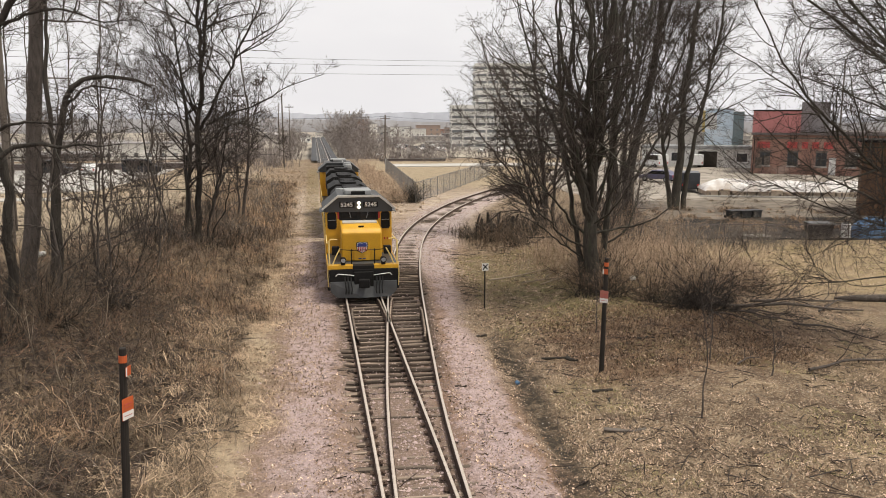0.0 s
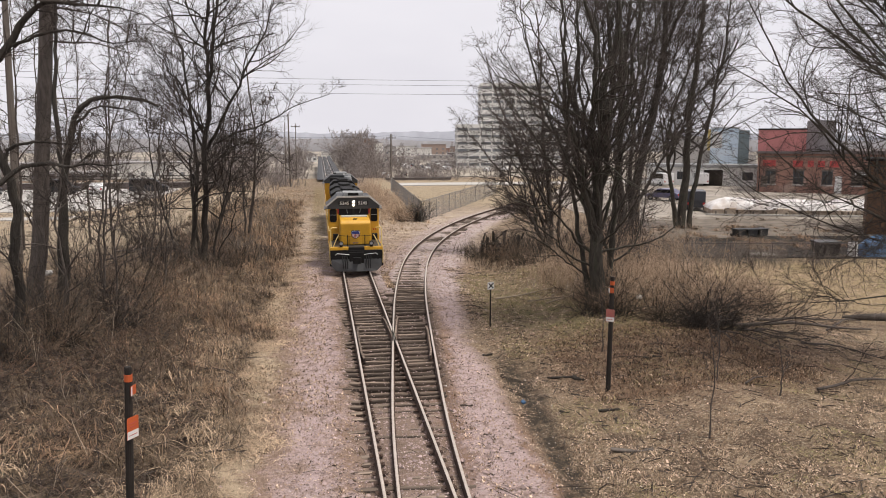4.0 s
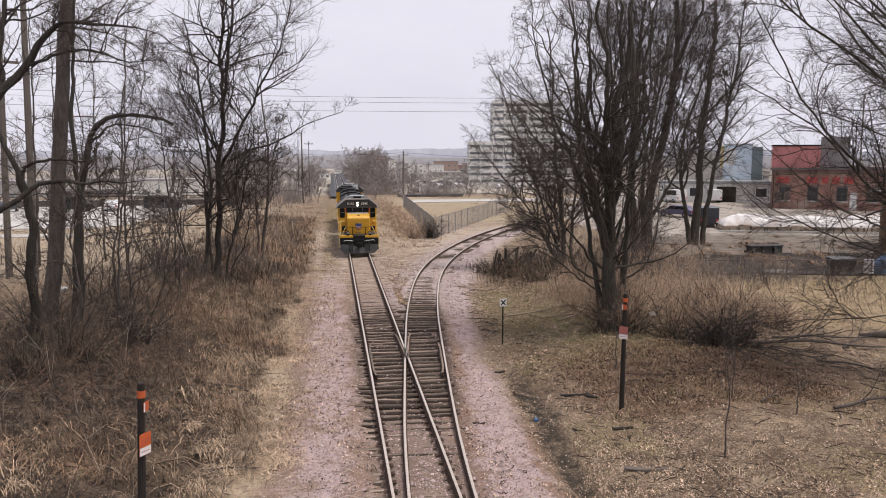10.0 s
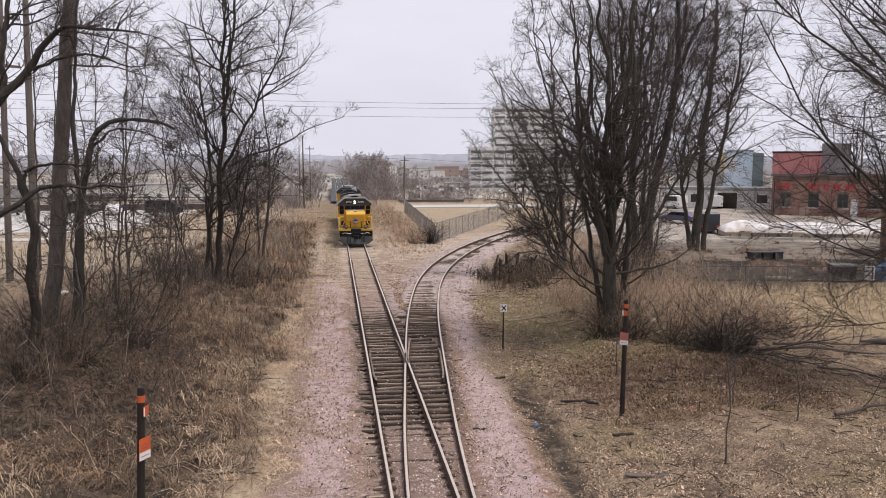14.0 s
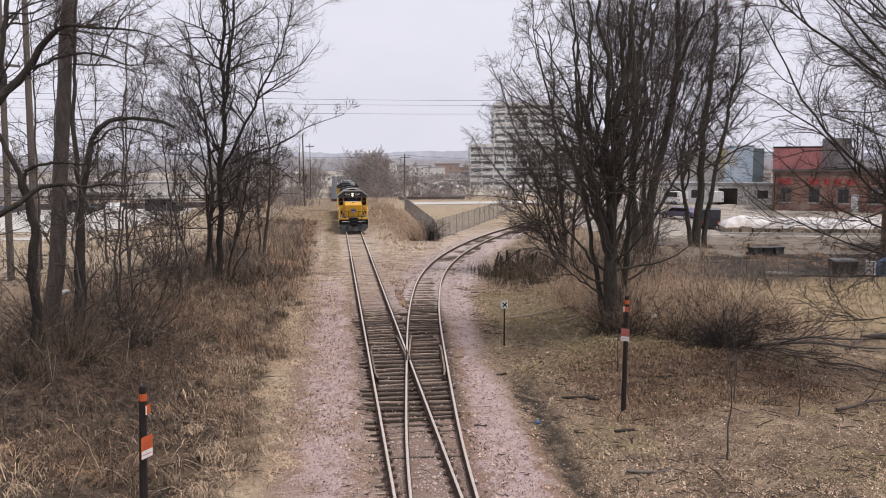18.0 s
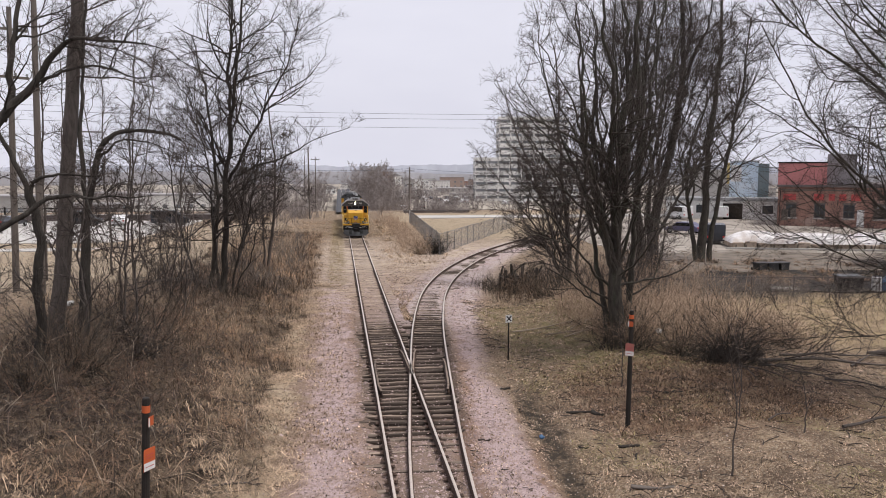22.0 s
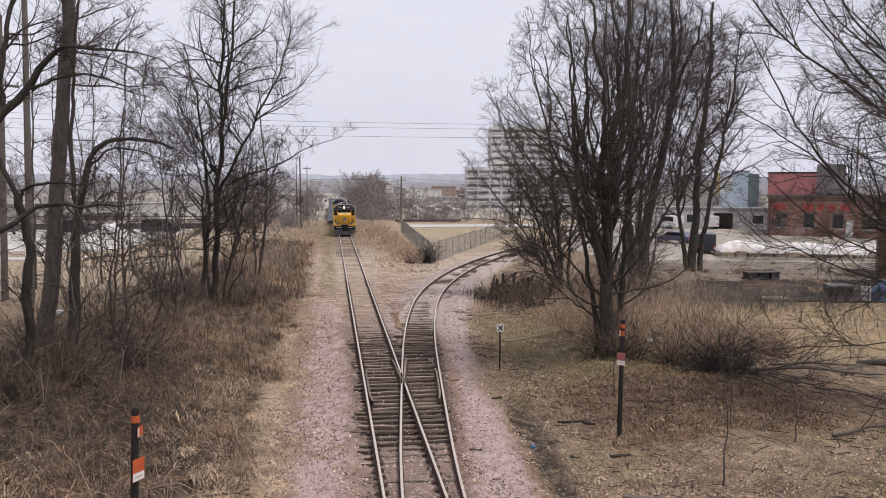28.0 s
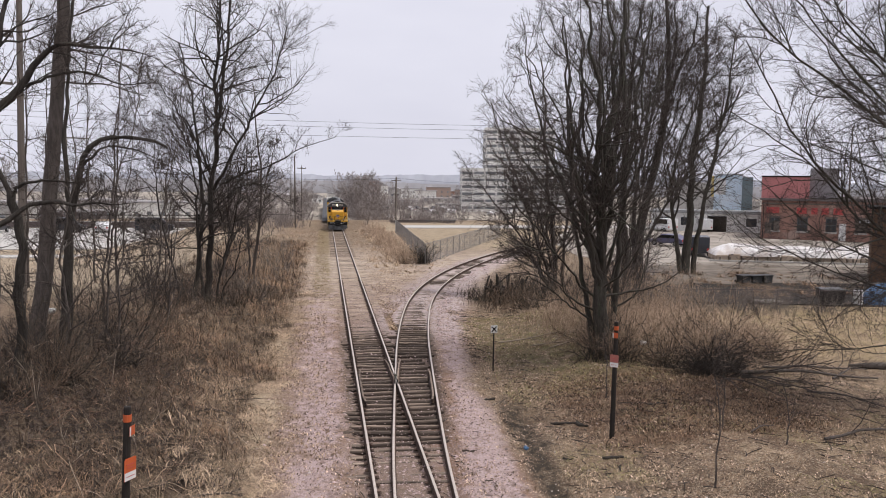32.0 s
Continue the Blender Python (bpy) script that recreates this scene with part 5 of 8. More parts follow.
    # nose
    part("nose", Geo().prism([(1.25, 1.62), (1.12, 3.0), (1.3, 3.2), (3.4, 3.3), (3.4, 1.62)], -0.88, 0.88, "x"), M_YELLOW, ob, bevel=0.07)
    part("nose_door", Geo().prism([(-0.34, 1.66), (0.34, 1.66), (0.34, 2.5), (-0.34, 2.5)], 1.16, 1.2, "y"), M_YELLOW, ob, bevel=0.01)
    part("nose_top_hatch", Geo().box(-0.78, 0.78, 2.5, 3.24, 3.25, 3.325), M_PALE, ob, "pale grey anti-slip nose top", 0.02)
    part("nose_vent", Geo().box(-0.12, 0.12, 1.5, 1.62, 3.2, 3.28), M_BLACK, ob)
    # emblem: a plain shield in blue, red and white on a dark rim
    outline = [(-0.27, 2.42), (-0.29, 2.28), (-0.24, 1.98), (0.0, 1.84), (0.24, 1.98), (0.29, 2.28), (0.27, 2.42), (0.12, 2.46), (0, 2.43), (-0.12, 2.46)]
    k, up = 0.8, 0.62
    low = lambda pts, q=1.0: [(u * k * q, (w - 2.15) * k * q + 2.15 + up * 0.25) for u, w in pts]
    part("emblem_rim", Geo().prism(low(outline, 1.14), 1.052, 1.07, "y"), M_BLACK, ob, "black rim of the emblem")
    shield = part("emblem", Geo().prism(low(outline), 1.04, 1.054, "y"), M_WHITE, ob, "shield emblem with blue top and red stripes")
    part("emblem_top", Geo().prism(low([(-0.25, 2.4), (-0.265, 2.2), (0.265, 2.2), (0.25, 2.4), (0.12, 2.435), (0, 2.41), (-0.12, 2.435)]), 1.03, 1.0395, "y"), M_BLUE, shield)
    for i in range(5):
        x = -0.2 + i * 0.1
        part("stripe", Geo().prism(low([(x - 0.025, 1.93 + abs(x) * 0.3 - 0.04), (x + 0.025, 1.93 + abs(x) * 0.3 - 0.04), (x + 0.025, 2.19), (x - 0.025, 2.19)]), 1.03, 1.0395, "y"), M_RED, shield)
    part("label_bars", Geo().box(-0.16, -0.02, 1.15, 1.156, 1.72, 1.78).box(0.02, 0.16, 1.15, 1.156, 1.72, 1.78), M_BLUE, ob)
    # cab
    wall = Geo().prism([(-1.53, 1.62), (1.53, 1.62), (1.53, 3.9), (-1.53, 3.9)], 3.3, 5.9, "y")
    part("cab", wall, M_YELLOW, ob, bevel=0.03)
    part("cab_front", Geo().prism([(-1.555, 3.74), (1.555, 3.74), (1.555, 3.96), (0.92, 4.5), (-0.92, 4.5), (-1.555, 3.96)], 3.2, 5.95, "y"), M_GREY, ob, "dark grey gable with number boards", 0.02)
    part("cab_roof", Geo().prism([(-1.68, 3.92), (-1.62, 3.88), (-0.93, 4.47), (0.93, 4.47), (1.62, 3.88), (1.68, 3.92), (0.96, 4.58), (-0.96, 4.58)], 3.12, 6.0, "y"), M_ROOF, ob, "sooty slate-grey roof", 0.015)
    # grey roof rim, made paler to paint the highlight along it
    part("roof_edge", Geo().prism([(-1.7, 3.93), (-1.66, 3.86), (-0.94, 4.5), (0.94, 4.5), (1.66, 3.86), (1.7, 3.93), (0.97, 4.6), (-0.97, 4.6)], 3.02, 3.13, "y"), M_PALE, ob, "pale grey roof rim with a painted highlight")
    part("windshield_surround", Geo().box(-0.9, 0.9, 3.284, 3.299, 3.32, 3.8), M_BOARD, ob, "black surround of the windshield")
    for s in (-1, 1):
        a, b = sorted((s * 0.07, s * 0.8))
        part("windshield", Geo().box(a, b, 3.272, 3.29, 3.4, 3.74), M_GLASS, ob, bevel=0.008)
        part("windshield_frame", Geo().box(a - 0.04, b + 0.04, 3.276, 3.294, 3.36, 3.78), M_BLACK, ob)
        part("red_trim", Geo().box(s * 0.94 - 0.04, s * 0.94 + 0.04, 3.28, 3.297, 3.4, 3.76), M_RED, ob, "small red trim strip")
        a, b = sorted((s * 1.06, s * 1.4))
        part("front_side_window", Geo().prism([(a + 0.06, 2.92), (b - 0.06, 2.92), (b, 3.0), (b, 3.6), (b - 0.06, 3.7), (a + 0.06, 3.7), (a, 3.6), (a, 3.0)], 3.268, 3.29, "y"), M_GLASS, ob)
        part("front_window_gasket", Geo().prism([(a + 0.02, 2.87), (b - 0.02, 2.87), (b + 0.04, 2.97), (b + 0.04, 3.64), (b - 0.02, 3.73), (a + 0.02, 3.73), (a - 0.04, 3.64), (a - 0.04, 2.97)], 3.274, 3.295, "y"), M_BLACK, ob)
        for y0, y1 in ((3.6, 4.35), (4.55, 5.4)):
            part("side_window", Geo().box(min(s * 1.535, s * 1.55), max(s * 1.535, s * 1.55), y0, y1, 2.95, 3.65), M_GLASS, ob)
        part("sunshade", Geo().prism([(s * 1.54, 3.74), (s * 1.78, 3.66), (s * 1.78, 3.69), (s * 1.54, 3.78)], 3.6, 5.5, "y"), M_GREY, ob)
        bx = s * 0.55
        board = part("number_board", Geo().prism([(bx - 0.31, 3.97), (bx + 0.31, 3.97), (bx + 0.345, 4.03), (bx + 0.345, 4.22), (bx + 0.31, 4.27), (bx - 0.31, 4.27), (bx - 0.345, 4.22), (bx - 0.345, 4.03)], 3.14, 3.21, "y"), M_BOARD, ob, "black number board with white digits")
        words("5245", 0.285, M_WHITE, board, Matrix.Translation((bx, 3.132, 4.115)) @ FACING)
        # handrails
        part("handrail", Geo().tube([(s * 1.42, 0.3, 1.0), (s * 1.45, 0.26, 2.3), (s * 1.44, 0.28, 2.78), (s * 1.36, 0.3, 2.86), (s * 1.1, 0.34, 2.84)], 0.032, 6), M_RAILING, ob, "pale yellow handrail")
        part("handrail", Geo().tube([(s * 1.5, 0.3, 0.6), (s * 1.52, 0.27, 1.2), (s * 1.5, 0.3, 1.75)], 0.022, 6), M_RAILING, ob)
        part("handrail", Geo().tube([(s * 0.98, 0.3, 2.42), (s * 1.16, 0.3, 2.05), (s * 1.38, 0.3, 1.45)], 0.03, 6), M_RAILING, ob)
        for y in np.arange(6.4, 17.2, 1.55):
            part("stanchion", Geo().tube([(s * 1.5, float(y), 1.6), (s * 1.5, float(y), 2.62)], 0.02, 5), M_RAILING, ob)
        part("long_handrail", Geo().tube([(s * 1.5, 5.95, 2.6), (s * 1.5, L - 0.7, 2.6)], 0.02, 5), M_RAILING, ob)
        part("side_handrail", Geo().tube([(s * 1.45, 0.28, 2.7), (s * 1.52, 0.6, 2.62), (s * 1.52, 3.2, 2.6)], 0.024, 6), M_RAILING, ob)
        part("wiper", Geo().tube([(s * 0.44, 3.26, 3.76), (s * 0.36, 3.255, 3.44)], 0.012, 5), M_GALV, ob)
        part("window_catch", Geo().box(s * 1.23 - 0.17, s * 1.23 + 0.17, 3.262, 3.27, 3.32, 3.345), M_GALV, ob)
        part("brake_valve", Geo().box(min(s * 0.98, s * 1.3), max(s * 0.98, s * 1.3), 1.4, 1.7, 1.9, 2.3), M_BLACK, ob, bevel=0.03)
        part("grab_iron", Geo().tube([(s * 0.5, 0.5, 1.62), (s * 0.5, 0.44, 2.3), (s * 0.48, 0.46, 2.36)], 0.024, 6), M_BLACK, ob)
    part("crossbar", Geo().tube([(-0.98, 0.44, 2.34), (-0.5, 0.44, 2.3), (0.5, 0.44, 2.3), (0.98, 0.44, 2.34)], 0.02, 6), M_BLACK, ob)
    part("class_marks", Geo().box(1.16, 1.22, 3.262, 3.27, 2.3, 2.42).box(1.28, 1.34, 3.262, 3.27, 2.3, 2.42), M_RED, ob, "small red marks")
    part("headlight_housing", Geo().prism([(-0.16, 3.92), (0.16, 3.92), (0.2, 4.3), (-0.2, 4.3)], 3.08, 3.22, "y"), M_GREY, ob, bevel=0.02)
    for z in (4.0, 4.21):
        part("headlight", Geo().tube([(0, 3.06, z), (0, 3.09, z)], 0.072, 16), M_LAMP, ob, "lit headlight")
    ac = part("air_conditioner", Geo().box(-0.62, 0.62, 3.5, 4.9, 4.56, 4.82), M_GALV, ob, "pale roof air conditioner", 0.05)
    part("grille", Geo().box(-0.32, 0.32, 3.47, 3.5, 4.6, 4.77), M_BLACK, ac)
    part("horn", Geo().tube([(0.5, 5.2, 4.7), (0.5, 4.9, 4.72)], [0.03, 0.09], 8).tube([(0.62, 5.2, 4.7), (0.62, 4.95, 4.72)], [0.03, 0.08], 8), M_BLACK, ob)
    part("antenna", Geo().tube([(-0.3, 5.5, 4.55), (-0.3, 5.5, 4.75)], 0.05, 10), M_WHITE, ob)
    # long hood
    part("long_hood", Geo().prism([(-0.95, 1.62), (0.95, 1.62), (0.95, 3.75), (0.7, 4.05), (-0.7, 4.05), (-0.95, 3.75)], 5.98, 17.1, "y"), M_YELLOW, ob, bevel=0.03)
    part("hood_top", Geo().prism([(-0.97, 3.74), (0.97, 3.74), (0.72, 4.07), (-0.72, 4.07)], 6.0, 17.12, "y"), M_BLACK, ob, "sooty black hood top", 0.02)
    for y0, y1 in ((6.4, 8.1), (8.25, 9.9), (10.05, 11.7)):
        for s in (-1, 1):
            part("hood_door", Geo().box(min(s * 0.95, s * 0.965), max(s * 0.95, s * 0.965), y0, y1, 1.8, 3.5), M_YELLOW, ob)
    part("inertial_filter", Geo().box(-1.02, 1.02, 6.05, 7.3, 3.1, 4.35), M_BLACK, ob, "sooty black filter hatch", 0.05)
    part("brake_blister", Geo().prism([(-1.12, 3.3), (1.12, 3.3), (1.12, 3.95), (0.8, 4.3), (-0.8, 4.3), (-1.12, 3.95)], 9.0, 11.2, "y"), M_BLACK, ob, bevel=0.04)
    part("radiator", Geo().prism([(-1.2, 3.3), (1.2, 3.3), (1.2, 3.9), (0.75, 4.2), (-0.75, 4.2), (-1.2, 3.9)], 13.6, 16.9, "y"), M_BLACK, ob, bevel=0.03)
    part("dynamic_brake_duct", Geo().tube([(-0.62, 6.5, 4.35), (-0.62, 6.5, 4.62)], [0.34, 0.28], 14).tube([(-0.62, 7.7, 4.05), (-0.62, 7.7, 4.5)], [0.34, 0.3], 14), M_GALV, ob, "pale grey roof housings", 0.02)
    part("exhaust_stack", Geo().box(-0.3, 0.3, 8.2, 8.6, 4.0, 4.45), M_BLACK, ob, bevel=0.03)
    for y in (9.7, 10.6, 14.2, 15.3, 16.3):
        z = 4.3 if y < 12 else 4.2
        fan = part("fan_housing", Geo().tube([(0, y, z - 0.05), (0, y, z + 0.12)], 0.5, 20), M_BLACK, ob)
    # the whole body is squat: its heights are drawn in by a tenth
    bpy.context.view_layer.update()
    parts = [(c, c.matrix_world.copy()) for c in ob.children_recursive]
    for c, m in parts:
        if not c.name.startswith("wheelset"):
            c.data.transform(Matrix.Diagonal((1, 1, 0.912, 1)) @ m)
            c.matrix_basis = Matrix.Identity(4)
    return ob


def loco_y(t):
    return 32.15 + 2.935 * t - 0.0301 * t * t + 0.00075 * t ** 3 - 1.6 * max(0.0, (t - 26) / 6) ** 2


lead = locomotive()
trail = copy_thing(lead, pose(TRACK_X, loco_y(0) + 36.3, 0, 0, 0, 180))
tagged(trail, "yellow and grey diesel locomotive coupled behind, facing away")
lead.matrix_basis = pose(TRACK_X, loco_y(0), 0)


def motions():
    times = [k * 0.5 for k in range(65)]
    walk(lead, [(t, pose(TRACK_X, loco_y(t), 0)) for t in times])
    walk(trail, [(t, pose(TRACK_X, loco_y(t) + 36.3, 0, 0, 0, 180)) for t in times])
    fine = [k * 0.2 for k in range(161)]
    for unit, way in ((lead, -1), (trail, 1)):
        for w in [o for o in unit.children if o.name.startswith("wheelset")]:
            y = w.matrix_basis.translation.y
            walk(w, [(t, pose(0, y, 0.5, way * math.degrees((loco_y(t) - loco_y(0)) / 0.5))) for t in fine])

# ---- marker posts and signs ----
M_SIGN_FADED = shade("faded_red_sign_paint", (0.42, 0.15, 0.12), 0.7, (0.34, 0.13, 0.11), 6, 60, bump=0.05)


def marker_post(x, y, h, r, lean, turn, sign_z, label, paint):
    ob = thing("marker_post", pose(x, y, float(hill_of(x, y)), 0, lean, 0), label, "post", "creosoted marker posts")
    part("pole", Geo().tube([(0, 0, -0.3), (0, 0, h * 0.5), (0, 0, h - 0.02), (0, 0, h)], [r * 1.1, r * 1.02, r * 0.92, r * 0.8], 14), M_POST, ob, "dark creosoted pole")
    part("orange_band", Geo().tube([(0, 0, h - 0.25), (0, 0, h - 0.13)], r * 1.03, 14), M_SIGN_ORANGE, ob)
    rot = Matrix.Translation((0, 0, sign_z)) @ Matrix.Rotation(radians(turn), 4, "Z")
    d = r * 1.15
    sign = part("sign", Geo().prism([(-0.13, -0.19), (0.13, -0.19), (0.13, 0.17), (0.11, 0.19), (-0.11, 0.19), (-0.13, 0.17)], -d - 0.006, -d, "y"), paint, ob, "small orange and white warning sign", m=rot)
    part("sign_white", Geo().box(-0.125, 0.125, -d - 0.01, -d - 0.0065, -0.185, -0.05), M_WHITE, sign)
    for w, z, q in ((0.09, 0.075, 0.0), (0.07, 0.02, 0.0), (0.09, -0.125, 0.004)):
        part("sign_bar", Geo().box(-w, w, -d - 0.01 - q, -d - 0.0065 - q, z, z + 0.011), M_SIGN_RED, sign)
    rot2 = Matrix.Translation((0, 0, h - 0.4)) @ Matrix.Rotation(radians(turn * 1.25), 4, "Z")
    tag = part("tag", Geo().box(-0.07, 0.1, -d - 0.006, -d, -0.08, 0.08), M_SIGN_ORANGE, ob, m=rot2)
    part("tag_white", Geo().box(-0.068, -0.03, -d - 0.01, -d - 0.0065, -0.08, 0.07), M_WHITE, tag)
    return ob


marker_post(-3.38, 13.0, 4.12, 0.066, 2.27, 60, 3.08, "dark post with orange band and orange warning sign on the bank", M_SIGN_ORANGE)
marker_post(8.62, 21.7, 3.6, 0.07, 0.6, -38, 2.42, "dark post with orange band and faded warning sign by the ditch", M_SIGN_FADED)

ob = thing("crossing_sign", pose(6.93, 30.75, 0.02, 0, 0, 14), "small square white sign with a black cross on a thin post", "sign")
part("post", Geo().box(-0.025, 0.025, -0.02, 0.02, -0.5, 1.5), M_POST, ob, "thin dark post", 0.005)
plate_ = part("plate", Geo().box(-0.15, 0.15, -0.035, -0.022, 1.38, 1.7), M_WHITE, ob, bevel=0.003)
for a in (45, -45):
    part("cross_bar", Geo().box(-0.15, 0.15, -0.041, -0.036, -0.025, 0.025), M_BLACK, plate_, m=Matrix.Translation((0, 0, 1.54)) @ Matrix.Rotation(radians(a), 4, "Y"))

# ---- utility poles and wires ----
def utility_pole(x, y, h, arms, label, lean=0.0, r=0.15, turn=0.0):
    ob = thing("utility_pole", pose(x, y, float(hill_of(x, y)), 0, lean, turn), label, "utility pole", "wooden utility poles")
    part("pole", Geo().tube([(0, 0, -0.5), (0, 0, h * 0.5), (0, 0, h)], [r, r * 0.85, r * 0.65], 10), M_POLE, ob)
    for z, w in arms:
        arm = part("crossarm", Geo().box(-w, w, -0.06, 0.06, z - 0.07, z + 0.07), M_POLE, ob)
        for q in np.linspace(-0.92, 0.92, 4):
            part("insulator", Geo().tube([(q * w, 0, z + 0.07), (q * w, 0, z + 0.14), (q * w, 0, z + 0.25)], [0.03, 0.06, 0.04], 8), M_GALV, arm)
    return ob


utility_pole(13.0, 142, 8.6, [(7.9, 0.9), (5.4, 0.5)], "wooden pole with short crossarms beyond the field", 0.5, 0.2)
utility_pole(-4.7, 127, 11.6, [], "grey wooden pole beside the line", -0.5, 0.15)
utility_pole(-5.9, 138, 10.4, [], "thin grey wooden pole beside the line", 0.4, 0.1)
utility_pole(-4.4, 152, 10.6, [(10.0, 0.8)], "thin grey wooden pole beside the line", 0, 0.1)
utility_pole(-16.1, 44.0, 18, [], "tall wooden pole behind the trees", 1.2, 0.2)
utility_pole(-18.2, 46.0, 15.8, [(14.6, 0.9), (12.0, 0.9)], "tall wooden pole with insulators", 1.4, 0.2, 30)
utility_pole(-28, 90, 13.2, [(12.2, 2.3)], "wooden pole with a wide crossarm at the car park", 0, 0.16, 20)
for x, y, h in ((-14.6, 160, 13), (-16.5, 190, 14), (-19, 230, 15)):
    utility_pole(x, y, h, [(h - 0.6, 1.1)], "distant wooden utility pole")


def cable(a, b, sag, r=0.012):
    ob = put("cable", Geo().tube([tuple(Vector(a).lerp(Vector(b), t) - Vector((0, 0, 4 * sag * t * (1 - t)))) for t in np.linspace(0, 1, 25)], r, 5, False).mesh("cable"), M_WIRE)
    return tagged(ob, "thin black overhead cable", "cable", "overhead cables")


utility_pole(-60, 116, 17.6, [], "tall wooden pole beyond the car park")
utility_pole(92, 124, 18.4, [], "tall wooden pole beyond the yard")
for za, zb in ((17.3, 18.0), (16.5, 17.3), (15.2, 15.9)):
    cable((-60, 116, za), (92, 124, zb), 1.2, 0.022)
utility_pole(62, 160, 12.0, [], "wooden pole across the field")
cable((13.05, 142, 8.1), (62, 160, 7.6), 0.8, 0.02)
cable((-14.6, 160, 8.3), (13.0, 142, 8.1), 0.5, 0.02)

# ---- deck bridge that carries the line over the valley ----
ob = thing("girder_bridge", pose(TRACK_X, 141.5, 0), "long grey deck bridge with plank walkways beside the rails", "bridge", kind="structure")
for s in (-1, 1):
    gird = part("girder", Geo().box(s * 1.7 - 0.05, s * 1.7 + 0.05, 0, 186, -2.6, -0.3), M_GIRDER, ob, "grey plate girder")
    part("flange", Geo().box(s * 1.7 - 0.3, s * 1.7 + 0.3, 0, 186, -2.68, -2.6), M_GIRDER, gird)
    for y in np.arange(2.4, 186, 3.6):
        part("stiffener", Geo().box(s * 1.85 - 0.1, s * 1.85 + 0.1, y, y + 0.05, -2.6, -0.3), M_GIRDER, gird)
    for k in range(31):
        part("walkway_panel", Geo().box(s * 1.95 - 0.5, s * 1.95 + 0.5, k * 6 + 0.03, k * 6 + 5.97, 0.1, 0.2), M_DECK, ob, "dark grey walkway panel")
    part("curb_timber", Geo().box(s * 1.3 - 0.12, s * 1.3 + 0.12, 0, 186, -0.2, 0.16), M_GIRDER, ob, "grey curb timber")
part("deck", Geo().box(-1.2, 1.2, 0, 186, -0.9, -0.3), M_DECK, ob)
for y in (0.6, 46, 93, 140, 186):
    part("pier", Geo().box(-2.3, 2.3, y - 0.9, y + 0.9, -6.8, -2.6), M_PALE, ob, bevel=0.1)

# ---- chain-link fence by the branch track ----
def fence_run(a, b, h, label, steel=None):
    steel = steel or M_GALV
    a, b = Vector(a), Vector(b)
    n = max(2, round((b - a).length / 2.6))
    ob = thing("chain_link_fence", Matrix.Translation(a), label, "fence", "chain-link fences")
    tops = []
    for i in range(n + 1):
        p = a.lerp(b, i / n) - a
        z = float(hill_of(a.x + p.x, a.y + p.y)) - a.z
        part("fence_post", Geo().tube([(p.x, p.y, z - 0.2), (p.x, p.y, z + h)], 0.035, 6), steel, ob)
        tops.append((p.x, p.y, z + h - 0.03))
    part("top_rail", Geo().tube(tops, 0.025, 6), steel, ob)
    # woven wires in two slanting sets
    P = []
    length = (b - a).length
    d = (b - a).normalized()
    for s in (-1, 1):
        for u in np.arange(0, length, 0.12):
            v = u + s * h * 0.8
            lo, hi = np.array((*(d * u).to_2d(), 0.02)), np.array((*(d * min(max(v, 0), length)).to_2d(), h * min(1, (u if s < 0 else length - u) / (h * 0.8) if (v < 0 or v > length) else 1)))
            P.append([lo, (lo + hi) / 2, hi])
    P = np.array(P, float)
    put("mesh_wire", quick_mesh("mesh_wire", *tubes(P, np.full(P.shape[:2], 0.005), 3)), steel, ob)
    return ob


M_OLD_WIRE = shade("dull_old_wire", (0.3, 0.29, 0.28), 0.7, (0.22, 0.2, 0.19), 3, 40, metal=0.3, bump=0)
fence_run((9.4, 71.5, -0.2), (24.5, 106, -0.2), 2.0, "dull chain-link fence beside the branch track", M_OLD_WIRE)
fence_run((9.4, 71.5, -0.2), (10.6, 116, -0.2), 2.0, "dull chain-link fence along the field", M_OLD_WIRE)

fence_run((20.5, 45.6, -0.2), (41, 41.8, -0.2), 1.3, "low rusty chain-link fence in front of the asphalt", M_SLATE)

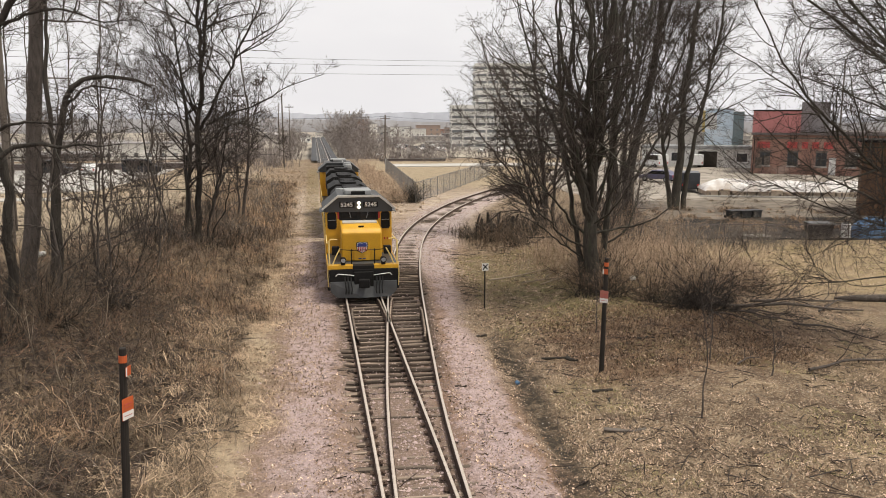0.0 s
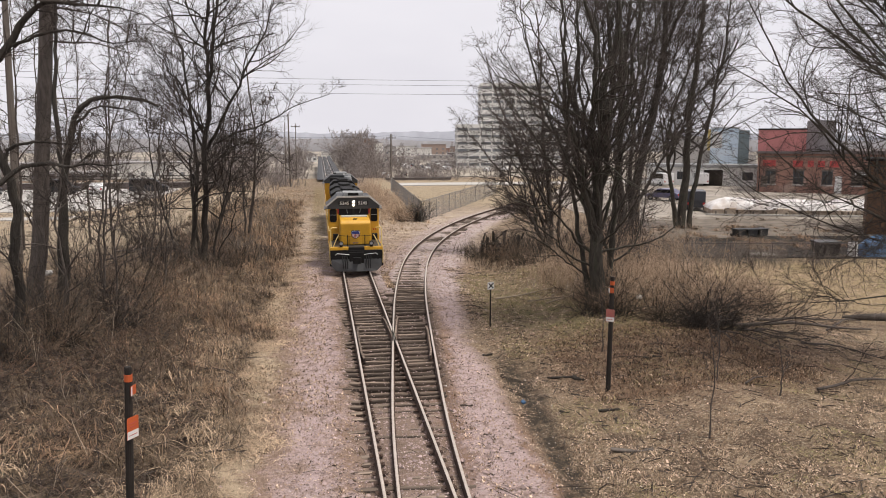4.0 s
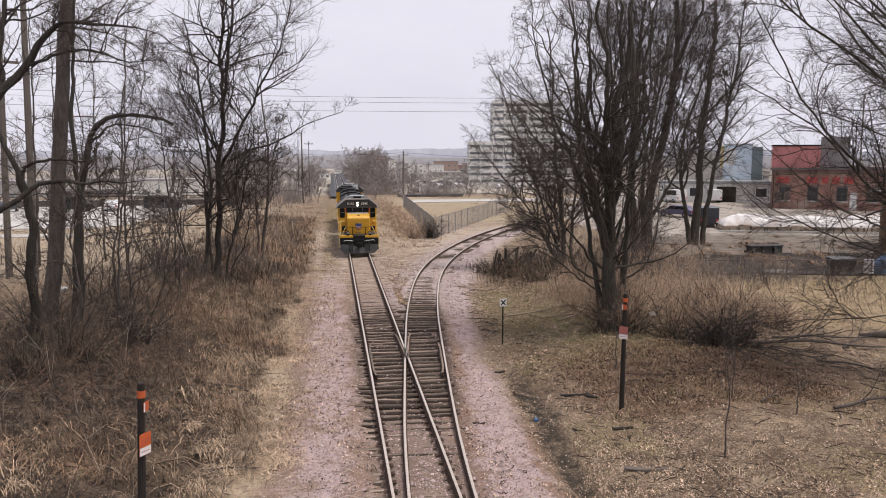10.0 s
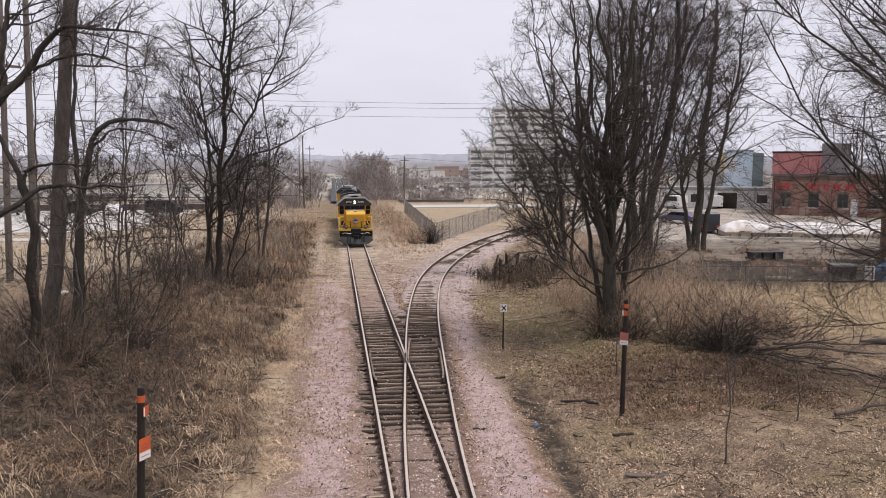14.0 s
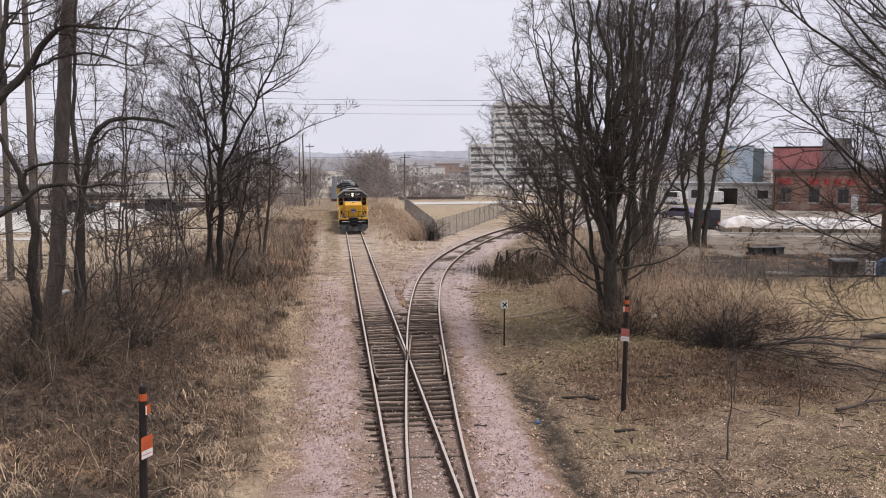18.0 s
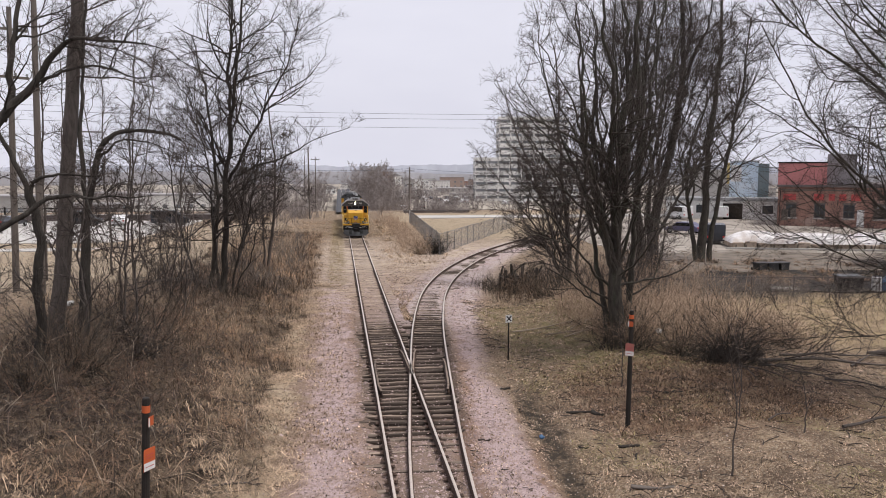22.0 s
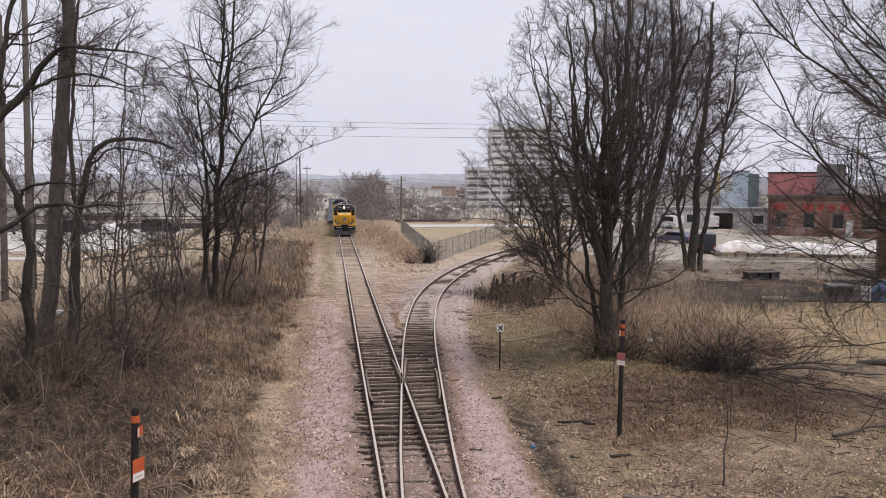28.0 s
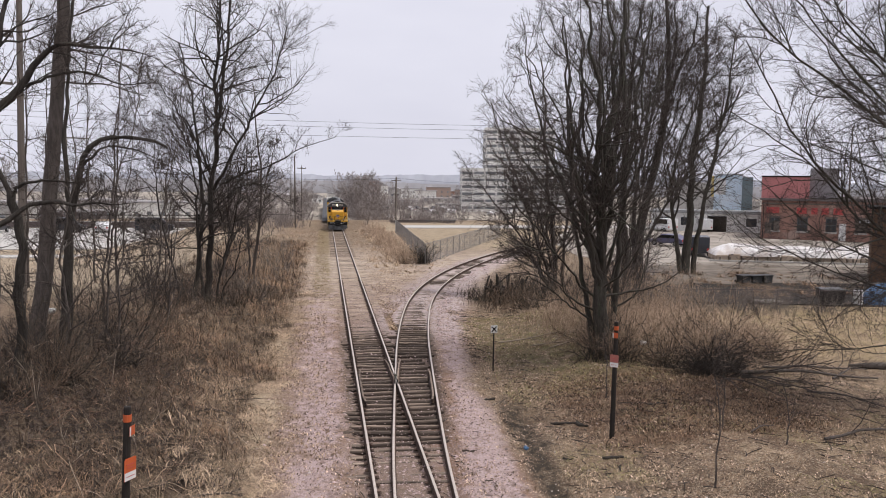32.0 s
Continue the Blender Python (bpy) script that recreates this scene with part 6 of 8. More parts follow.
# ---- yard on the right ----
def red_building():
    x1, y1, h = 46, 24, 9.0
    ob = thing("brick_building", pose(63.2, 104, -0.2, 0, 0, -35), "two-storey weathered brick building with a faded red upper band", "building")
    part("wall", Geo().box(0, x1, 0, y1, 0, 5.9), M_BRICK, ob, "weathered red brick wall")
    part("upper_band", Geo().box(-0.1, 6.2, -0.1, y1, 5.9, h), M_CLADDING, ob, "faded red metal cladding", 0.03)
    part("upper_storey", Geo().box(6.2, 9.9, 1.5, 14, 5.9, h + 1.3), M_UPPER, ob, "grey upper storey")
    part("cornice", Geo().box(-0.2, x1 + 0.2, -0.45, y1, 5.6, 5.95), M_SLATE, ob, "weathered grey projecting cornice", 0.04)
    part("roof", Geo().box(-0.2, 6.3, -0.2, y1 + 0.2, h, h + 0.2), M_ASPHALT, ob)
    for x, w in ((0.7, 1.7), (4.7, 1.3), (6.6, 2.2), (9.4, 1.2)):
        part("red_panel", Geo().box(x, x + w, -0.07, 0.02, 3.75, 4.65), M_SIGN_RED, ob, "faded red sign panel")
    for i, x in enumerate(np.arange(1.2, 43, 3.7)):
        win = part("window", Geo().box(x, x + 1.2, -0.03, 0.02, 1.3, 3.1), M_PANE, ob)
        part("window_frame", Geo().box(x - 0.1, x, -0.07, 0.02, 1.2, 3.2).box(x + 1.2, x + 1.3, -0.07, 0.02, 1.2, 3.2).box(x - 0.1, x + 1.3, -0.07, 0.02, 3.1, 3.2).box(x + 0.56, x + 0.64, -0.06, 0.02, 1.3, 3.1).box(x, x + 1.2, -0.055, 0.02, 2.2, 2.27), M_PLOW, win)
        part("window_sill", Geo().box(x - 0.2, x + 1.4, -0.2, 0.02, 1.08, 1.28), M_PALE, win, "pale stone sill")
        part("lintel", Geo().box(x - 0.2, x + 1.4, -0.1, 0.02, 3.2, 3.42), M_POLE, win)
    for x in np.arange(0.0, 46, 3.7):
        part("pilaster", Geo().box(x, x + 0.5, -0.16, 0.0, 0, 5.4), M_BRICK, ob)
    part("door", Geo().box(10.2, 11.4, -0.09, 0.02, 0.1, 2.5), M_WHITE, ob, "pale entrance door")
    part("flat_roof", Geo().box(9.9, x1 + 0.2, -0.2, y1, 5.95, 6.1), M_SLATE, ob)
    for x, w, z in ((0.55, 0.9, 0.8), (1.75, 0.7, 1.0), (12.2, 1.6, 1.6), (17.0, 2.2, 1.2)):
        part("notice_panel", Geo().box(x, x + w, -0.2, -0.17, z, z + 1.6), M_POLE, ob, "weathered grey panel")
    part("brick_course", Geo().box(-0.02, x1, -0.22, 0.0, 5.1, 5.28), M_POLE, ob, "weathered pale string course")
    part("awning", Geo().prism([(-1.3, 2.75), (0.0, 3.1), (0.0, 3.2), (-1.3, 2.85)], 12.6, 15.6, "x"), M_GALV, ob)
    part("drainpipe", Geo().tube([(0.3, -0.12, 0), (0.3, -0.12, 5.4)], 0.07, 8), M_BLACK, ob)
    return ob


red_building()
ob = thing("mural_building", pose(70.6, 132, -0.2, 0, 0, -30), "flat-roofed building with a pale blue painted wall", "building")
part("wall", Geo().box(0, 4.8, 0, 9, 0, 9.6), M_BLUEWALL, ob, "pale blue painted wall")
part("end_wall", Geo().box(4.8, 6.6, -0.3, 9, 0, 9.2), M_TEAL, ob, "dull teal end wall")
part("yellow_strip", Geo().box(-0.5, 0.0, 0.05, 1.0, 5.6, 9.4), M_OCHRE, ob, "ochre painted strip")
part("roof", Geo().box(-0.1, 4.9, -0.1, 9.1, 9.6, 9.75), M_GALV, ob)
part("side_wall", Geo().box(-7, -0.02, 2, 9, 0, 8.2), M_PALE, ob)
part("wall_stripe", Geo().box(0.2, 2.0, -0.03, 0.02, 6.0, 9.0), M_WHITE, ob, "pale painted stripe")

ob = thing("low_white_building", pose(57.5, 122, -0.2, 0, 0, -28), "long low white building with a dark roof edge", "building")
part("wall", Geo().box(-3, 16, 0, 6, 0, 3.0), M_WHITE, ob, "white painted wall")
part("roof", Geo().box(-3.3, 16.3, -0.4, 6.3, 3.0, 3.5), M_GALV, ob)
part("garage_door", Geo().box(6.0, 9.0, -0.05, 0.02, 0, 2.6), M_ASPHALT, ob, "dark garage door")
for x in (-1.5, 1.8, 12):
    part("window", Geo().box(x, x + 1.6, -0.05, 0.02, 1.0, 2.3), M_PANE, ob)


def plank_shed():
    ob = thing("plank_shed", pose(44.3, 56.6, -0.2, 0, 0, -36), "tall brown shed of upright planks", "shed")
    part("frame", Geo().box(0.03, 9, 0.03, 6, 0, 5.9), M_WOOD, ob)
    board = Geo().box(-0.13, 0.13, -0.03, 0.0, 0, 6.0).mesh("plank", 0.008, 1)
    board.materials.append(M_WOOD)
    for k in range(32):
        put("plank", board, None, ob, m=pose(0.14 + k * 0.275, 0.03, 0))
    for k in range(20):
        put("plank", board, None, ob, m=pose(0.03, 0.16 + k * 0.275, 0, 0, 0, -90))
    part("roof", Geo().box(-0.3, 9.3, -0.4, 6.3, 6.0, 6.2), M_ASPHALT, ob)
    return ob


plank_shed()


def yard_clutter():
    ob = thing("storage_drum", pose(34.7, 45.3, -0.1), "white plastic drum in the yard", "drum")
    part("body", Geo().tube([(0, 0, 0), (0, 0, 0.03), (0, 0, 0.9), (0, 0, 0.95)], [0.28, 0.3, 0.3, 0.26], 20), M_WHITE, ob)
    part("hoop", Geo().tube([(0, 0, 0.3), (0, 0, 0.34)], 0.315, 20).tube([(0, 0, 0.62), (0, 0, 0.66)], 0.315, 20), M_GALV, ob)
    part("lid", Geo().tube([(0, 0, 0.95), (0, 0, 0.99)], 0.29, 20), M_BIN, ob)
    r = rng_of(77)
    n = 18
    u, v = np.meshgrid(np.linspace(0, 1, n), np.linspace(0, 1, n))
    prof = (np.clip(1 - np.abs(2 * u - 1) ** 3, 0, 1) * np.clip(1 - np.abs(2 * v - 1) ** 3, 0, 1)) ** 0.6
    i = np.arange(n * n).reshape(n, n)
    P = np.stack([u * 2.6, v * 1.8, 1.15 * prof * (1 + 0.15 * np.sin(u * 9 + v * 4)) + r.normal(0, 0.02, u.shape)], -1)
    tagged(put("tarpaulin", smooth(quick_mesh("tarpaulin", P.reshape(-1, 3), np.stack([i[:-1, :-1], i[:-1, 1:], i[1:, 1:], i[1:, :-1]], -1).reshape(-1, 4))), M_TARP_BLUE, m=pose(35.4, 44.8, -0.11)), "heap under a blue tarpaulin in the yard", "heap")
    ob = thing("skip", pose(33.2, 46.0, -0.1, 0, 0, -12), "dark grey steel skip in the yard", "skip")
    part("body", Geo().prism([(-0.6, 0.1), (0.6, 0.1), (0.75, 0.9), (-0.75, 0.9)], -0.6, 0.6, "y"), M_BLACK, ob, bevel=0.02)
    part("rim", Geo().box(-0.8, 0.8, -0.66, 0.66, 0.9, 0.97), M_PLOW, ob, bevel=0.02)
    for s in (-1, 1):
        part("skid", Geo().box(s * 0.4 - 0.08, s * 0.4 + 0.08, -0.6, 0.6, 0, 0.1), M_BLACK, ob)
    tagged(part("discarded_board", Geo().box(0, 1.7, 0, 0.8, 0, 0.12), M_PALE, m=pose(28.6, 46.4, -0.1, 0, 3, 12), bevel=0.02), "pale discarded board lying on the asphalt", "board")


yard_clutter()


def covered_pile():
    """A long low stack under white sheeting, lumpy, with a kerb of boards."""
    r = rng_of(70)
    nx, ny = 150, 30
    u, v = np.meshgrid(np.linspace(0, 1, nx), np.linspace(0, 1, ny))
    w = 4.6
    prof = np.clip(1 - np.abs(2 * v - 1) ** 4, 0, 1) * np.clip(1 - np.abs(2 * u - 1) ** 8, 0, 1)
    lump = 0.82 + 0.13 * np.sin(u * 7 + 2 * v) + 0.09 * np.abs(np.sin(u * 31 + 2 * np.sin(v * 6))) + 0.07 * np.sin(u * 19 - 3 * v + 1) + 0.05 * np.sin(u * 43 + v * 11) + r.normal(0, 0.03, u.shape)
    P = np.stack([u * 19, (v - 0.5) * w + 0.2 * np.sin(u * 20), 0.55 + 1.0 * prof ** 0.6 * lump + 0.05 * np.sin(u * 90 + 5 * np.sin(v * 9)) * prof], -1)
    i = np.arange(nx * ny).reshape(ny, nx)
    ob = thing("covered_stack", pose(40.0, 75.0, -0.12, 0, 0, -17), "long low stack under white plastic sheeting in the yard", "stack")
    put("sheeting", smooth(quick_mesh("sheeting", P.reshape(-1, 3), np.stack([i[:-1, :-1], i[:-1, 1:], i[1:, 1:], i[1:, :-1]], -1).reshape(-1, 4))), M_TARP, ob, "wrinkled white plastic sheeting")
    for k in range(15):
        q = 0.15 + k * 1.26
        part("bale", Geo().box(q, q + 1.16, -2.28 + 0.1 * math.sin(k * 2.3), 2.2, 0, 0.62 + 0.1 * math.sin(k * 1.7)), M_BALE, ob, "grimy tan wrapped bale", 0.08)
    part("edge_board", Geo().box(-0.6, 19.6, -2.9, -2.7, 0, 0.16), M_PALE, ob, bevel=0.02)
    for k in range(16):
        part("stake", Geo().box(0.4 + k * 1.17 + 0.2 * math.sin(k * 5), 0.52 + k * 1.17 + 0.2 * math.sin(k * 5), -2.66, -2.56, 0, 0.42 + 0.12 * math.sin(k * 3)), M_POLE, ob)
    for x, w in ((1.6, 0.2), (5.2, 0.3), (6.1, 0.22), (9.7, 0.25), (12.9, 0.2), (14.0, 0.3), (17.2, 0.25)):
        part("weight", Geo().box(x, x + w, -2.42 + 0.1 * w, -2.2, 0.62, 0.62 + w * 0.6), M_SLATE, ob, bevel=0.03)
    return ob


covered_pile()


def waste_bin(x, y, turn, label):
    ob = thing("waste_bin", pose(x, y, -0.1, 0, 0, turn), label, "bin", "black bins in the yard")
    part("body", Geo().prism([(-0.38, 0.05), (0.38, 0.05), (0.42, 0.58), (-0.42, 0.58)], -0.4, 0.4, "y"), M_BIN, ob, bevel=0.04)
    part("lid", Geo().box(-0.48, 0.48, -0.44, 0.44, 0.58, 0.65), M_BIN, ob, bevel=0.03)
    part("handle", Geo().tube([(-0.4, 0.43, 0.55), (0.4, 0.43, 0.55)], 0.025, 6), M_BLACK, ob)
    for s in (-1, 1):
        part("wheel", Geo().tube([(s * 0.4, 0.36, 0.12), (s * 0.5, 0.36, 0.12)], 0.12, 12), M_RUBBER, ob)
    return ob


for x_, y_, turn_ in ((32.75, 55.9, 8), (33.6, 55.75, -4), (34.55, 55.9, 14)):
    waste_bin(x_, y_, turn_, "low black plastic tub in the gravel yard")


def vehicle(x, y, turn, paint, van, label, category):
    ob = thing("parked_" + category, pose(x, y, -0.12, 0, 0, turn), label, category, "parked vehicles")
    L, W, H = (5.2, 1.95, 2.1) if van else (4.6, 1.8, 1.45)
    if van:
        body = [(-L / 2, 0.35), (L / 2, 0.35), (L / 2, 0.95), (L / 2 - 0.9, 1.2), (L / 2 - 1.7, H), (-L / 2 + 0.05, H), (-L / 2, 1.2)]
        cabin = [(L / 2 - 1.02, 1.22), (L / 2 - 1.72, H - 0.12), (-L / 2 + 0.3, H - 0.12), (-L / 2 + 0.25, 1.22)]
    else:
        body = [(-L / 2, 0.35), (L / 2, 0.35), (L / 2, 0.72), (L / 2 - 1.1, 0.92), (L / 2 - 1.8, H), (-L / 2 + 1.1, H), (-L / 2 + 0.35, 0.98), (-L / 2, 0.85)]
        cabin = [(L / 2 - 1.25, 0.95), (L / 2 - 1.85, H - 0.1), (-L / 2 + 1.15, H - 0.1), (-L / 2 + 0.6, 0.98)]
    part("body", Geo().prism(body, -W / 2, W / 2, "y"), paint, ob, bevel=0.08)
    for sy in (-1, 1):
        part("side_window", Geo().prism(cabin, sy * W / 2 - 0.01, sy * W / 2 + 0.01, "y"), M_GLASS, ob)
    part("windshield", Geo().prism([(L / 2 - (0.95 if van else 1.18), 1.2 if van else 0.95), (L / 2 - (1.66 if van else 1.78), H - 0.1), (L / 2 - (1.7 if van else 1.82), H - 0.1), (L / 2 - (0.99 if van else 1.22), 1.2 if van else 0.95)], -W / 2 + 0.15, W / 2 - 0.15, "y"), M_GLASS, ob)
    for sx in (-1, 1):
        for sy in (-1, 1):
            wh = part("wheel", Geo().tube([(sx * L * 0.31, sy * (W / 2 - 0.2), 0.33), (sx * L * 0.31, sy * (W / 2 + 0.02), 0.33)], 0.33, 18), M_RUBBER, ob)
            part("rim", Geo().tube([(sx * L * 0.31, sy * (W / 2 + 0.02), 0.33), (sx * L * 0.31, sy * (W / 2 + 0.03), 0.33)], 0.2, 14), M_GALV, wh)
    for sy in (-1, 1):
        part("headlight", Geo().box(L / 2 - 0.03, L / 2 + 0.015, sy * W * 0.36 - 0.16, sy * W * 0.36 + 0.16, 0.6, 0.75), M_WHITE, ob)
        part("tail_light", Geo().box(-L / 2 - 0.015, -L / 2 + 0.03, sy * W * 0.4 - 0.1, sy * W * 0.4 + 0.1, 0.65, 0.9), M_RED, ob)
    return ob


vehicle(43.0, 91.5, 128, M_CAR_BLUE, False, "violet-blue saloon car parked in the yard", "car")
vehicle(62.4, 119.5, 72, M_CAR_WHITE, True, "white van parked by the low building", "van")
vehicle(41.0, 79.5, 66, M_CAR_DARK, True, "dark van parked beside the covered stack", "van")
vehicle(55.5, 120, 100, M_CAR_WHITE, True, "white van parked in the yard", "van")
r_lot = rng_of(78)
for k, x in enumerate((-24, -31, -36, -45, -52, -61)):
    dark = k % 3 != 1
    vehicle(x, 112 + 6 * float(r_lot.random()), float(r_lot.uniform(-8, 8)) + 90 * (k % 2), M_CAR_DARK if dark else M_CAR_WHITE, k % 2 == 0, ("dark" if dark else "white") + (" van" if k % 2 == 0 else " saloon car") + " parked in the pale car park", "van" if k % 2 == 0 else "car")
ob = thing("retaining_wall", pose(-70, 127, -0.2), "long dark retaining wall behind the car park", "wall", kind="structure")
part("wall", Geo().box(-50, 57, 0, 0.5, 0, 0.9), M_SLATE, ob)
part("coping", Geo().box(-50, 57, -0.1, 0.6, 0.9, 1.0), M_PALE, ob)
for k in range(24):
    part("fence_post", Geo().box(-49 + k * 4.5, -48.8 + k * 4.5, 0.2, 0.35, 1.0, 2.2), M_BLACK, ob)
part("fence_rail", Geo().box(-50, 57, 0.24, 0.3, 1.9, 2.0).box(-50, 57, 0.24, 0.3, 1.45, 1.53), M_BLACK, ob)

# ---- litter ----
def bag(x, y, z, s, seed, label, mat=None):
    r = rng_of(seed)
    bm = bmesh.new()
    bmesh.ops.create_icosphere(bm, subdivisions=2, radius=s)
    for v in bm.verts:
        v.co = v.co * r.uniform(0.7, 1.25)
        v.co.z *= 0.75
    me = bpy.data.meshes.new("plastic_bag")
    bm.to_mesh(me)
    bm.free()
    tagged(put("plastic_bag", smooth(me), mat or M_WHITE, m=pose(x, y, z)), label, "bag", "litter")


bag(13.35, 30.4, float(hill_of(13.35, 30.4)) + 0.62, 0.14, 79, "crumpled white plastic bag caught in the brush")
bag(6.0, 21.9, float(hill_of(6.0, 21.9)) + 0.04, 0.09, 83, "scrap of blue plastic in the ditch", M_TARP_BLUE)
bag(-13.2, 39.5, float(hill_of(-13.2, 39.5)) + 0.1, 0.22, 80, "crumpled white plastic bag among the weeds")


def log_heap(x, y, seed):
    r = rng_of(seed)
    ob = thing("log_heap", pose(x, y, float(hill_of(x, y))), "heap of dark rotten logs and roots", "logs")
    for k in range(22):
        a, ln, q = r.uniform(-1.6, 1.6), r.uniform(0.7, 1.8), r.uniform(0.04, 0.12)
        c = Vector((r.normal(0, 0.7), r.normal(0, 0.5), 0.1 + 0.035 * k))
        d = Vector((math.cos(a), math.sin(a), r.normal(0, 0.4))) * ln / 2
        part("log", Geo().tube([c - d, c + Vector((0, 0, r.normal(0, 0.05))), c + d], [q, q * 0.95, q * 0.6], 9), M_BARK if k % 3 else M_BARK_DARK, ob)
    part("stump", Geo().tube([(0.8, 0, -0.1), (0.8, 0, 0.3), (0.85, 0.05, 0.9)], [0.3, 0.2, 0.17], 12), M_BARK_DARK, ob)
    for k in range(15):
        x0, ln, q = r.uniform(-1.3, 1.6), r.uniform(0.8, 1.7), r.uniform(0.04, 0.1)
        y0, dx = r.uniform(-0.6, 0.4), r.normal(0.1, 0.25)
        part("broken_stem", Geo().tube([(x0, y0, -0.1), (x0 + dx * 0.4, y0, ln * 0.5), (x0 + dx, y0 + 0.05, ln)], [q * 1.3, q, q * 0.8], 8), M_BARK_DARK if k % 4 else M_BARK, ob)
    part("leaning_pole", Geo().tube([(-1.6, -0.3, 0.0), (-0.5, -0.3, 0.8), (0.7, -0.2, 1.75)], [0.035, 0.045, 0.05], 7), M_BARK_DARK, ob)
    P = np.stack([np.stack([r.uniform(-2.2, 1.4, 90), r.uniform(-1.0, 0.3, 90), np.zeros(90)], -1)] * 4, 1)
    for q in range(1, 4):
        P[:, q] = P[:, q - 1] + np.stack([r.normal(-0.08, 0.25, 90), r.normal(-0.05, 0.2, 90), r.uniform(0.05, 0.4, 90)], -1)
    tagged(put("root_spray", quick_mesh("root_spray", *spikes(P, np.full((90, 4), 0.014) * np.linspace(1, 0.4, 4))), M_BARK_DARK, ob), kind="stuff")
    return ob


log_heap(11.5, 49.6, 81)

# ---- brush, weeds and litter ----
def brush(name, seed, n, place, height, label, mat, twigs=4, r0=0.008, lean=0.25, kind="stuff", category="undergrowth", k=5):
    r = rng_of(seed)
    x, y = place(r, n)
    z = hill_of(x, y) - 0.05
    h = height * r.lognormal(0, 0.35, n)
    d = np.stack([r.normal(0, lean, n), r.normal(0, lean, n), np.ones(n)], -1)
    pts = [np.stack([x, y, z], -1)]
    for q in range(1, k):
        d = d + r.normal(0, 0.16, d.shape)
        d /= np.linalg.norm(d, axis=1, keepdims=True)
        pts.append(pts[-1] + d * (h / (k - 1))[:, None])
    P = np.stack(pts, 1)
    R = np.linspace(1, 0.4, k)[None] * (r0 * r.uniform(0.6, 1.5, n))[:, None]
    pieces = [spikes(P, R)]
    if twigs:
        TP, TR, _ = grow(r, P, R, twigs, 0.2, 1.0, h * 0.42, 46, 2, 0.15, 0.2, 0.8)
        pieces.append(spikes(TP, np.maximum(TR, 0.006)))
    return tagged(put(name, quick_mesh(name, *joined(pieces)), mat), label, category, kind=kind)


def blades(name, seed, n, place, height, width, label, mat, flop=0.7):
    """Grass: bent strips of two pieces, each with its own lean."""
    r = rng_of(seed)
    x, y = place(r, n)
    h = height * r.lognormal(0, 0.35, n)
    a = r.uniform(0, 6.283, n)
    base = np.stack([x, y, hill_of(x, y) - 0.02], -1)
    side = np.stack([np.cos(a), np.sin(a), 0 * a], -1) * (width * r.uniform(0.6, 1.4, n))[:, None]
    b = r.uniform(0, 6.283, n)
    out = np.stack([np.cos(b), np.sin(b), 0 * b], -1) * (h * flop * r.uniform(0.1, 1.2, n))[:, None]
    up = np.stack([0 * h, 0 * h, h], -1)
    mid = base + out * 0.35 + up * 0.6
    tip = base + out * 1.1 + up * r.uniform(0.45, 1.0, n)[:, None]
    V = np.stack([base - side, base + side, mid + side * 0.8, mid - side * 0.8, tip], 1)
    f = np.array([(0, 1, 2), (0, 2, 3), (3, 2, 4)])
    F = (f[None] + 5 * np.arange(n)[:, None, None]).reshape(-1, 3)
    return tagged(put(name, quick_mesh(name, V.reshape(-1, 3), F), mat), label, "grass", kind="stuff")


def leaves(name, seed, n, place, size, label, mat):
    r = rng_of(seed)
    x, y = place(r, n)
    s = size * r.lognormal(0, 0.3, n)
    a, t = r.uniform(0, 6.283, n), r.normal(0, 0.5, (n, 2))
    u = np.stack([np.cos(a), np.sin(a), t[:, 0]], -1) * s[:, None]
    w = np.stack([-np.sin(a), np.cos(a), t[:, 1]], -1) * (s * 0.6)[:, None]
    c = np.stack([x, y, hill_of(x, y) + 0.012 + np.abs(t).sum(1) * s * 0.5], -1)
    V = np.stack([c - u, c + w, c + u, c - w], 1)
    return tagged(put(name, quick_mesh(name, V.reshape(-1, 3), np.arange(4 * n).reshape(n, 4)), mat), label, "leaves", kind="stuff")


def patchy(x, y, cut, seed):
    """True where a slow wandering pattern lets things grow."""
    return np.sin(x * 0.9 + 1.7 * np.sin(y * 0.33 + seed)) + np.sin(y * 0.6 + 1.3 * np.sin(x * 0.55 + 2 * seed)) + 0.6 * np.sin(x * 2.3 + y * 1.7 + seed) > cut


def clumped(r, n, x, y, k, spread):
    """Draws n of the places x, y together into tufts."""
    c = r.integers(0, len(x), n)
    return x[c] + r.normal(0, spread, n), y[c] + r.normal(0, spread, n)


def left_bank(r, n):
    y = 9 + 60 * r.random(n) ** 1.5
    x = -2.2 - np.abs(r.normal(0, 5.0, n)) - 0.02 * y
    return x, y


def right_bank(r, n):
    y = 12 + 34 * r.random(2 * n) ** 1.4
    x = 4.0 + 0.075 * y + 15 * r.random(2 * n) ** 1.3
    keep = patchy(x, y, -0.35, 3) | (r.random(2 * n) < 0.3)
    keep &= (np.abs(x - 6.45 - 0.09 * (y - 24.5)) > 0.42) | (y > 28) | (r.random(2 * n) < 0.2)
    keep &= ~((x > 7.5) & (x < 12.5) & (y > 27) & (y < 41)) | (r.random(2 * n) < 0.25)
    return np.resize(x[keep], n), np.resize(y[keep], n)


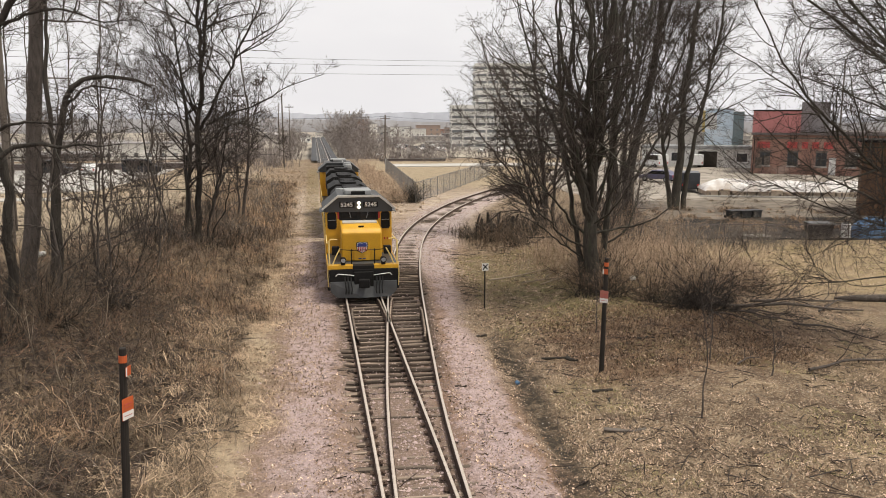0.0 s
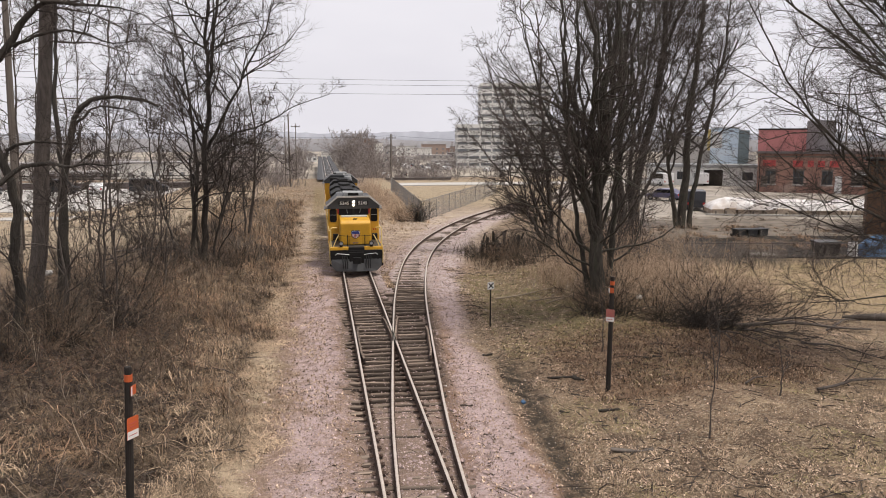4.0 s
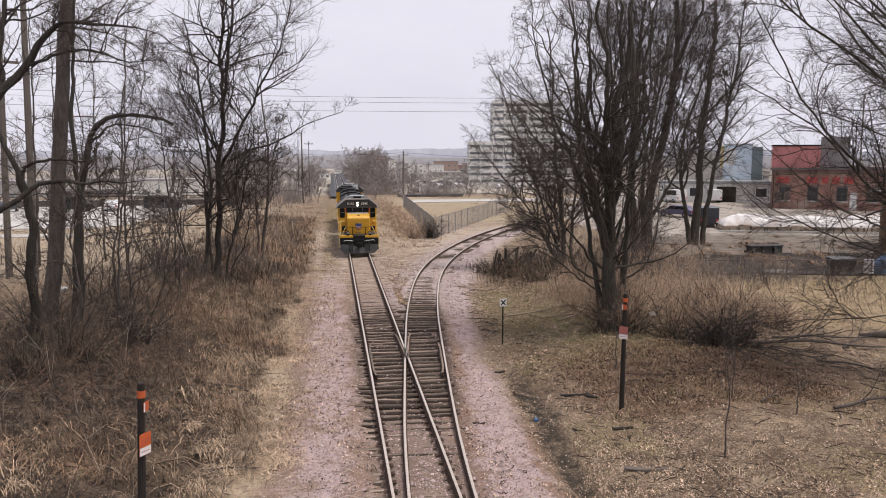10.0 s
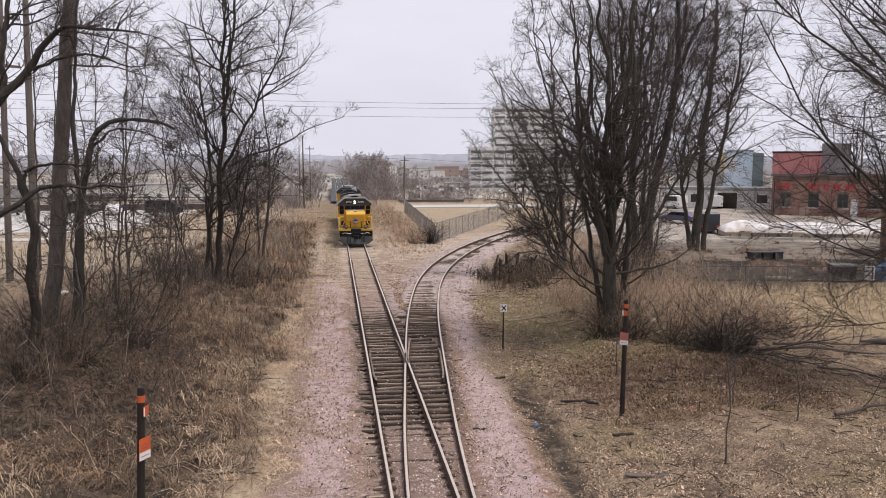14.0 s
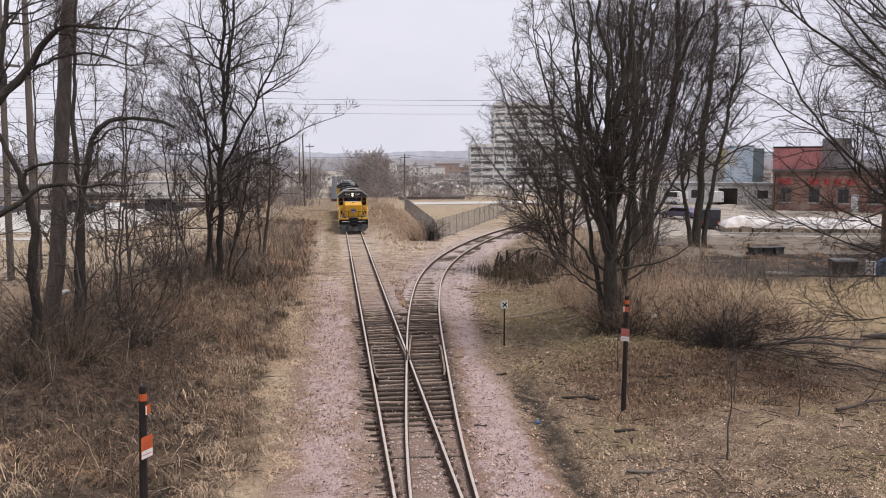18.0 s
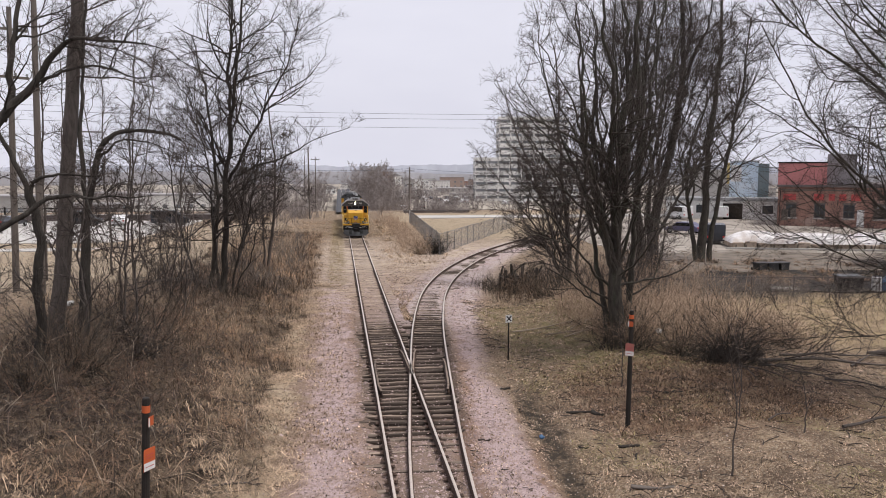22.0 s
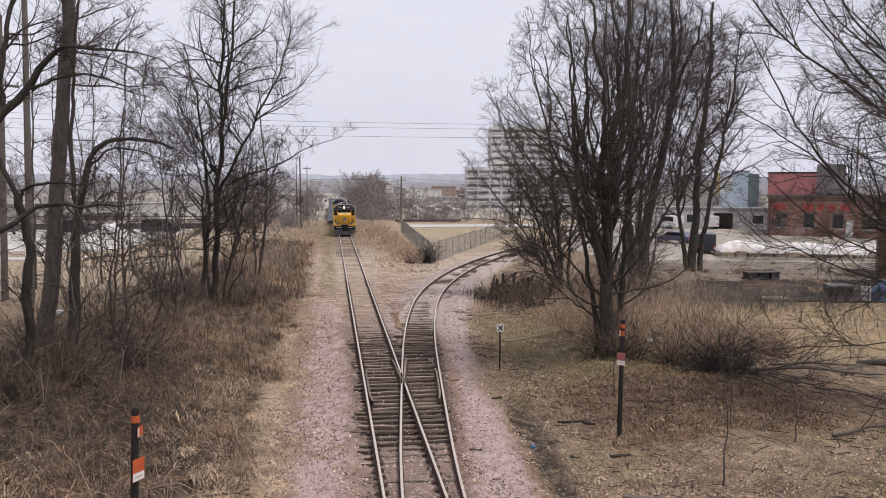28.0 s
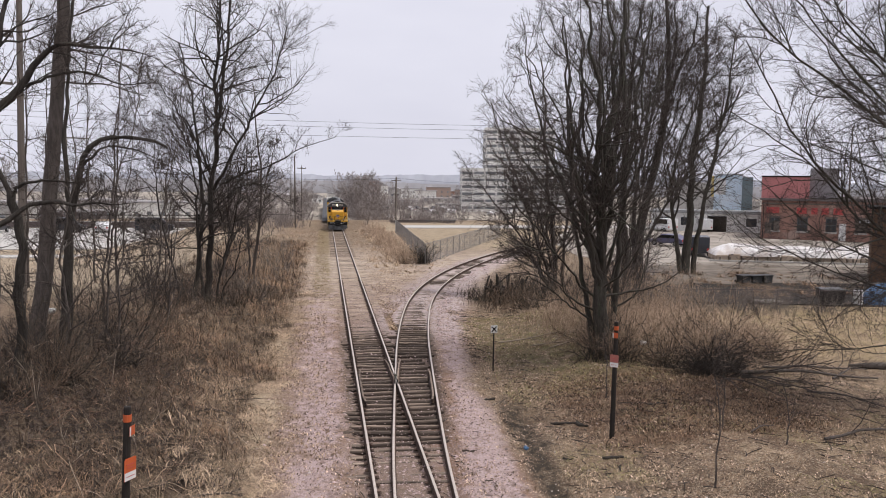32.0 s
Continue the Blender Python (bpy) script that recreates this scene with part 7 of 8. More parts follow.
def right_patch(cut, seed):
    def place(r, n):
        y = 12.5 + 16 * r.random(4 * n) ** 1.2
        x = 6.2 + 0.07 * (y - 14) + 11 * r.random(4 * n)
        keep = patchy(1.3 * x, 1.6 * y, cut, seed)
        return np.resize(x[keep], n), np.resize(y[keep], n)
    return place


def right_tufts(r, n):
    x, y = right_bank(r, n // 30)
    return clumped(r, n, x, y, 30, 0.2)


def right_thicket(r, n):
    m = n // 8
    x, y = 11.5 + 9 * r.random(m), 29.5 + 10 * r.random(m)
    return clumped(r, n, x, y, 8, 0.3)


def ribbons(P, W):
    """Narrow bent strips along P (n, k, 3), each W (n) wide at its foot. Returns verts and quad faces."""
    n, k, _ = P.shape
    d = np.gradient(P, axis=1)
    side = np.cross(d, np.array([0.0, 0.0, 1.0]))
    side /= np.linalg.norm(side, axis=2, keepdims=True) + 1e-6
    side *= W[:, None, None] * np.linspace(1.0, 0.3, k)[None, :, None]
    V = np.stack([P - side, P + side], 2)
    idx = np.arange(n * k * 2).reshape(n, k, 2)
    return V.reshape(-1, 3), np.stack([idx[:, :-1, 0], idx[:, :-1, 1], idx[:, 1:, 1], idx[:, 1:, 0]], -1).reshape(-1, 4)


def tussocks(name, seed, n, per, place, reach, height, width, label, mat, comb=0.0):
    """Mounds of long grass: every blade rises from the heart of its tussock, bends out and droops to the ground."""
    r = rng_of(seed)
    cx, cy = place(r, n)
    size = r.lognormal(0, 0.35, len(cx))
    c = np.repeat(np.arange(len(cx)), per)
    m = len(c)
    lie = r.uniform(0, 6.283, len(cx))[c]
    b = r.uniform(0, 6.283, m) * (1 - comb) + comb * (lie + r.normal(0, 0.7, m))
    q = size[c] * r.uniform(0.45, 1.25, m)
    out = np.stack([np.cos(b), np.sin(b), 0 * b], -1) * (reach * q)[:, None]
    turn = np.stack([-np.sin(b), np.cos(b), 0 * b], -1) * (reach * q * r.normal(0, 0.35, m))[:, None]
    x0, y0 = cx[c] + r.normal(0, 0.1, m) * size[c], cy[c] + r.normal(0, 0.1, m) * size[c]
    base = np.stack([x0, y0, hill_of(x0, y0) - 0.02], -1)
    up = np.stack([0 * q, 0 * q, height * q * r.uniform(0.5, 1.2, m)], -1)
    P = np.stack([base, base + out * 0.3 + up * 0.7, base + out * 0.8 + up * 0.75 + turn * 0.5, base + out * 1.25 + up * r.uniform(0.0, 0.5, m)[:, None] + turn * 1.3], 1)
    return tagged(put(name, quick_mesh(name, *ribbons(P, width * r.uniform(0.5, 1.4, m))), mat), label, "grass", kind="stuff")


def tangle(name, seed, n, place, length, rise, width, label, mat, curl=0.5):
    """Long dead stalks lying over one another in loose arches."""
    r = rng_of(seed)
    x, y = place(r, n)
    n = len(x)
    a, ln = r.uniform(0, 6.283, n), length * r.lognormal(0, 0.35, n)
    pts, k = [], 5
    px, py, bend = x.copy(), y.copy(), r.normal(0, curl, n)
    h = rise * r.lognormal(0, 0.5, n)
    lift = rise * 0.5 * r.random(n)
    for q in range(k):
        t = q / (k - 1)
        pts.append(np.stack([px, py, hill_of(px, py) + lift * (0.2 + 0.8 * t) + h * np.sin(np.pi * (0.08 + 0.85 * t))], -1))
        px, py = px + np.cos(a) * ln / k, py + np.sin(a) * ln / k
        a = a + bend + r.normal(0, 0.2, n)
    return tagged(put(name, quick_mesh(name, *ribbons(np.stack(pts, 1), width * r.uniform(0.5, 1.5, n))), mat), label, "grass", kind="stuff")


def bank_edge(y):
    """Where the grass of the bank ends beside the ballast."""
    return -2.15 + 0.35 * np.sin(y * 0.62 + 0.8) + 0.22 * np.sin(y * 1.7) + 0.7 * np.clip((y - 40) / 15, 0, 1)


def bank(near, far, deep, power=1.4):
    def place(r, n):
        y = near + (far - near) * r.random(n) ** power
        return bank_edge(y) - 0.25 - deep * r.random(n) ** 1.2, y
    return place


def hollow(x, y):
    """True in the shaded dip below the trees, where hardly any pale grass grows."""
    wave = 0.5 * np.sin(y * 1.3) + 0.3 * np.sin(y * 2.9 + x)
    return (y > 20.2 + 0.9 * np.sin(x * 1.9) + 0.6 * np.sin(x * 4.3 + y)) & (y < 35) & (x < -4.3 - 0.23 * (y - 22) + wave) & (x > -8.9 - 0.38 * (y - 22) + wave)


def bank_where(near, far, deep, cut, seed, sx=1.0, shade_too=False):
    def place(r, n):
        x, y = bank(near, far, deep)(r, 4 * n)
        keep = patchy(sx * x, sx * y, cut, seed)
        if not shade_too:
            keep &= ~hollow(x, y) | (r.random(len(x)) < 0.12)
        return x[keep][:n], y[keep][:n]
    return place


def bramble(r, n):
    y = 22.5 + 26 * r.random(n) ** 1.3
    x = -4.8 - 0.03 * (y - 22) - np.abs(r.normal(0, 3.4, n)) - 1.0 * np.sin(y * 0.9)
    return x, y


def thicket_floor(r, n):
    """The dark hollows between the ballast's edge and the trees."""
    y = 14.5 + 19 * r.random(n) ** 1.1
    return -3.9 - 0.05 * (y - 17) - 8.5 * r.random(n) ** 1.1 - 0.5 * np.sin(y * 1.1), y


def bank_rim(r, n):
    y = 11 + 42 * r.random(n) ** 1.3
    keep = np.sin(y * 1.3 + 0.6 * np.sin(y * 3.1)) > -0.45
    y = np.where(keep, y, y + 1.4)
    return bank_edge(y) + r.normal(-0.08, 0.45, n), y


tussocks("tussock_grass", 81, 230, 36, bank_where(18, 62, 6.0, 0.0, 1), 0.55, 0.26, 0.009, "tan tussocks of dead grass on the bank", M_TUSSOCK, 0.3)
tussocks("tussock_grass", 96, 300, 36, bank_where(15, 62, 7.0, 0.0, 5, 1.3, True), 0.5, 0.28, 0.01, "old olive-brown tussocks on the bank", M_OLIVE, 0.3)
tussocks("tussock_grass", 82, 95, 44, bank_where(13, 54, 3.2, 0.85, 4, 1.7), 0.5, 0.2, 0.009, "bleached straw tussocks flopped over the bank", M_STRAW, 0.6)
tussocks("tussock_grass", 187, 190, 30, bank_where(31, 74, 7.0, -0.2, 2, 1.2), 0.6, 0.36, 0.012, "rough brown tussocks on the bank", M_OLIVE, 0.3)
tussocks("tussock_grass", 188, 230, 30, bank_where(31, 74, 7.0, 0.3, 6, 1.2), 0.6, 0.32, 0.012, "rough tan tussocks on the bank", M_TUSSOCK, 0.3)
tussocks("rim_grass", 151, 130, 40, bank_rim, 0.34, 0.1, 0.008, "bleached straw spilling over the edge of the ballast", M_STRAW, 0.4)
tangle("rim_straw", 191, 8200, bank_rim, 0.36, 0.05, 0.008, "flattened straw along the edge of the ballast", M_STRAW)
tangle("matted_grass", 152, 2000, bank_where(9, 22, 9.0, 0.5, 3), 0.6, 0.11, 0.0042, "long tangled dead grass on the bank", M_TUSSOCK)
tangle("matted_grass", 192, 2000, bank_where(19, 62, 5.0, 0.1, 2), 0.75, 0.16, 0.009, "thick curling bundles of dead grass on the bank", M_TUSSOCK, 0.6)
tangle("matted_grass", 196, 5200, bank(9, 22, 9.0, 1.0), 0.6, 0.12, 0.0045, "fine dark tangled weeds on the bank", M_OLIVE, 0.6)
tangle("matted_grass", 153, 3200, bank(18, 64, 9.5, 1.2), 0.75, 0.17, 0.01, "dark curling dead weeds on the bank", M_OLIVE, 0.6)
tangle("matted_grass", 97, 3200, bank(11, 60, 9.5, 1.2), 0.8, 0.22, 0.008, "dark dead stems on the bank", M_BRAMBLE, 0.5)
tangle("matted_straw", 98, 2000, bank_where(13, 56, 5.5, 0.7, 4, 1.3), 0.6, 0.14, 0.008, "bleached straw lying in drifts on the bank", M_STRAW, 0.6)
tangle("bleached_clumps", 197, 3000, lambda r, n: clumped(r, n, *bank_where(16, 60, 7.0, 0.2, 9, 1.4)(r, n // 14), 14, 0.2), 0.4, 0.16, 0.009, "bleached curled clumps of grass on the bank", M_STRAW, 0.8)
tangle("arching_canes", 95, 330, bank(12, 52, 10.0), 1.4, 0.4, 0.0055, "bleached arching canes over the bank", M_CANE, 0.35)
brush("brambles", 201, 1050, thicket_floor, 0.8, "fine dark tangled stems over the hollows of the bank", M_TWIG, 7, 0.006, 2.2, k=6)
brush("brambles", 202, 260, thicket_floor, 0.9, "rusty brown dead stems over the bank", M_RUST, 6, 0.006, 2.2, k=6)
tangle("arching_canes", 203, 620, thicket_floor, 1.3, 0.45, 0.006, "dark arching canes over the hollows of the bank", M_BRAMBLE, 0.45)
brush("brambles", 86, 420, bramble, 1.2, "dark tangled brambles below the trees", M_BRAMBLE, 6, 0.008, 1.6, k=6)
brush("brambles", 87, 260, bramble, 1.1, "rusty tangled dead stems below the trees", M_RUST, 6, 0.008, 1.8, k=6)
brush("brambles", 99, 300, bramble, 2.2, "thin dark bare shoots below the trees", M_BRUSH, 7, 0.008, 0.7, k=6)
brush("dead_shoots", 193, 80, lambda r, n: (-4.6 - 8.5 * r.random(n), 19 + 32 * r.random(n) ** 1.2), 1.5, "bleached dead branches among the brambles", M_CANE, 5, 0.011, 1.1, k=6)
leaves("leaf_litter", 85, 9000, left_bank, 0.026, "fallen brown leaves among the weeds", M_LEAF_BROWN)
blades("dry_grass", 83, 18000, right_tufts, 0.1, 0.007, "short dry grass on the bank beyond the ditch", M_STRAW, 1.2)
tangle("matted_straw", 194, 6000, lambda r, n: clumped(r, n, *right_bank(r, n // 10), 10, 0.16), 0.24, 0.03, 0.006, "flattened pale grass in the litter", M_STRAW)
tangle("matted_straw", 195, 4500, lambda r, n: clumped(r, n, *right_bank(r, n // 10), 10, 0.2), 0.3, 0.03, 0.006, "flattened brown grass in the litter", M_OLIVE)
tangle("matted_straw", 310, 5200, right_patch(0.5, 11), 0.22, 0.025, 0.006, "bleached flattened straw in patches on the bank", M_STRAW)
tangle("moss_tangle", 311, 4200, right_patch(0.7, 14), 0.22, 0.03, 0.006, "greenish flattened grass in patches on the bank", M_MOSS_GRASS)
tangle("matted_grass", 312, 3600, right_patch(0.6, 17), 0.24, 0.03, 0.006, "dark flattened grass in patches on the bank", M_OLIVE)
leaves("leaf_litter", 84, 72000, lambda r, n: clumped(r, n, *right_bank(r, n // 20), 20, 0.13), 0.018, "fallen pale leaves on the bank beyond the ditch", M_LEAF)
leaves("leaf_litter", 184, 18000, lambda r, n: (7.6 + 9 * r.random(n) + r.normal(0, 0.6, n), 20.5 + 8.5 * r.random(n) + r.normal(0, 0.8, n)), 0.024, "drifts of brown leaves below the shrubs", M_LEAF_BROWN)
brush("undergrowth", 87, 1500, right_thicket, 1.1, "tan bare brush beneath the maples", M_TWIG_RED, 4, 0.009, k=4)
blades("tall_grass", 88, 2500, lambda r, n: (-6.8 + r.normal(0, 1.6, n), r.uniform(60, 84, n)), 1.0, 0.009, "tall straw-coloured grass by the line", M_STRAW, 0.4)
brush("tall_brush", 89, 1000, lambda r, n: clumped(r, n, 7.5 + r.normal(0, 0.9, n // 9), r.uniform(71, 120, n // 9), 9, 0.35), 1.5, "reddish tan brush between the two tracks", M_TWIG_RED, 4, 0.01, k=4)


brush("weed_stalks", 158, 1500, lambda r, n: clumped(r, n, -3.2 - 5 * r.random(n // 9), 46 + 44 * r.random(n // 9), 9, 0.4), 0.85, "grey dead weed stalks beside the line", M_POLE, 5, 0.012, 0.5, k=4)
brush("undergrowth", 159, 900, lambda r, n: clumped(r, n, 19 + 12 * r.random(n // 9), 41.5 + 5 * r.random(n // 9), 9, 0.5), 1.3, "grey-tan bare brush in front of the asphalt", M_POLE, 6, 0.009, 0.4, k=4)


def under_maples(r, n):
    m = n // 10
    y = 33 + 18 * r.random(m)
    x = 10.5 + np.clip(y - 39, 0, 9) * 0.75 + 9 * r.random(m)
    return clumped(r, n, x, y, 10, 0.5)


def mid_grass(r, n):
    side = r.random(n)
    y = 64 + 56 * r.random(n)
    x = np.where(side < 0.45, -1.6 - np.abs(r.normal(0, 2.6, n)), np.where(side < 0.7, 4.2 + 0.03 * y + r.normal(0, 1.4, n), -14 - 16 * r.random(n)))
    keep = patchy(x, y, -0.1, 5) & (np.abs(x - TRACK_X) > 1.7) & ((x < 4) | (y > 64))
    return np.resize(x[keep], n), np.resize(y[keep], n)


def mid_tufts(r, n):
    x, y = mid_grass(r, n // 5)
    return clumped(r, n, x, y, 12, 0.5)


def yard_weeds(r, n):
    x, y = 19 + 26 * r.random(n // 10), 31 + 15.5 * r.random(n // 10)
    return clumped(r, n, x, y, 10, 0.4)


brush("undergrowth", 141, 1000, under_maples, 1.7, "tan bare brush round the feet of the maples", M_TWIG_RED, 4, 0.009, k=4)
brush("undergrowth", 313, 700, lambda r, n: clumped(r, n, 9.5 + 5.5 * r.random(n // 10), 43 + 9 * r.random(n // 10), 10, 0.5), 0.9, "dark bare brush round the rotten logs", M_BRUSH, 5, 0.01, k=4)
blades("dry_grass", 142, 9000, mid_tufts, 0.22, 0.014, "dry grass tufts beside the main line", M_STRAW, 1.0)
tangle("meadow_grass", 154, 2600, yard_weeds, 0.4, 0.05, 0.012, "flattened greenish grass on the open ground", M_MOSS_GRASS)
tussocks("yard_tussocks", 160, 170, 40, lambda r, n: (22 + 22 * r.random(n), 48.5 + 14 * r.random(n) ** 1.3), 0.5, 0.3, 0.016, "brown grass tussocks in the yard", M_TUSSOCK, 0.3)
tussocks("yard_tussocks", 161, 110, 40, lambda r, n: (23 + 30 * r.random(n), 50 + 26 * r.random(n) ** 1.3), 0.5, 0.25, 0.016, "dark weed tussocks in the yard", M_OLIVE, 0.3)
tangle("meadow_grass", 144, 6500, yard_weeds, 0.45, 0.05, 0.012, "flattened dry grass at the edge of the yard", M_STRAW)


def wedge(r, n):
    """Between the two tracks, and along the left side of the main line."""
    y = 40 + 72 * r.random(2 * n) ** 1.2
    near = r.random(2 * n) < 0.35
    y = np.where(near, 20 + 24 * r.random(2 * n), y)
    x = np.where((r.random(2 * n) < 0.45) | near, -5.5 + 5.6 * r.random(2 * n), 3.4 + r.random(2 * n) * np.clip(0.2 * (y - 42) + 0.004 * (y - 42) ** 2, 0.4, 9))
    keep = patchy(1.7 * x, 1.4 * y, -0.6, 7) | (r.random(2 * n) < 0.25)
    return np.resize(x[keep], n), np.resize(y[keep], n)


def mossy(r, n):
    y = 26.5 + 16.5 * r.random(2 * n)
    x = 6.6 + 8 * r.random(2 * n) + 0.05 * (y - 25)
    keep = patchy(1.3 * x, 1.3 * y, -0.3, 8)
    return np.resize(x[keep], n), np.resize(y[keep], n)


def mossy_bank(r, n):
    y = 26.0 + 17 * r.random(n)
    return 6.4 + 7.5 * r.random(n) + 0.05 * (y - 25), y


def on_ballast(r, n):
    y = 13 + 40 * r.random(n) ** 1.5
    side = r.random(n) < 0.5
    return np.where(side, 0.9 - np.abs(r.normal(0, 1.5, n)), 3.5 + 0.1 * np.clip(y - 20, 0, 40) + np.abs(r.normal(0, 1.2, n))), y


tussocks("line_tussocks", 150, 260, 30, lambda r, n: (-2.2 - 7 * r.random(n) ** 1.2, 46 + 50 * r.random(n)), 0.7, 0.55, 0.014, "rough tan tussocks beside the line", M_TUSSOCK, 0.3)
tussocks("line_tussocks", 143, 200, 30, lambda r, n: (-2.6 - 9 * r.random(n) ** 1.2, 46 + 50 * r.random(n)), 0.7, 0.5, 0.014, "rough brown tussocks beside the line", M_OLIVE, 0.3)
tussocks("line_tussocks", 162, 130, 30, lambda r, n: (4.4 + 0.06 * (np.arange(n) % 60) + 3.0 * r.random(n), 68 + 56 * r.random(n)), 0.6, 0.4, 0.016, "straw tussocks between the tracks", M_STRAW, 0.3)
blades("short_grass", 145, 20000, wedge, 0.09, 0.016, "short dry grass between the tracks", M_STRAW, 1.6)
blades("short_grass", 146, 12000, wedge, 0.08, 0.016, "short greenish brown grass between the tracks", M_WEED, 1.6)
blades("weeds", 157, 12000, lambda r, n: (8.2 + 7 * r.random(n) ** 0.8, 20.5 + 7.5 * r.random(n)), 0.13, 0.01, "dark matted weeds in the litter", M_WEED, 1.8)
tangle("moss_tangle", 198, 3600, mossy_bank, 0.3, 0.04, 0.008, "flattened mossy green grass on the bank", M_MOSS_GRASS)
tangle("moss_tangle", 199, 3400, mossy_bank, 0.3, 0.03, 0.007, "flattened brown grass among the moss", M_OLIVE)
tangle("moss_tangle", 200, 1900, mossy_bank, 0.28, 0.03, 0.007, "flattened straw among the moss", M_STRAW)
leaves("leaf_litter", 185, 9000, lambda r, n: clumped(r, n, *mossy_bank(r, n // 12), 12, 0.15), 0.026, "fallen leaves among the moss", M_LEAF)
leaves("leaf_litter", 186, 9000, lambda r, n: clumped(r, n, *mossy_bank(r, n // 12), 12, 0.2), 0.026, "brown leaves among the moss", M_LEAF_BROWN)
blades("moss_grass", 147, 10000, mossy, 0.08, 0.01, "short mossy green grass on the bank", M_MOSS_GRASS, 1.6)
leaves("scattered_leaves", 148, 16000, on_ballast, 0.02, "small brown leaves and bark scraps on the ballast", M_LEAF)
leaves("scattered_leaves", 149, 9000, on_ballast, 0.022, "dark leaves and splinters on the ballast", M_WEED)


def shrub(x, y, seed, n, size, label, mat, spread=0.75, squash=1.0):
    """A bush of many stems fanning from one root."""
    r = rng_of(seed)
    d = np.stack([r.normal(0, spread, n), r.normal(0, spread, n), np.abs(r.normal(0.8, 0.3, n)) * squash + 0.1], -1)
    d /= np.linalg.norm(d, axis=1, keepdims=True)
    h = size * r.uniform(0.25, 1.2, n)
    pts = [np.stack([r.normal(0, 0.3, n), r.normal(0, 0.3, n), np.zeros(n)], -1)]
    for q in range(1, 6):
        d = d + r.normal(0, 0.26, d.shape)
        d /= np.linalg.norm(d, axis=1, keepdims=True)
        pts.append(pts[-1] + d * (h / 5)[:, None])
    P = np.stack(pts, 1)
    R = np.linspace(1, 0.35, 6)[None] * r.uniform(0.008, 0.02, n)[:, None]
    ob = thing("shrub", pose(x, y, float(hill_of(x, y)) - 0.05), label, "shrub")
    tagged(put("stem_fan", quick_mesh("stem_fan", *tubes(P, R, 4 if y < 33 else 3)), M_BARK_DARK, ob), kind="stuff")
    TP, TR, ts = grow(r, P, R, 6, 0.2, 1.0, h * 0.42, 34, 3, 0.3, 0.18, 0.8)
    UP, UR, _ = grow(r, TP, TR, 3 if y < 33 else 2, 0.2, 1.0, ts * 0.5, 45, 2, 0.1, 0.2, 0.9)
    tagged(put("crown", quick_mesh("crown", *joined([spikes(TP, np.maximum(TR, 0.006)), spikes(UP, np.maximum(UR, 0.005))])), mat, ob), kind="stuff")
    return ob


shrub(14.6, 27.3, 204, 150, 1.3, "dense dark heart of a bare shrub", M_TWIG, 1.5, 0.45)
shrub(15.3, 27.6, 91, 210, 1.9, "dense dark bare shrub on the bank", M_TWIG, 1.3, 0.55)
shrub(13.6, 28.6, 97, 60, 1.9, "dark bare shrub on the bank", M_BRUSH, 1.0, 0.9)
shrub(15.6, 28.8, 92, 90, 2.7, "tan bare shrub on the bank", M_TWIG_RED, 0.8)
shrub(12.6, 31.5, 98, 70, 2.4, "tan bare shrub below the maples", M_TWIG_RED, 0.8)
shrub(17.6, 31.0, 99, 70, 2.6, "tan bare shrub below the maples", M_TWIG_RED, 0.8)
shrub(9.3, 72.6, 93, 130, 2.3, "dark leafless bush at the corner of the fence", M_BARK_DARK, 0.4)
shrub(7.6, 72.5, 94, 70, 1.7, "tan bare bush beside the line", M_TWIG_RED)
for i, (x, y) in enumerate([(-8.6, 26.2), (-7.5, 29), (-9.5, 24.5), (-11, 30), (-12.6, 22.5)]):
    shrub(x, y, 100 + i, 75, 2.5 - 0.3 * (i % 3), "bare brown bush on the bank", M_TWIG if i % 2 else M_BRUSH)

for i, (x, y, q) in enumerate([(11.3, 30.5, 1.9), (12.1, 30.7, 1.6), (11.9, 31.6, 2.0), (12.2, 30.2, 1.7), (13.4, 32.6, 2.0), (14.9, 31.2, 1.9), (16.6, 32.6, 1.9), (18.9, 30.4, 1.7), (20.4, 33.0, 1.8), (13.0, 34.6, 2.0), (17.2, 35.0, 1.8)]):
    shrub(x, y, 160 + i, 55, q, "tan bare bush below the maples", M_TWIG_RED if i % 3 else M_BRUSH, 0.55)
for i, (x, y, q) in enumerate([(12.0, 44.5, 2.2), (13.6, 47.2, 2.6), (11.2, 47.6, 1.8), (15.0, 44.2, 2.4), (16.4, 47.6, 2.4), (18.2, 45.4, 3.0), (19.8, 48.6, 3.2), (17.4, 42.0, 2.8), (21.0, 45.8, 2.6), (15.6, 40.4, 2.6)]):
    shrub(x, y, 170 + i, 70, q, "dark bare bush beside the branch track", M_TWIG if i % 2 else M_BRUSH, 0.8)
for i, (x, y, q) in enumerate([(-6.2, 43.8, 2.2), (-7.6, 43.6, 2.6), (-5.0, 44.6, 1.8), (-4.2, 47.0, 2.0), (-8.0, 31.5, 4.2), (-10.6, 36.5, 4.6), (-7.4, 38.0, 4.0), (-9.4, 43.5, 4.8), (-12.8, 41.0, 5.0), (-13.8, 30.5, 4.4), (-6.6, 50.5, 4.2), (-10.8, 48.0, 4.6)]):
    shrub(x, y, 190 + i, 26, q, "tall thin bare shoots among the trees", M_TWIG, 0.5, 1.7)

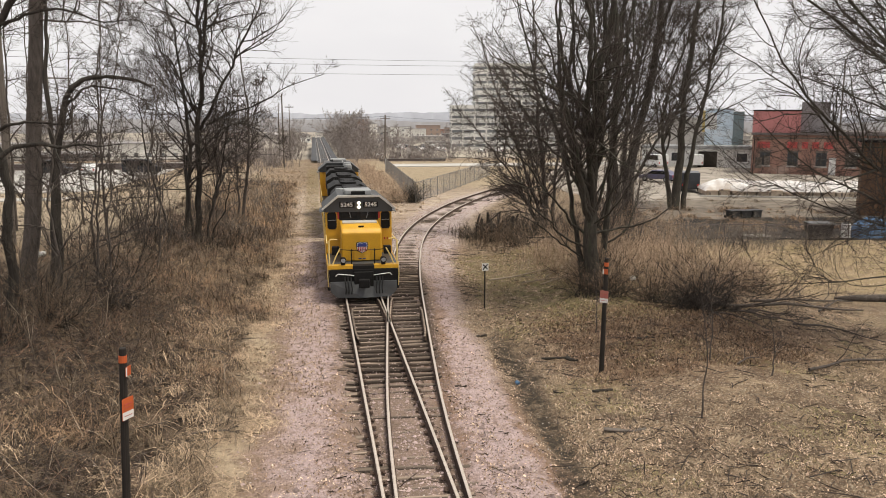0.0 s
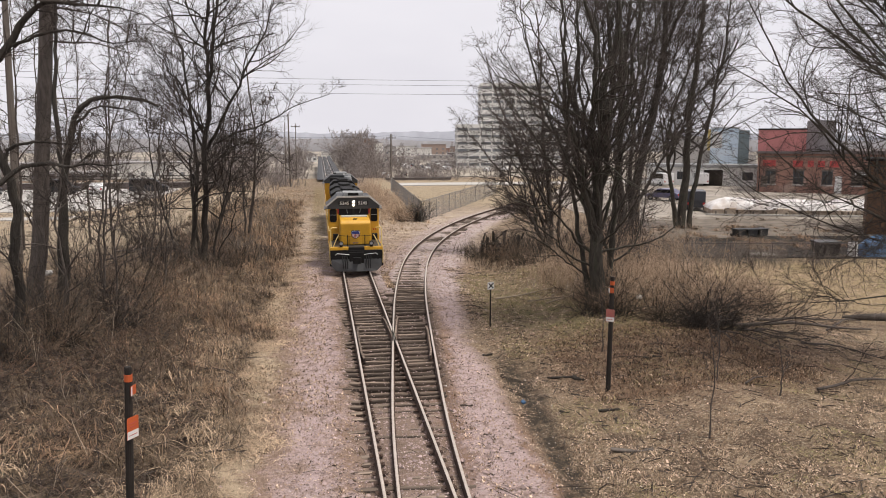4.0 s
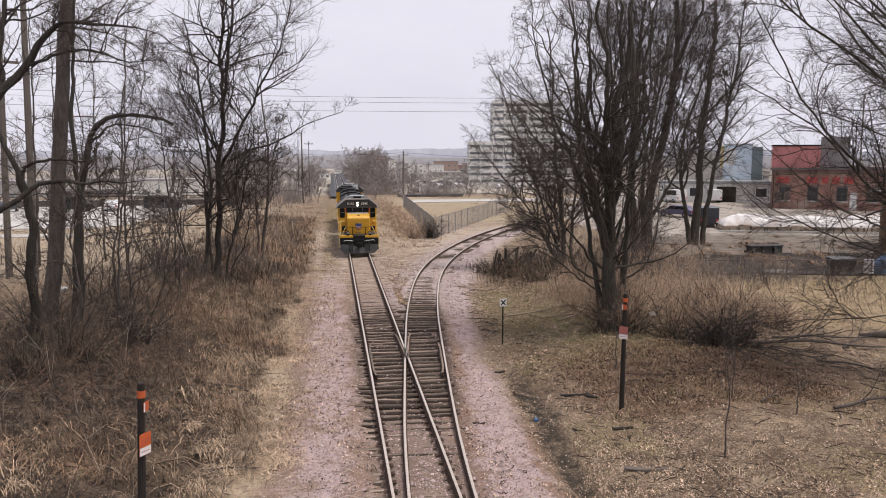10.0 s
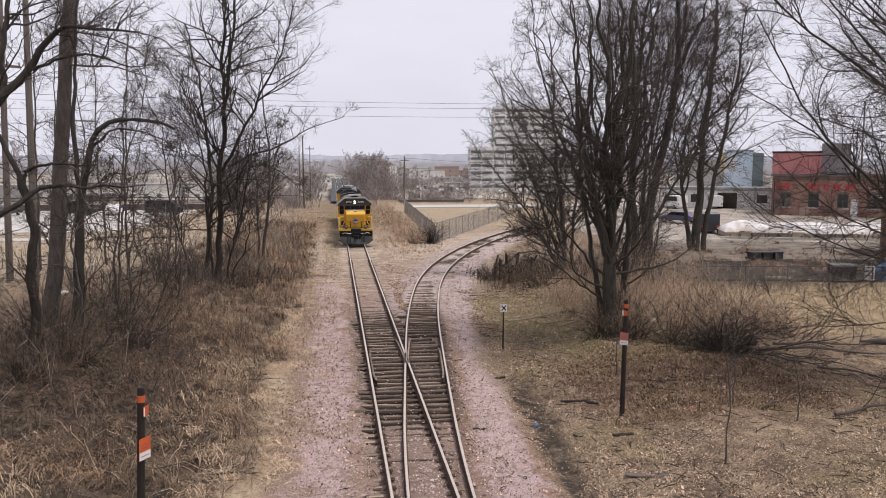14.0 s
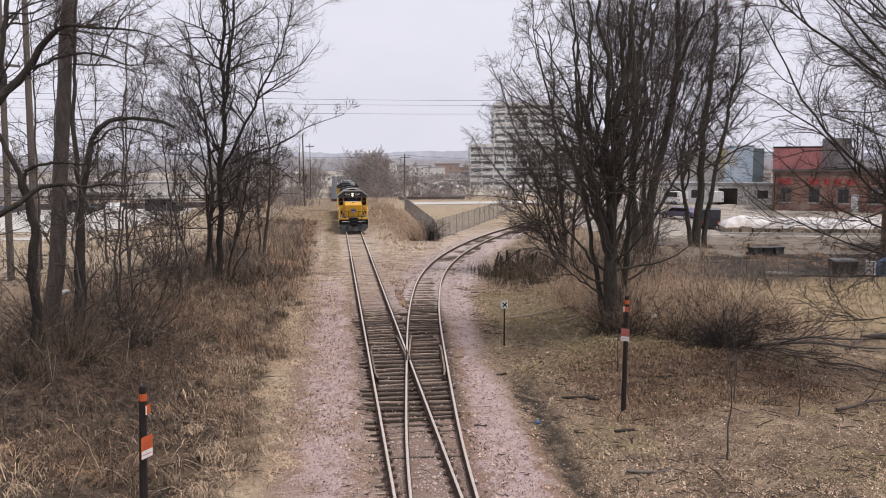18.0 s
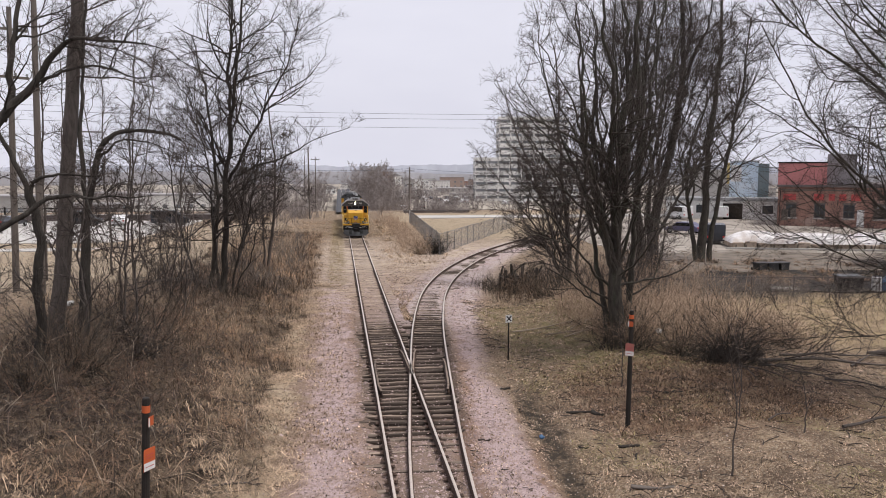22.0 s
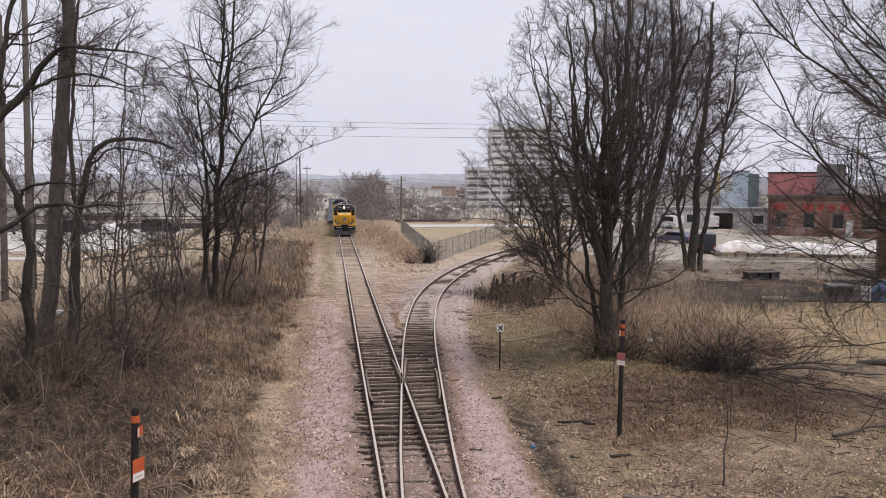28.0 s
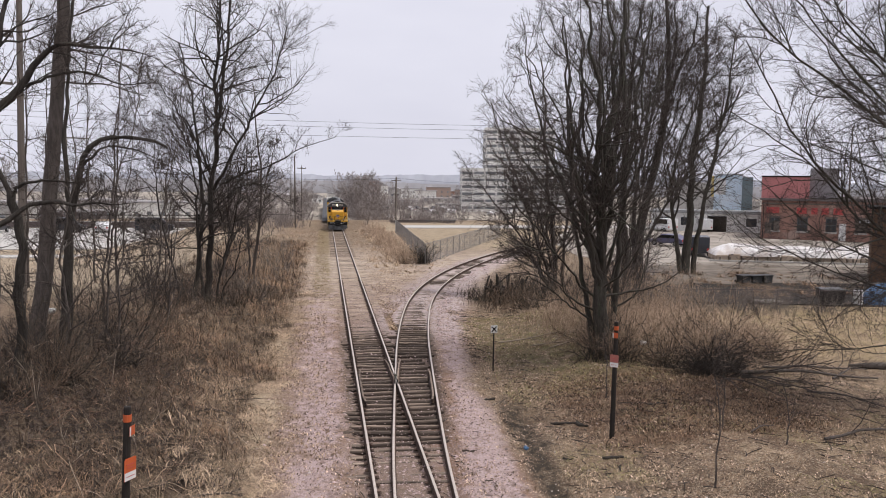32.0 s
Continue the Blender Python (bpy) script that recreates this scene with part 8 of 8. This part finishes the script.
# sticks among the leaves
def sticks(name, seed, n, place, size, label, mat):
    r = rng_of(seed)
    x, y = place(r, n)
    a, ln = r.uniform(0, 6.283, n), size * r.lognormal(0, 0.5, n)
    p = np.stack([x, y, hill_of(x, y) + 0.03], -1)
    d = np.stack([np.cos(a), np.sin(a), r.normal(0, 0.12, n)], -1) * ln[:, None]
    P = np.stack([p - d, p + r.normal(0, 0.03, d.shape), p + d], 1)
    return tagged(put(name, quick_mesh(name, *spikes(P, np.full((n, 3), 0.009) * r.uniform(0.6, 1.8, (n, 1)))), mat), label, "twigs", kind="stuff")


sticks("fallen_twigs", 181, 2600, right_bank, 0.2, "dark fallen twigs among the leaves", M_TWIG)
sticks("fallen_twigs", 182, 1800, left_bank, 0.35, "grey fallen twigs among the weeds", M_BARK)
sticks("fallen_twigs", 183, 700, by_track, 0.12, "brown twigs and splinters on the ballast", M_TIE_SIDE)


# ---- fallen branches ----
def fallen(x, y, seed, length, turn, rad, label, z=0.08, mat=None, limbs=6):
    r = rng_of(seed)
    a = radians(turn)
    t = np.linspace(0, 1, 8)
    px, py = x + math.cos(a) * length * t + np.cumsum(r.normal(0, 0.04, 8)), y + math.sin(a) * length * t + np.cumsum(r.normal(0, 0.04, 8))
    P = np.stack([px, py, hill_of(px, py) + z + 0.1 * np.sin(t * 3)], -1)[None]
    R = (rad * 0.65 * np.linspace(1, 0.35, 8))[None]
    LP, LR, ls = grow(r, P, R, limbs, 0.2, 0.95, length * 0.35, 38, 5, 0.1, 0.15, 0.6)
    UP, UR, _ = grow(r, LP, LR, 5, 0.2, 1.0, ls * 0.5, 36, 3, 0.1, 0.15, 0.7)
    o = P[0, 0].copy()
    ob = thing("fallen_branch", Matrix.Translation(o), label, "branch", "fallen branches")
    put("limb", smooth(quick_mesh("limb", *tubes(P - o, R, 7))), mat or M_BARK, ob)
    for q in range(len(LP)):
        put("side_branch", quick_mesh("side_branch", *tubes(LP[q:q + 1] - o, np.maximum(LR[q:q + 1], 0.008), 4)), mat or M_TWIG, ob)
    tagged(put("twig_spray", quick_mesh("twig_spray", *spikes(UP - o, np.maximum(UR, 0.005))), mat or M_TWIG, ob), kind="stuff")
    return ob


for i, (x, y, ln, turn, rad) in enumerate([(10.3, 33.8, 3.2, 15, 0.06), (9.6, 34.6, 2.6, -20, 0.05), (8.4, 36.0, 4.4, 4, 0.07), (11.0, 35.2, 3.0, 30, 0.05), (15.0, 26.4, 2.6, -75, 0.05), (15.7, 27.1, 6.6, 3, 0.13), (14.9, 26.6, 2.2, -110, 0.05), (15.6, 26.4, 2.4, -28, 0.05), (14.2, 19.6, 4.6, 4, 0.075), (12.4, 20.4, 1.2, 14, 0.05), (17.0, 24.6, 3.0, -52, 0.06), (17.4, 28.0, 5.2, 8, 0.09), (19.6, 26.8, 4.4, 40, 0.07), (15.8, 26.6, 3.6, -62, 0.06), (16.4, 26.6, 3.2, -48, 0.05), (-2.9, 25.2, 1.4, 175, 0.05), (-3.2, 18.6, 1.1, 10, 0.05)]):
    fallen(x, y, 120 + i, ln, turn, rad, "fallen dead branch lying on the litter", limbs=6 if ln < 2 or ln > 6 else 9, mat=M_CANE if 33 < y < 37 else None)

def driftwood(x, y, ln, turn, rad, seed, label, mat):
    """A short weathered piece of wood, flattened, with a broken end."""
    r = rng_of(seed)
    o = thing("wood_scrap", pose(x, y, float(hill_of(x, y)), 0, 0, turn), label, "wood")
    t = np.linspace(-0.5, 0.5, 6)
    P = np.stack([t * ln, np.cumsum(r.normal(0, 0.05, 6)) * ln, rad * 0.5 + r.normal(0, 0.015, 6)], -1)
    put("log", (quick_mesh("log", *tubes(P[None], (rad * r.uniform(0.45, 1.0, 6))[None] * 0.85, 8, 0.3))), mat, o)
    put("splinter", quick_mesh("splinter", *spikes((P[4] + np.array([(0, 0, 0), (ln * 0.1, 0.06, 0.02), (ln * 0.22, 0.09, 0.03)]))[None], np.array([[rad * 0.4, rad * 0.3, 0.006]]))), mat, o)
    return o


driftwood(7.7, 17.65, 1.15, 6, 0.06, 301, "pale weathered piece of wood on the leaf litter", M_POLE)
driftwood(7.75, 23.7, 1.0, 14, 0.06, 302, "dark broken branch piece beside the ditch", M_BARK_DARK)
driftwood(8.25, 23.35, 0.45, -50, 0.09, 303, "dark rotten wood lump beside the ditch", M_BARK_DARK)
driftwood(8.05, 20.2, 0.62, 4, 0.07, 304, "dark knotty stick on the leaf litter", M_BARK_DARK)
driftwood(8.0, 19.4, 0.3, 70, 0.05, 305, "short dark stick on the leaf litter", M_BARK_DARK)
driftwood(6.9, 20.6, 0.35, -10, 0.04, 306, "short dark stick beside the ditch", M_BARK_DARK)
driftwood(10.9, 23.6, 0.7, 10, 0.06, 307, "dark stick among the leaves", M_BARK_DARK)
driftwood(5.9, 26.6, 0.4, 20, 0.05, 308, "dark stick beside the ditch", M_BARK_DARK)
driftwood(4.1, 21.3, 0.35, 5, 0.04, 309, "brown tie splinter on the ballast", M_TIE_SIDE)

ob = thing("fallen_log", pose(23.3, 29.4, float(hill_of(23.3, 29.4)), 0, 0, -20), "thick brown fallen log in the dry grass", "log")
part("log", Geo().tube([(-0.9, -0.1, 0.12), (0, 0, 0.13), (1.2, 0.08, 0.16), (2.6, -0.05, 0.14), (4.0, 0.12, 0.15)], [0.05, 0.14, 0.17, 0.16, 0.15], 12), M_BARK, ob)
part("broken_limb", Geo().tube([(1.4, 0.0, 0.4), (1.6, -0.2, 0.75), (1.9, -0.25, 1.0)], [0.07, 0.05, 0.02], 7), M_BARK_DARK, ob)

# ---- office tower, town and woods beyond the valley ----
def office_tower():
    ob = thing("office_building", pose(53.5, 300, -4.3, 0, 0, -8), "tall pale office building with dark window bands", "building")

    def block(x0, x1, y0, y1, floors, fh, name):
        body = part(name, Geo().box(x0, x1, y0, y1, 0, floors * fh + 0.8), M_FACADE, ob, "pale concrete facade")
        for k in range(floors):
            z = k * fh + fh * 0.42
            n = int((x1 - x0) / 4.2)
            w = (x1 - x0) / n
            for i in range(n):
                part("window", Geo().box(x0 + i * w + 0.3, x0 + (i + 1) * w - 0.3, y0 - 0.08, y0 + 0.05, z, z + fh * 0.36), M_PANE_FAR, body)
            for i in range(3):
                d = (y1 - y0) / 3
                part("window", Geo().box(x0 - 0.08, x0 + 0.05, y0 + i * d + 0.4, y0 + (i + 1) * d - 0.4, z, z + fh * 0.36), M_PANE_FAR, body)
    block(0, 46, 0, 18, 6, 2.75, "wing")
    block(10, 38, 8, 26, 12, 2.75, "tower")
    return ob


office_tower()


# far roofs are coloured pale so that they look veiled by haze
M_FAR_ROOF = shade("haze_paled_shingles", (0.36, 0.345, 0.345), 0.9, (0.3, 0.285, 0.285), 0.3, 4, bump=0)


def house(x, y, w, d, h, wall, roof, turn, label):
    z = float(hill_of(x, y)) - 0.2
    ob = thing("house", pose(x, y, z, 0, 0, turn), label, "house", "town houses across the valley")
    part("wall", Geo().box(-w / 2, w / 2, 0, d, 0, h), wall, ob)
    part("roof", Geo().prism([(-w / 2 - 0.4, h), (w / 2 + 0.4, h), (0, h + w * 0.2)] if 6.3 > w or 6.5 < w < 14 else [(-w / 2 - 0.2, h), (w / 2 + 0.2, h), (w / 2 + 0.2, h + 0.5), (-w / 2 - 0.2, h + 0.5)], -0.4, d + 0.4, "y"), roof, ob)
    n = max(2, int(w / 3.5))
    for f in range(max(1, int(h / 3))):
        for i in range(n):
            cx = -w / 2 + (i + 0.5) * w / n
            part("window", Geo().box(cx - 0.6, cx + 0.6, -0.06, 0.05, f * 3 + 1.0, f * 3 + 2.0), M_PANE_FAR, ob)
    return ob


r_town = rng_of(60)
TOWN = [(-26, 470, 8, 9, 5), (34, 640, 13, 10, 10), (46, 660, 16, 12, 8), (72, 560, 26, 12, 6), (92, 470, 22, 10, 5), (64, 430, 18, 10, 4), (110, 620, 40, 14, 7), (38, 380, 14, 9, 4), (84, 380, 20, 10, 4), (150, 540, 30, 14, 8), (20, 480, 10, 9, 5), (-50, 520, 12, 9, 5), (125, 420, 24, 12, 6), (56, 330, 16, 8, 3.5), (-90, 330, 26, 12, 5), (-130, 260, 30, 14, 6), (-70, 230, 22, 10, 4), (-160, 340, 30, 12, 6), (-60, 400, 20, 10, 5), (180, 330, 40, 16, 7)]
for x, y, w, d, h in TOWN:
    mat = (M_SLATE, M_FACADE, M_BRICK, M_PALE)[int(r_town.integers(4))]
    house(x, y, w, d, h * 0.55, mat, M_FAR_ROOF, float(r_town.uniform(-15, 15)), "distant %s town building" % {"pale_concrete": "pale", "white_paint": "white", "red_brick": "brick", "pale_office_facade": "cream", "grey_brown_render": "grey"}[mat.name])


M_TAN_BRICK = shade("tan_brick", (0.42, 0.32, 0.27), 0.9, (0.36, 0.27, 0.225), 0.3, 4, bump=0.1)
for x, y, w, d, h, wall, roof, turn, label in [
    (28.2, 450, 6.4, 8, 11.6, M_BRICK, M_FAR_ROOF, 6, "narrow brick mill tower beyond the valley"),
    (36.3, 400, 6.0, 8, 7.6, M_PALE, M_FAR_ROOF, -8, "grey house beyond the valley"),
    (58.0, 520, 14.5, 9, 6.6, M_WHITE, M_FAR_ROOF, 4, "white gabled building beyond the valley"),
    (66.0, 505, 14.2, 9, 5.4, M_FACADE, M_FAR_ROOF, -6, "cream gabled building beyond the valley"),
    (80.0, 540, 17.0, 12, 7.6, M_TAN_BRICK, M_FAR_ROOF, -5, "two-storey tan brick building beyond the valley"),
    (99.0, 520, 15.0, 12, 6.2, M_TAN_BRICK, M_FAR_ROOF, 8, "low tan brick building beyond the valley"),
    (44.0, 610, 12.0, 9, 8.0, M_FACADE, M_FAR_ROOF, 3, "cream building among the far trees"),
    (-3.6, 395, 5.0, 7, 3.6, M_WHITE, M_FAR_ROOF, 3, "small white gabled house past the bridge"),
    (3.8, 430, 5.4, 7, 4.2, M_FACADE, M_FAR_ROOF, -4, "small cream gabled house past the bridge"),
    (-48, 240, 26, 10, 4.6, M_FACADE, M_FAR_ROOF, 4, "long pale shed across the valley"),
    (-96, 220, 34, 12, 5.0, M_PALE, M_FAR_ROOF, -3, "long grey shed across the valley")]:
    house(x, y, w, d, h, wall, roof, turn, label)
wall_ = thing("garden_wall", pose(12.2, 144.5, -0.3), "low dark block wall beyond the pale road", "wall", kind="structure")
part("wall", Geo().box(0, 12.5, 0, 0.3, 0, 0.5), M_SLATE, wall_)
part("coping", Geo().box(-0.05, 12.55, -0.05, 0.35, 0.5, 0.56), M_GIRDER, wall_)


def far_tree_mesh(seed, h, many=1, mat=None):
    r = rng_of(seed)
    pair = [stem(r, [(r.normal(0, 0.3), r.normal(0, 0.3), 0), (r.normal(0, 0.5) * many, r.normal(0, 0.5) * many, h * r.uniform(0.8, 1.0))], 0.16 / many ** 0.7) for _ in range(many)]
    SP, SR = np.array([p[0] for p in pair]), np.array([p[1] for p in pair])
    LP, LR, ls = grow(r, SP, SR, 20 // many + 2, 0.06 if many > 1 else 0.15, 0.98, h * 0.3, 50, 4, 0.3, 0.15, 0.6)
    BP, BR, bs = grow(r, LP, LR, 6, 0.12, 1.0, ls * 0.5, 46, 3, 0.2, 0.2, 0.7)
    TP, TR, _ = grow(r, BP, BR, 4, 0.1, 1.0, np.clip(bs * 0.5, 0.3, 2), 40, 2, 0.2, 0.2, 0.8)
    a = smooth(quick_mesh("trunk", *joined([tubes(SP[:, ::4], SR[:, ::4], 5), tubes(LP, np.maximum(LR, 0.025), 3)])))
    b = quick_mesh("crown", *joined([spikes(BP, np.maximum(BR, 0.03)), spikes(TP, np.maximum(TR, 0.026 if many < 2 else 0.032))]))
    a.materials.append(mat or M_FARTREE), b.materials.append(mat or M_FARTREE)
    return a, b


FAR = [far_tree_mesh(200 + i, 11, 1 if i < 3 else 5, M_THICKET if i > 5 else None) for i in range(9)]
r_far = rng_of(61)


def far_tree(x, y, s, sz=1.0, bushy=False):
    a, b = FAR[int(r_far.integers(3)) + (6 if bushy and y < 260 else 3 if bushy else 0)]
    ob = thing("distant_tree", pose(x, y, float(hill_of(x, y)) - 0.1, 0, 0, float(r_far.uniform(0, 360))), "distant bare tree in a hazy wood", "tree", "distant bare trees")
    ob.scale = (s * 1.1, s * 1.1, s * sz)
    put("trunk", a, None, ob)
    put("crown", b, None, ob)


for k in range(26):      # wood beside the bridge
    far_tree(7.2 + 9 * r_far.random() ** 1.5, 136 + 70 * r_far.random(), r_far.uniform(0.3, 0.62), 1.0, True)
for x, y, k in ((9.0, 326, 1.35), (11.0, 333, 1.45), (13.2, 328, 1.25), (10.0, 338, 1.4), (8.2, 318, 1.3), (10.4, 322, 1.5), (12.0, 336, 1.45), (14.4, 334, 1.3), (8.6, 330, 1.2), (-7.0, 330, 1.2), (-9.2, 336, 1.15), (-6.0, 345, 1.1)):      # large grey trees at the end of the bridge
    far_tree(x, y, k, 1.0, True)
for q, (x, y, k) in enumerate([(10.6, 172, 0.9), (11.4, 176, 0.95), (10.8, 166, 0.7), (12.4, 168, 0.8), (13.4, 174, 0.7)]):
    far_tree(x, y, k, 1.0, True)
for x, y, k in ((7.4, 244, 1.15), (8.2, 248, 1.3), (9.0, 242, 1.32), (10.0, 247, 1.2), (10.8, 243, 1.05), (8.0, 252, 1.2), (9.6, 252, 1.15), (8.4, 238, 0.95), (-6.0, 248, 1.05), (-7.6, 252, 1.15), (-5.2, 254, 0.95)):      # dense grey clumps that rise beside the bridge
    far_tree(x, y, k, 1.0, True)
for x, y in ((-4.5, 230), (-6.0, 236), (-8.0, 226)):
    far_tree(x, y, 0.85, 1.0, True)
for k in range(19):      # thicket beside the line before the bridge
    far_tree(-4.4 - 15 * r_far.random() ** 1.1, 112 + 90 * r_far.random(), r_far.uniform(0.3, 0.55), 1.0, True)
for k in range(12):
    far_tree(9 + 10 * r_far.random(), 240 + 90 * r_far.random(), r_far.uniform(1.1, 1.5))
for k in range(12):
    far_tree(-8 - 22 * r_far.random(), 150 + 120 * r_far.random(), r_far.uniform(0.8, 1.3))
for k in range(13):
    far_tree(-20 - 130 * r_far.random(), 150 + 160 * r_far.random(), r_far.uniform(0.9, 1.4))
for k in range(13):
    far_tree(30 + 150 * r_far.random(), 200 + 260 * r_far.random(), r_far.uniform(0.6, 1.1))
for k in range(9):
    far_tree(15 + 14 * r_far.random(), 138 + 10 * r_far.random(), r_far.uniform(0.3, 0.5), 1.0, True)

lot = [vehicle(20, 236, 80, M_CAR_WHITE, False, "white car in a distant car park", "car"), vehicle(26, 240, 85, M_CAR_DARK, False, "dark car in a distant car park", "car")]
for ob in lot:
    ob.location.z = float(hill_of(ob.location.x, ob.location.y)) + 0.02
for k in range(22):
    x, y = 22 + 46 * r_far.random(), 262 + 70 * r_far.random()
    copy_thing(lot[k % 2], pose(x, y, float(hill_of(x, y)) + 0.02, 0, 0, float(r_far.uniform(70, 110))))


# ---- brush and woods all over the valley ----
def valley(x0, x1, y0, y1, per):
    def place(r, n):
        m = n // per
        x, y = x0 + (x1 - x0) * r.random(m), y0 + (y1 - y0) * r.random(m) ** 0.8
        return clumped(r, n, x, y, per, 1.1)
    return place


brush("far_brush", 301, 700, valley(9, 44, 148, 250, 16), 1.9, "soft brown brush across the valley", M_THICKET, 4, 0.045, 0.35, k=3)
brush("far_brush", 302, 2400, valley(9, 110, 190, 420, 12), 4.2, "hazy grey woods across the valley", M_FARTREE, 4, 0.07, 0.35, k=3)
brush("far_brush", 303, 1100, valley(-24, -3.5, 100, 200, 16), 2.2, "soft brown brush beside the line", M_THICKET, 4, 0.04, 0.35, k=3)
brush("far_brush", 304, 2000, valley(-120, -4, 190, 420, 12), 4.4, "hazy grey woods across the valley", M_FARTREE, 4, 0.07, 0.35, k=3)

motions()
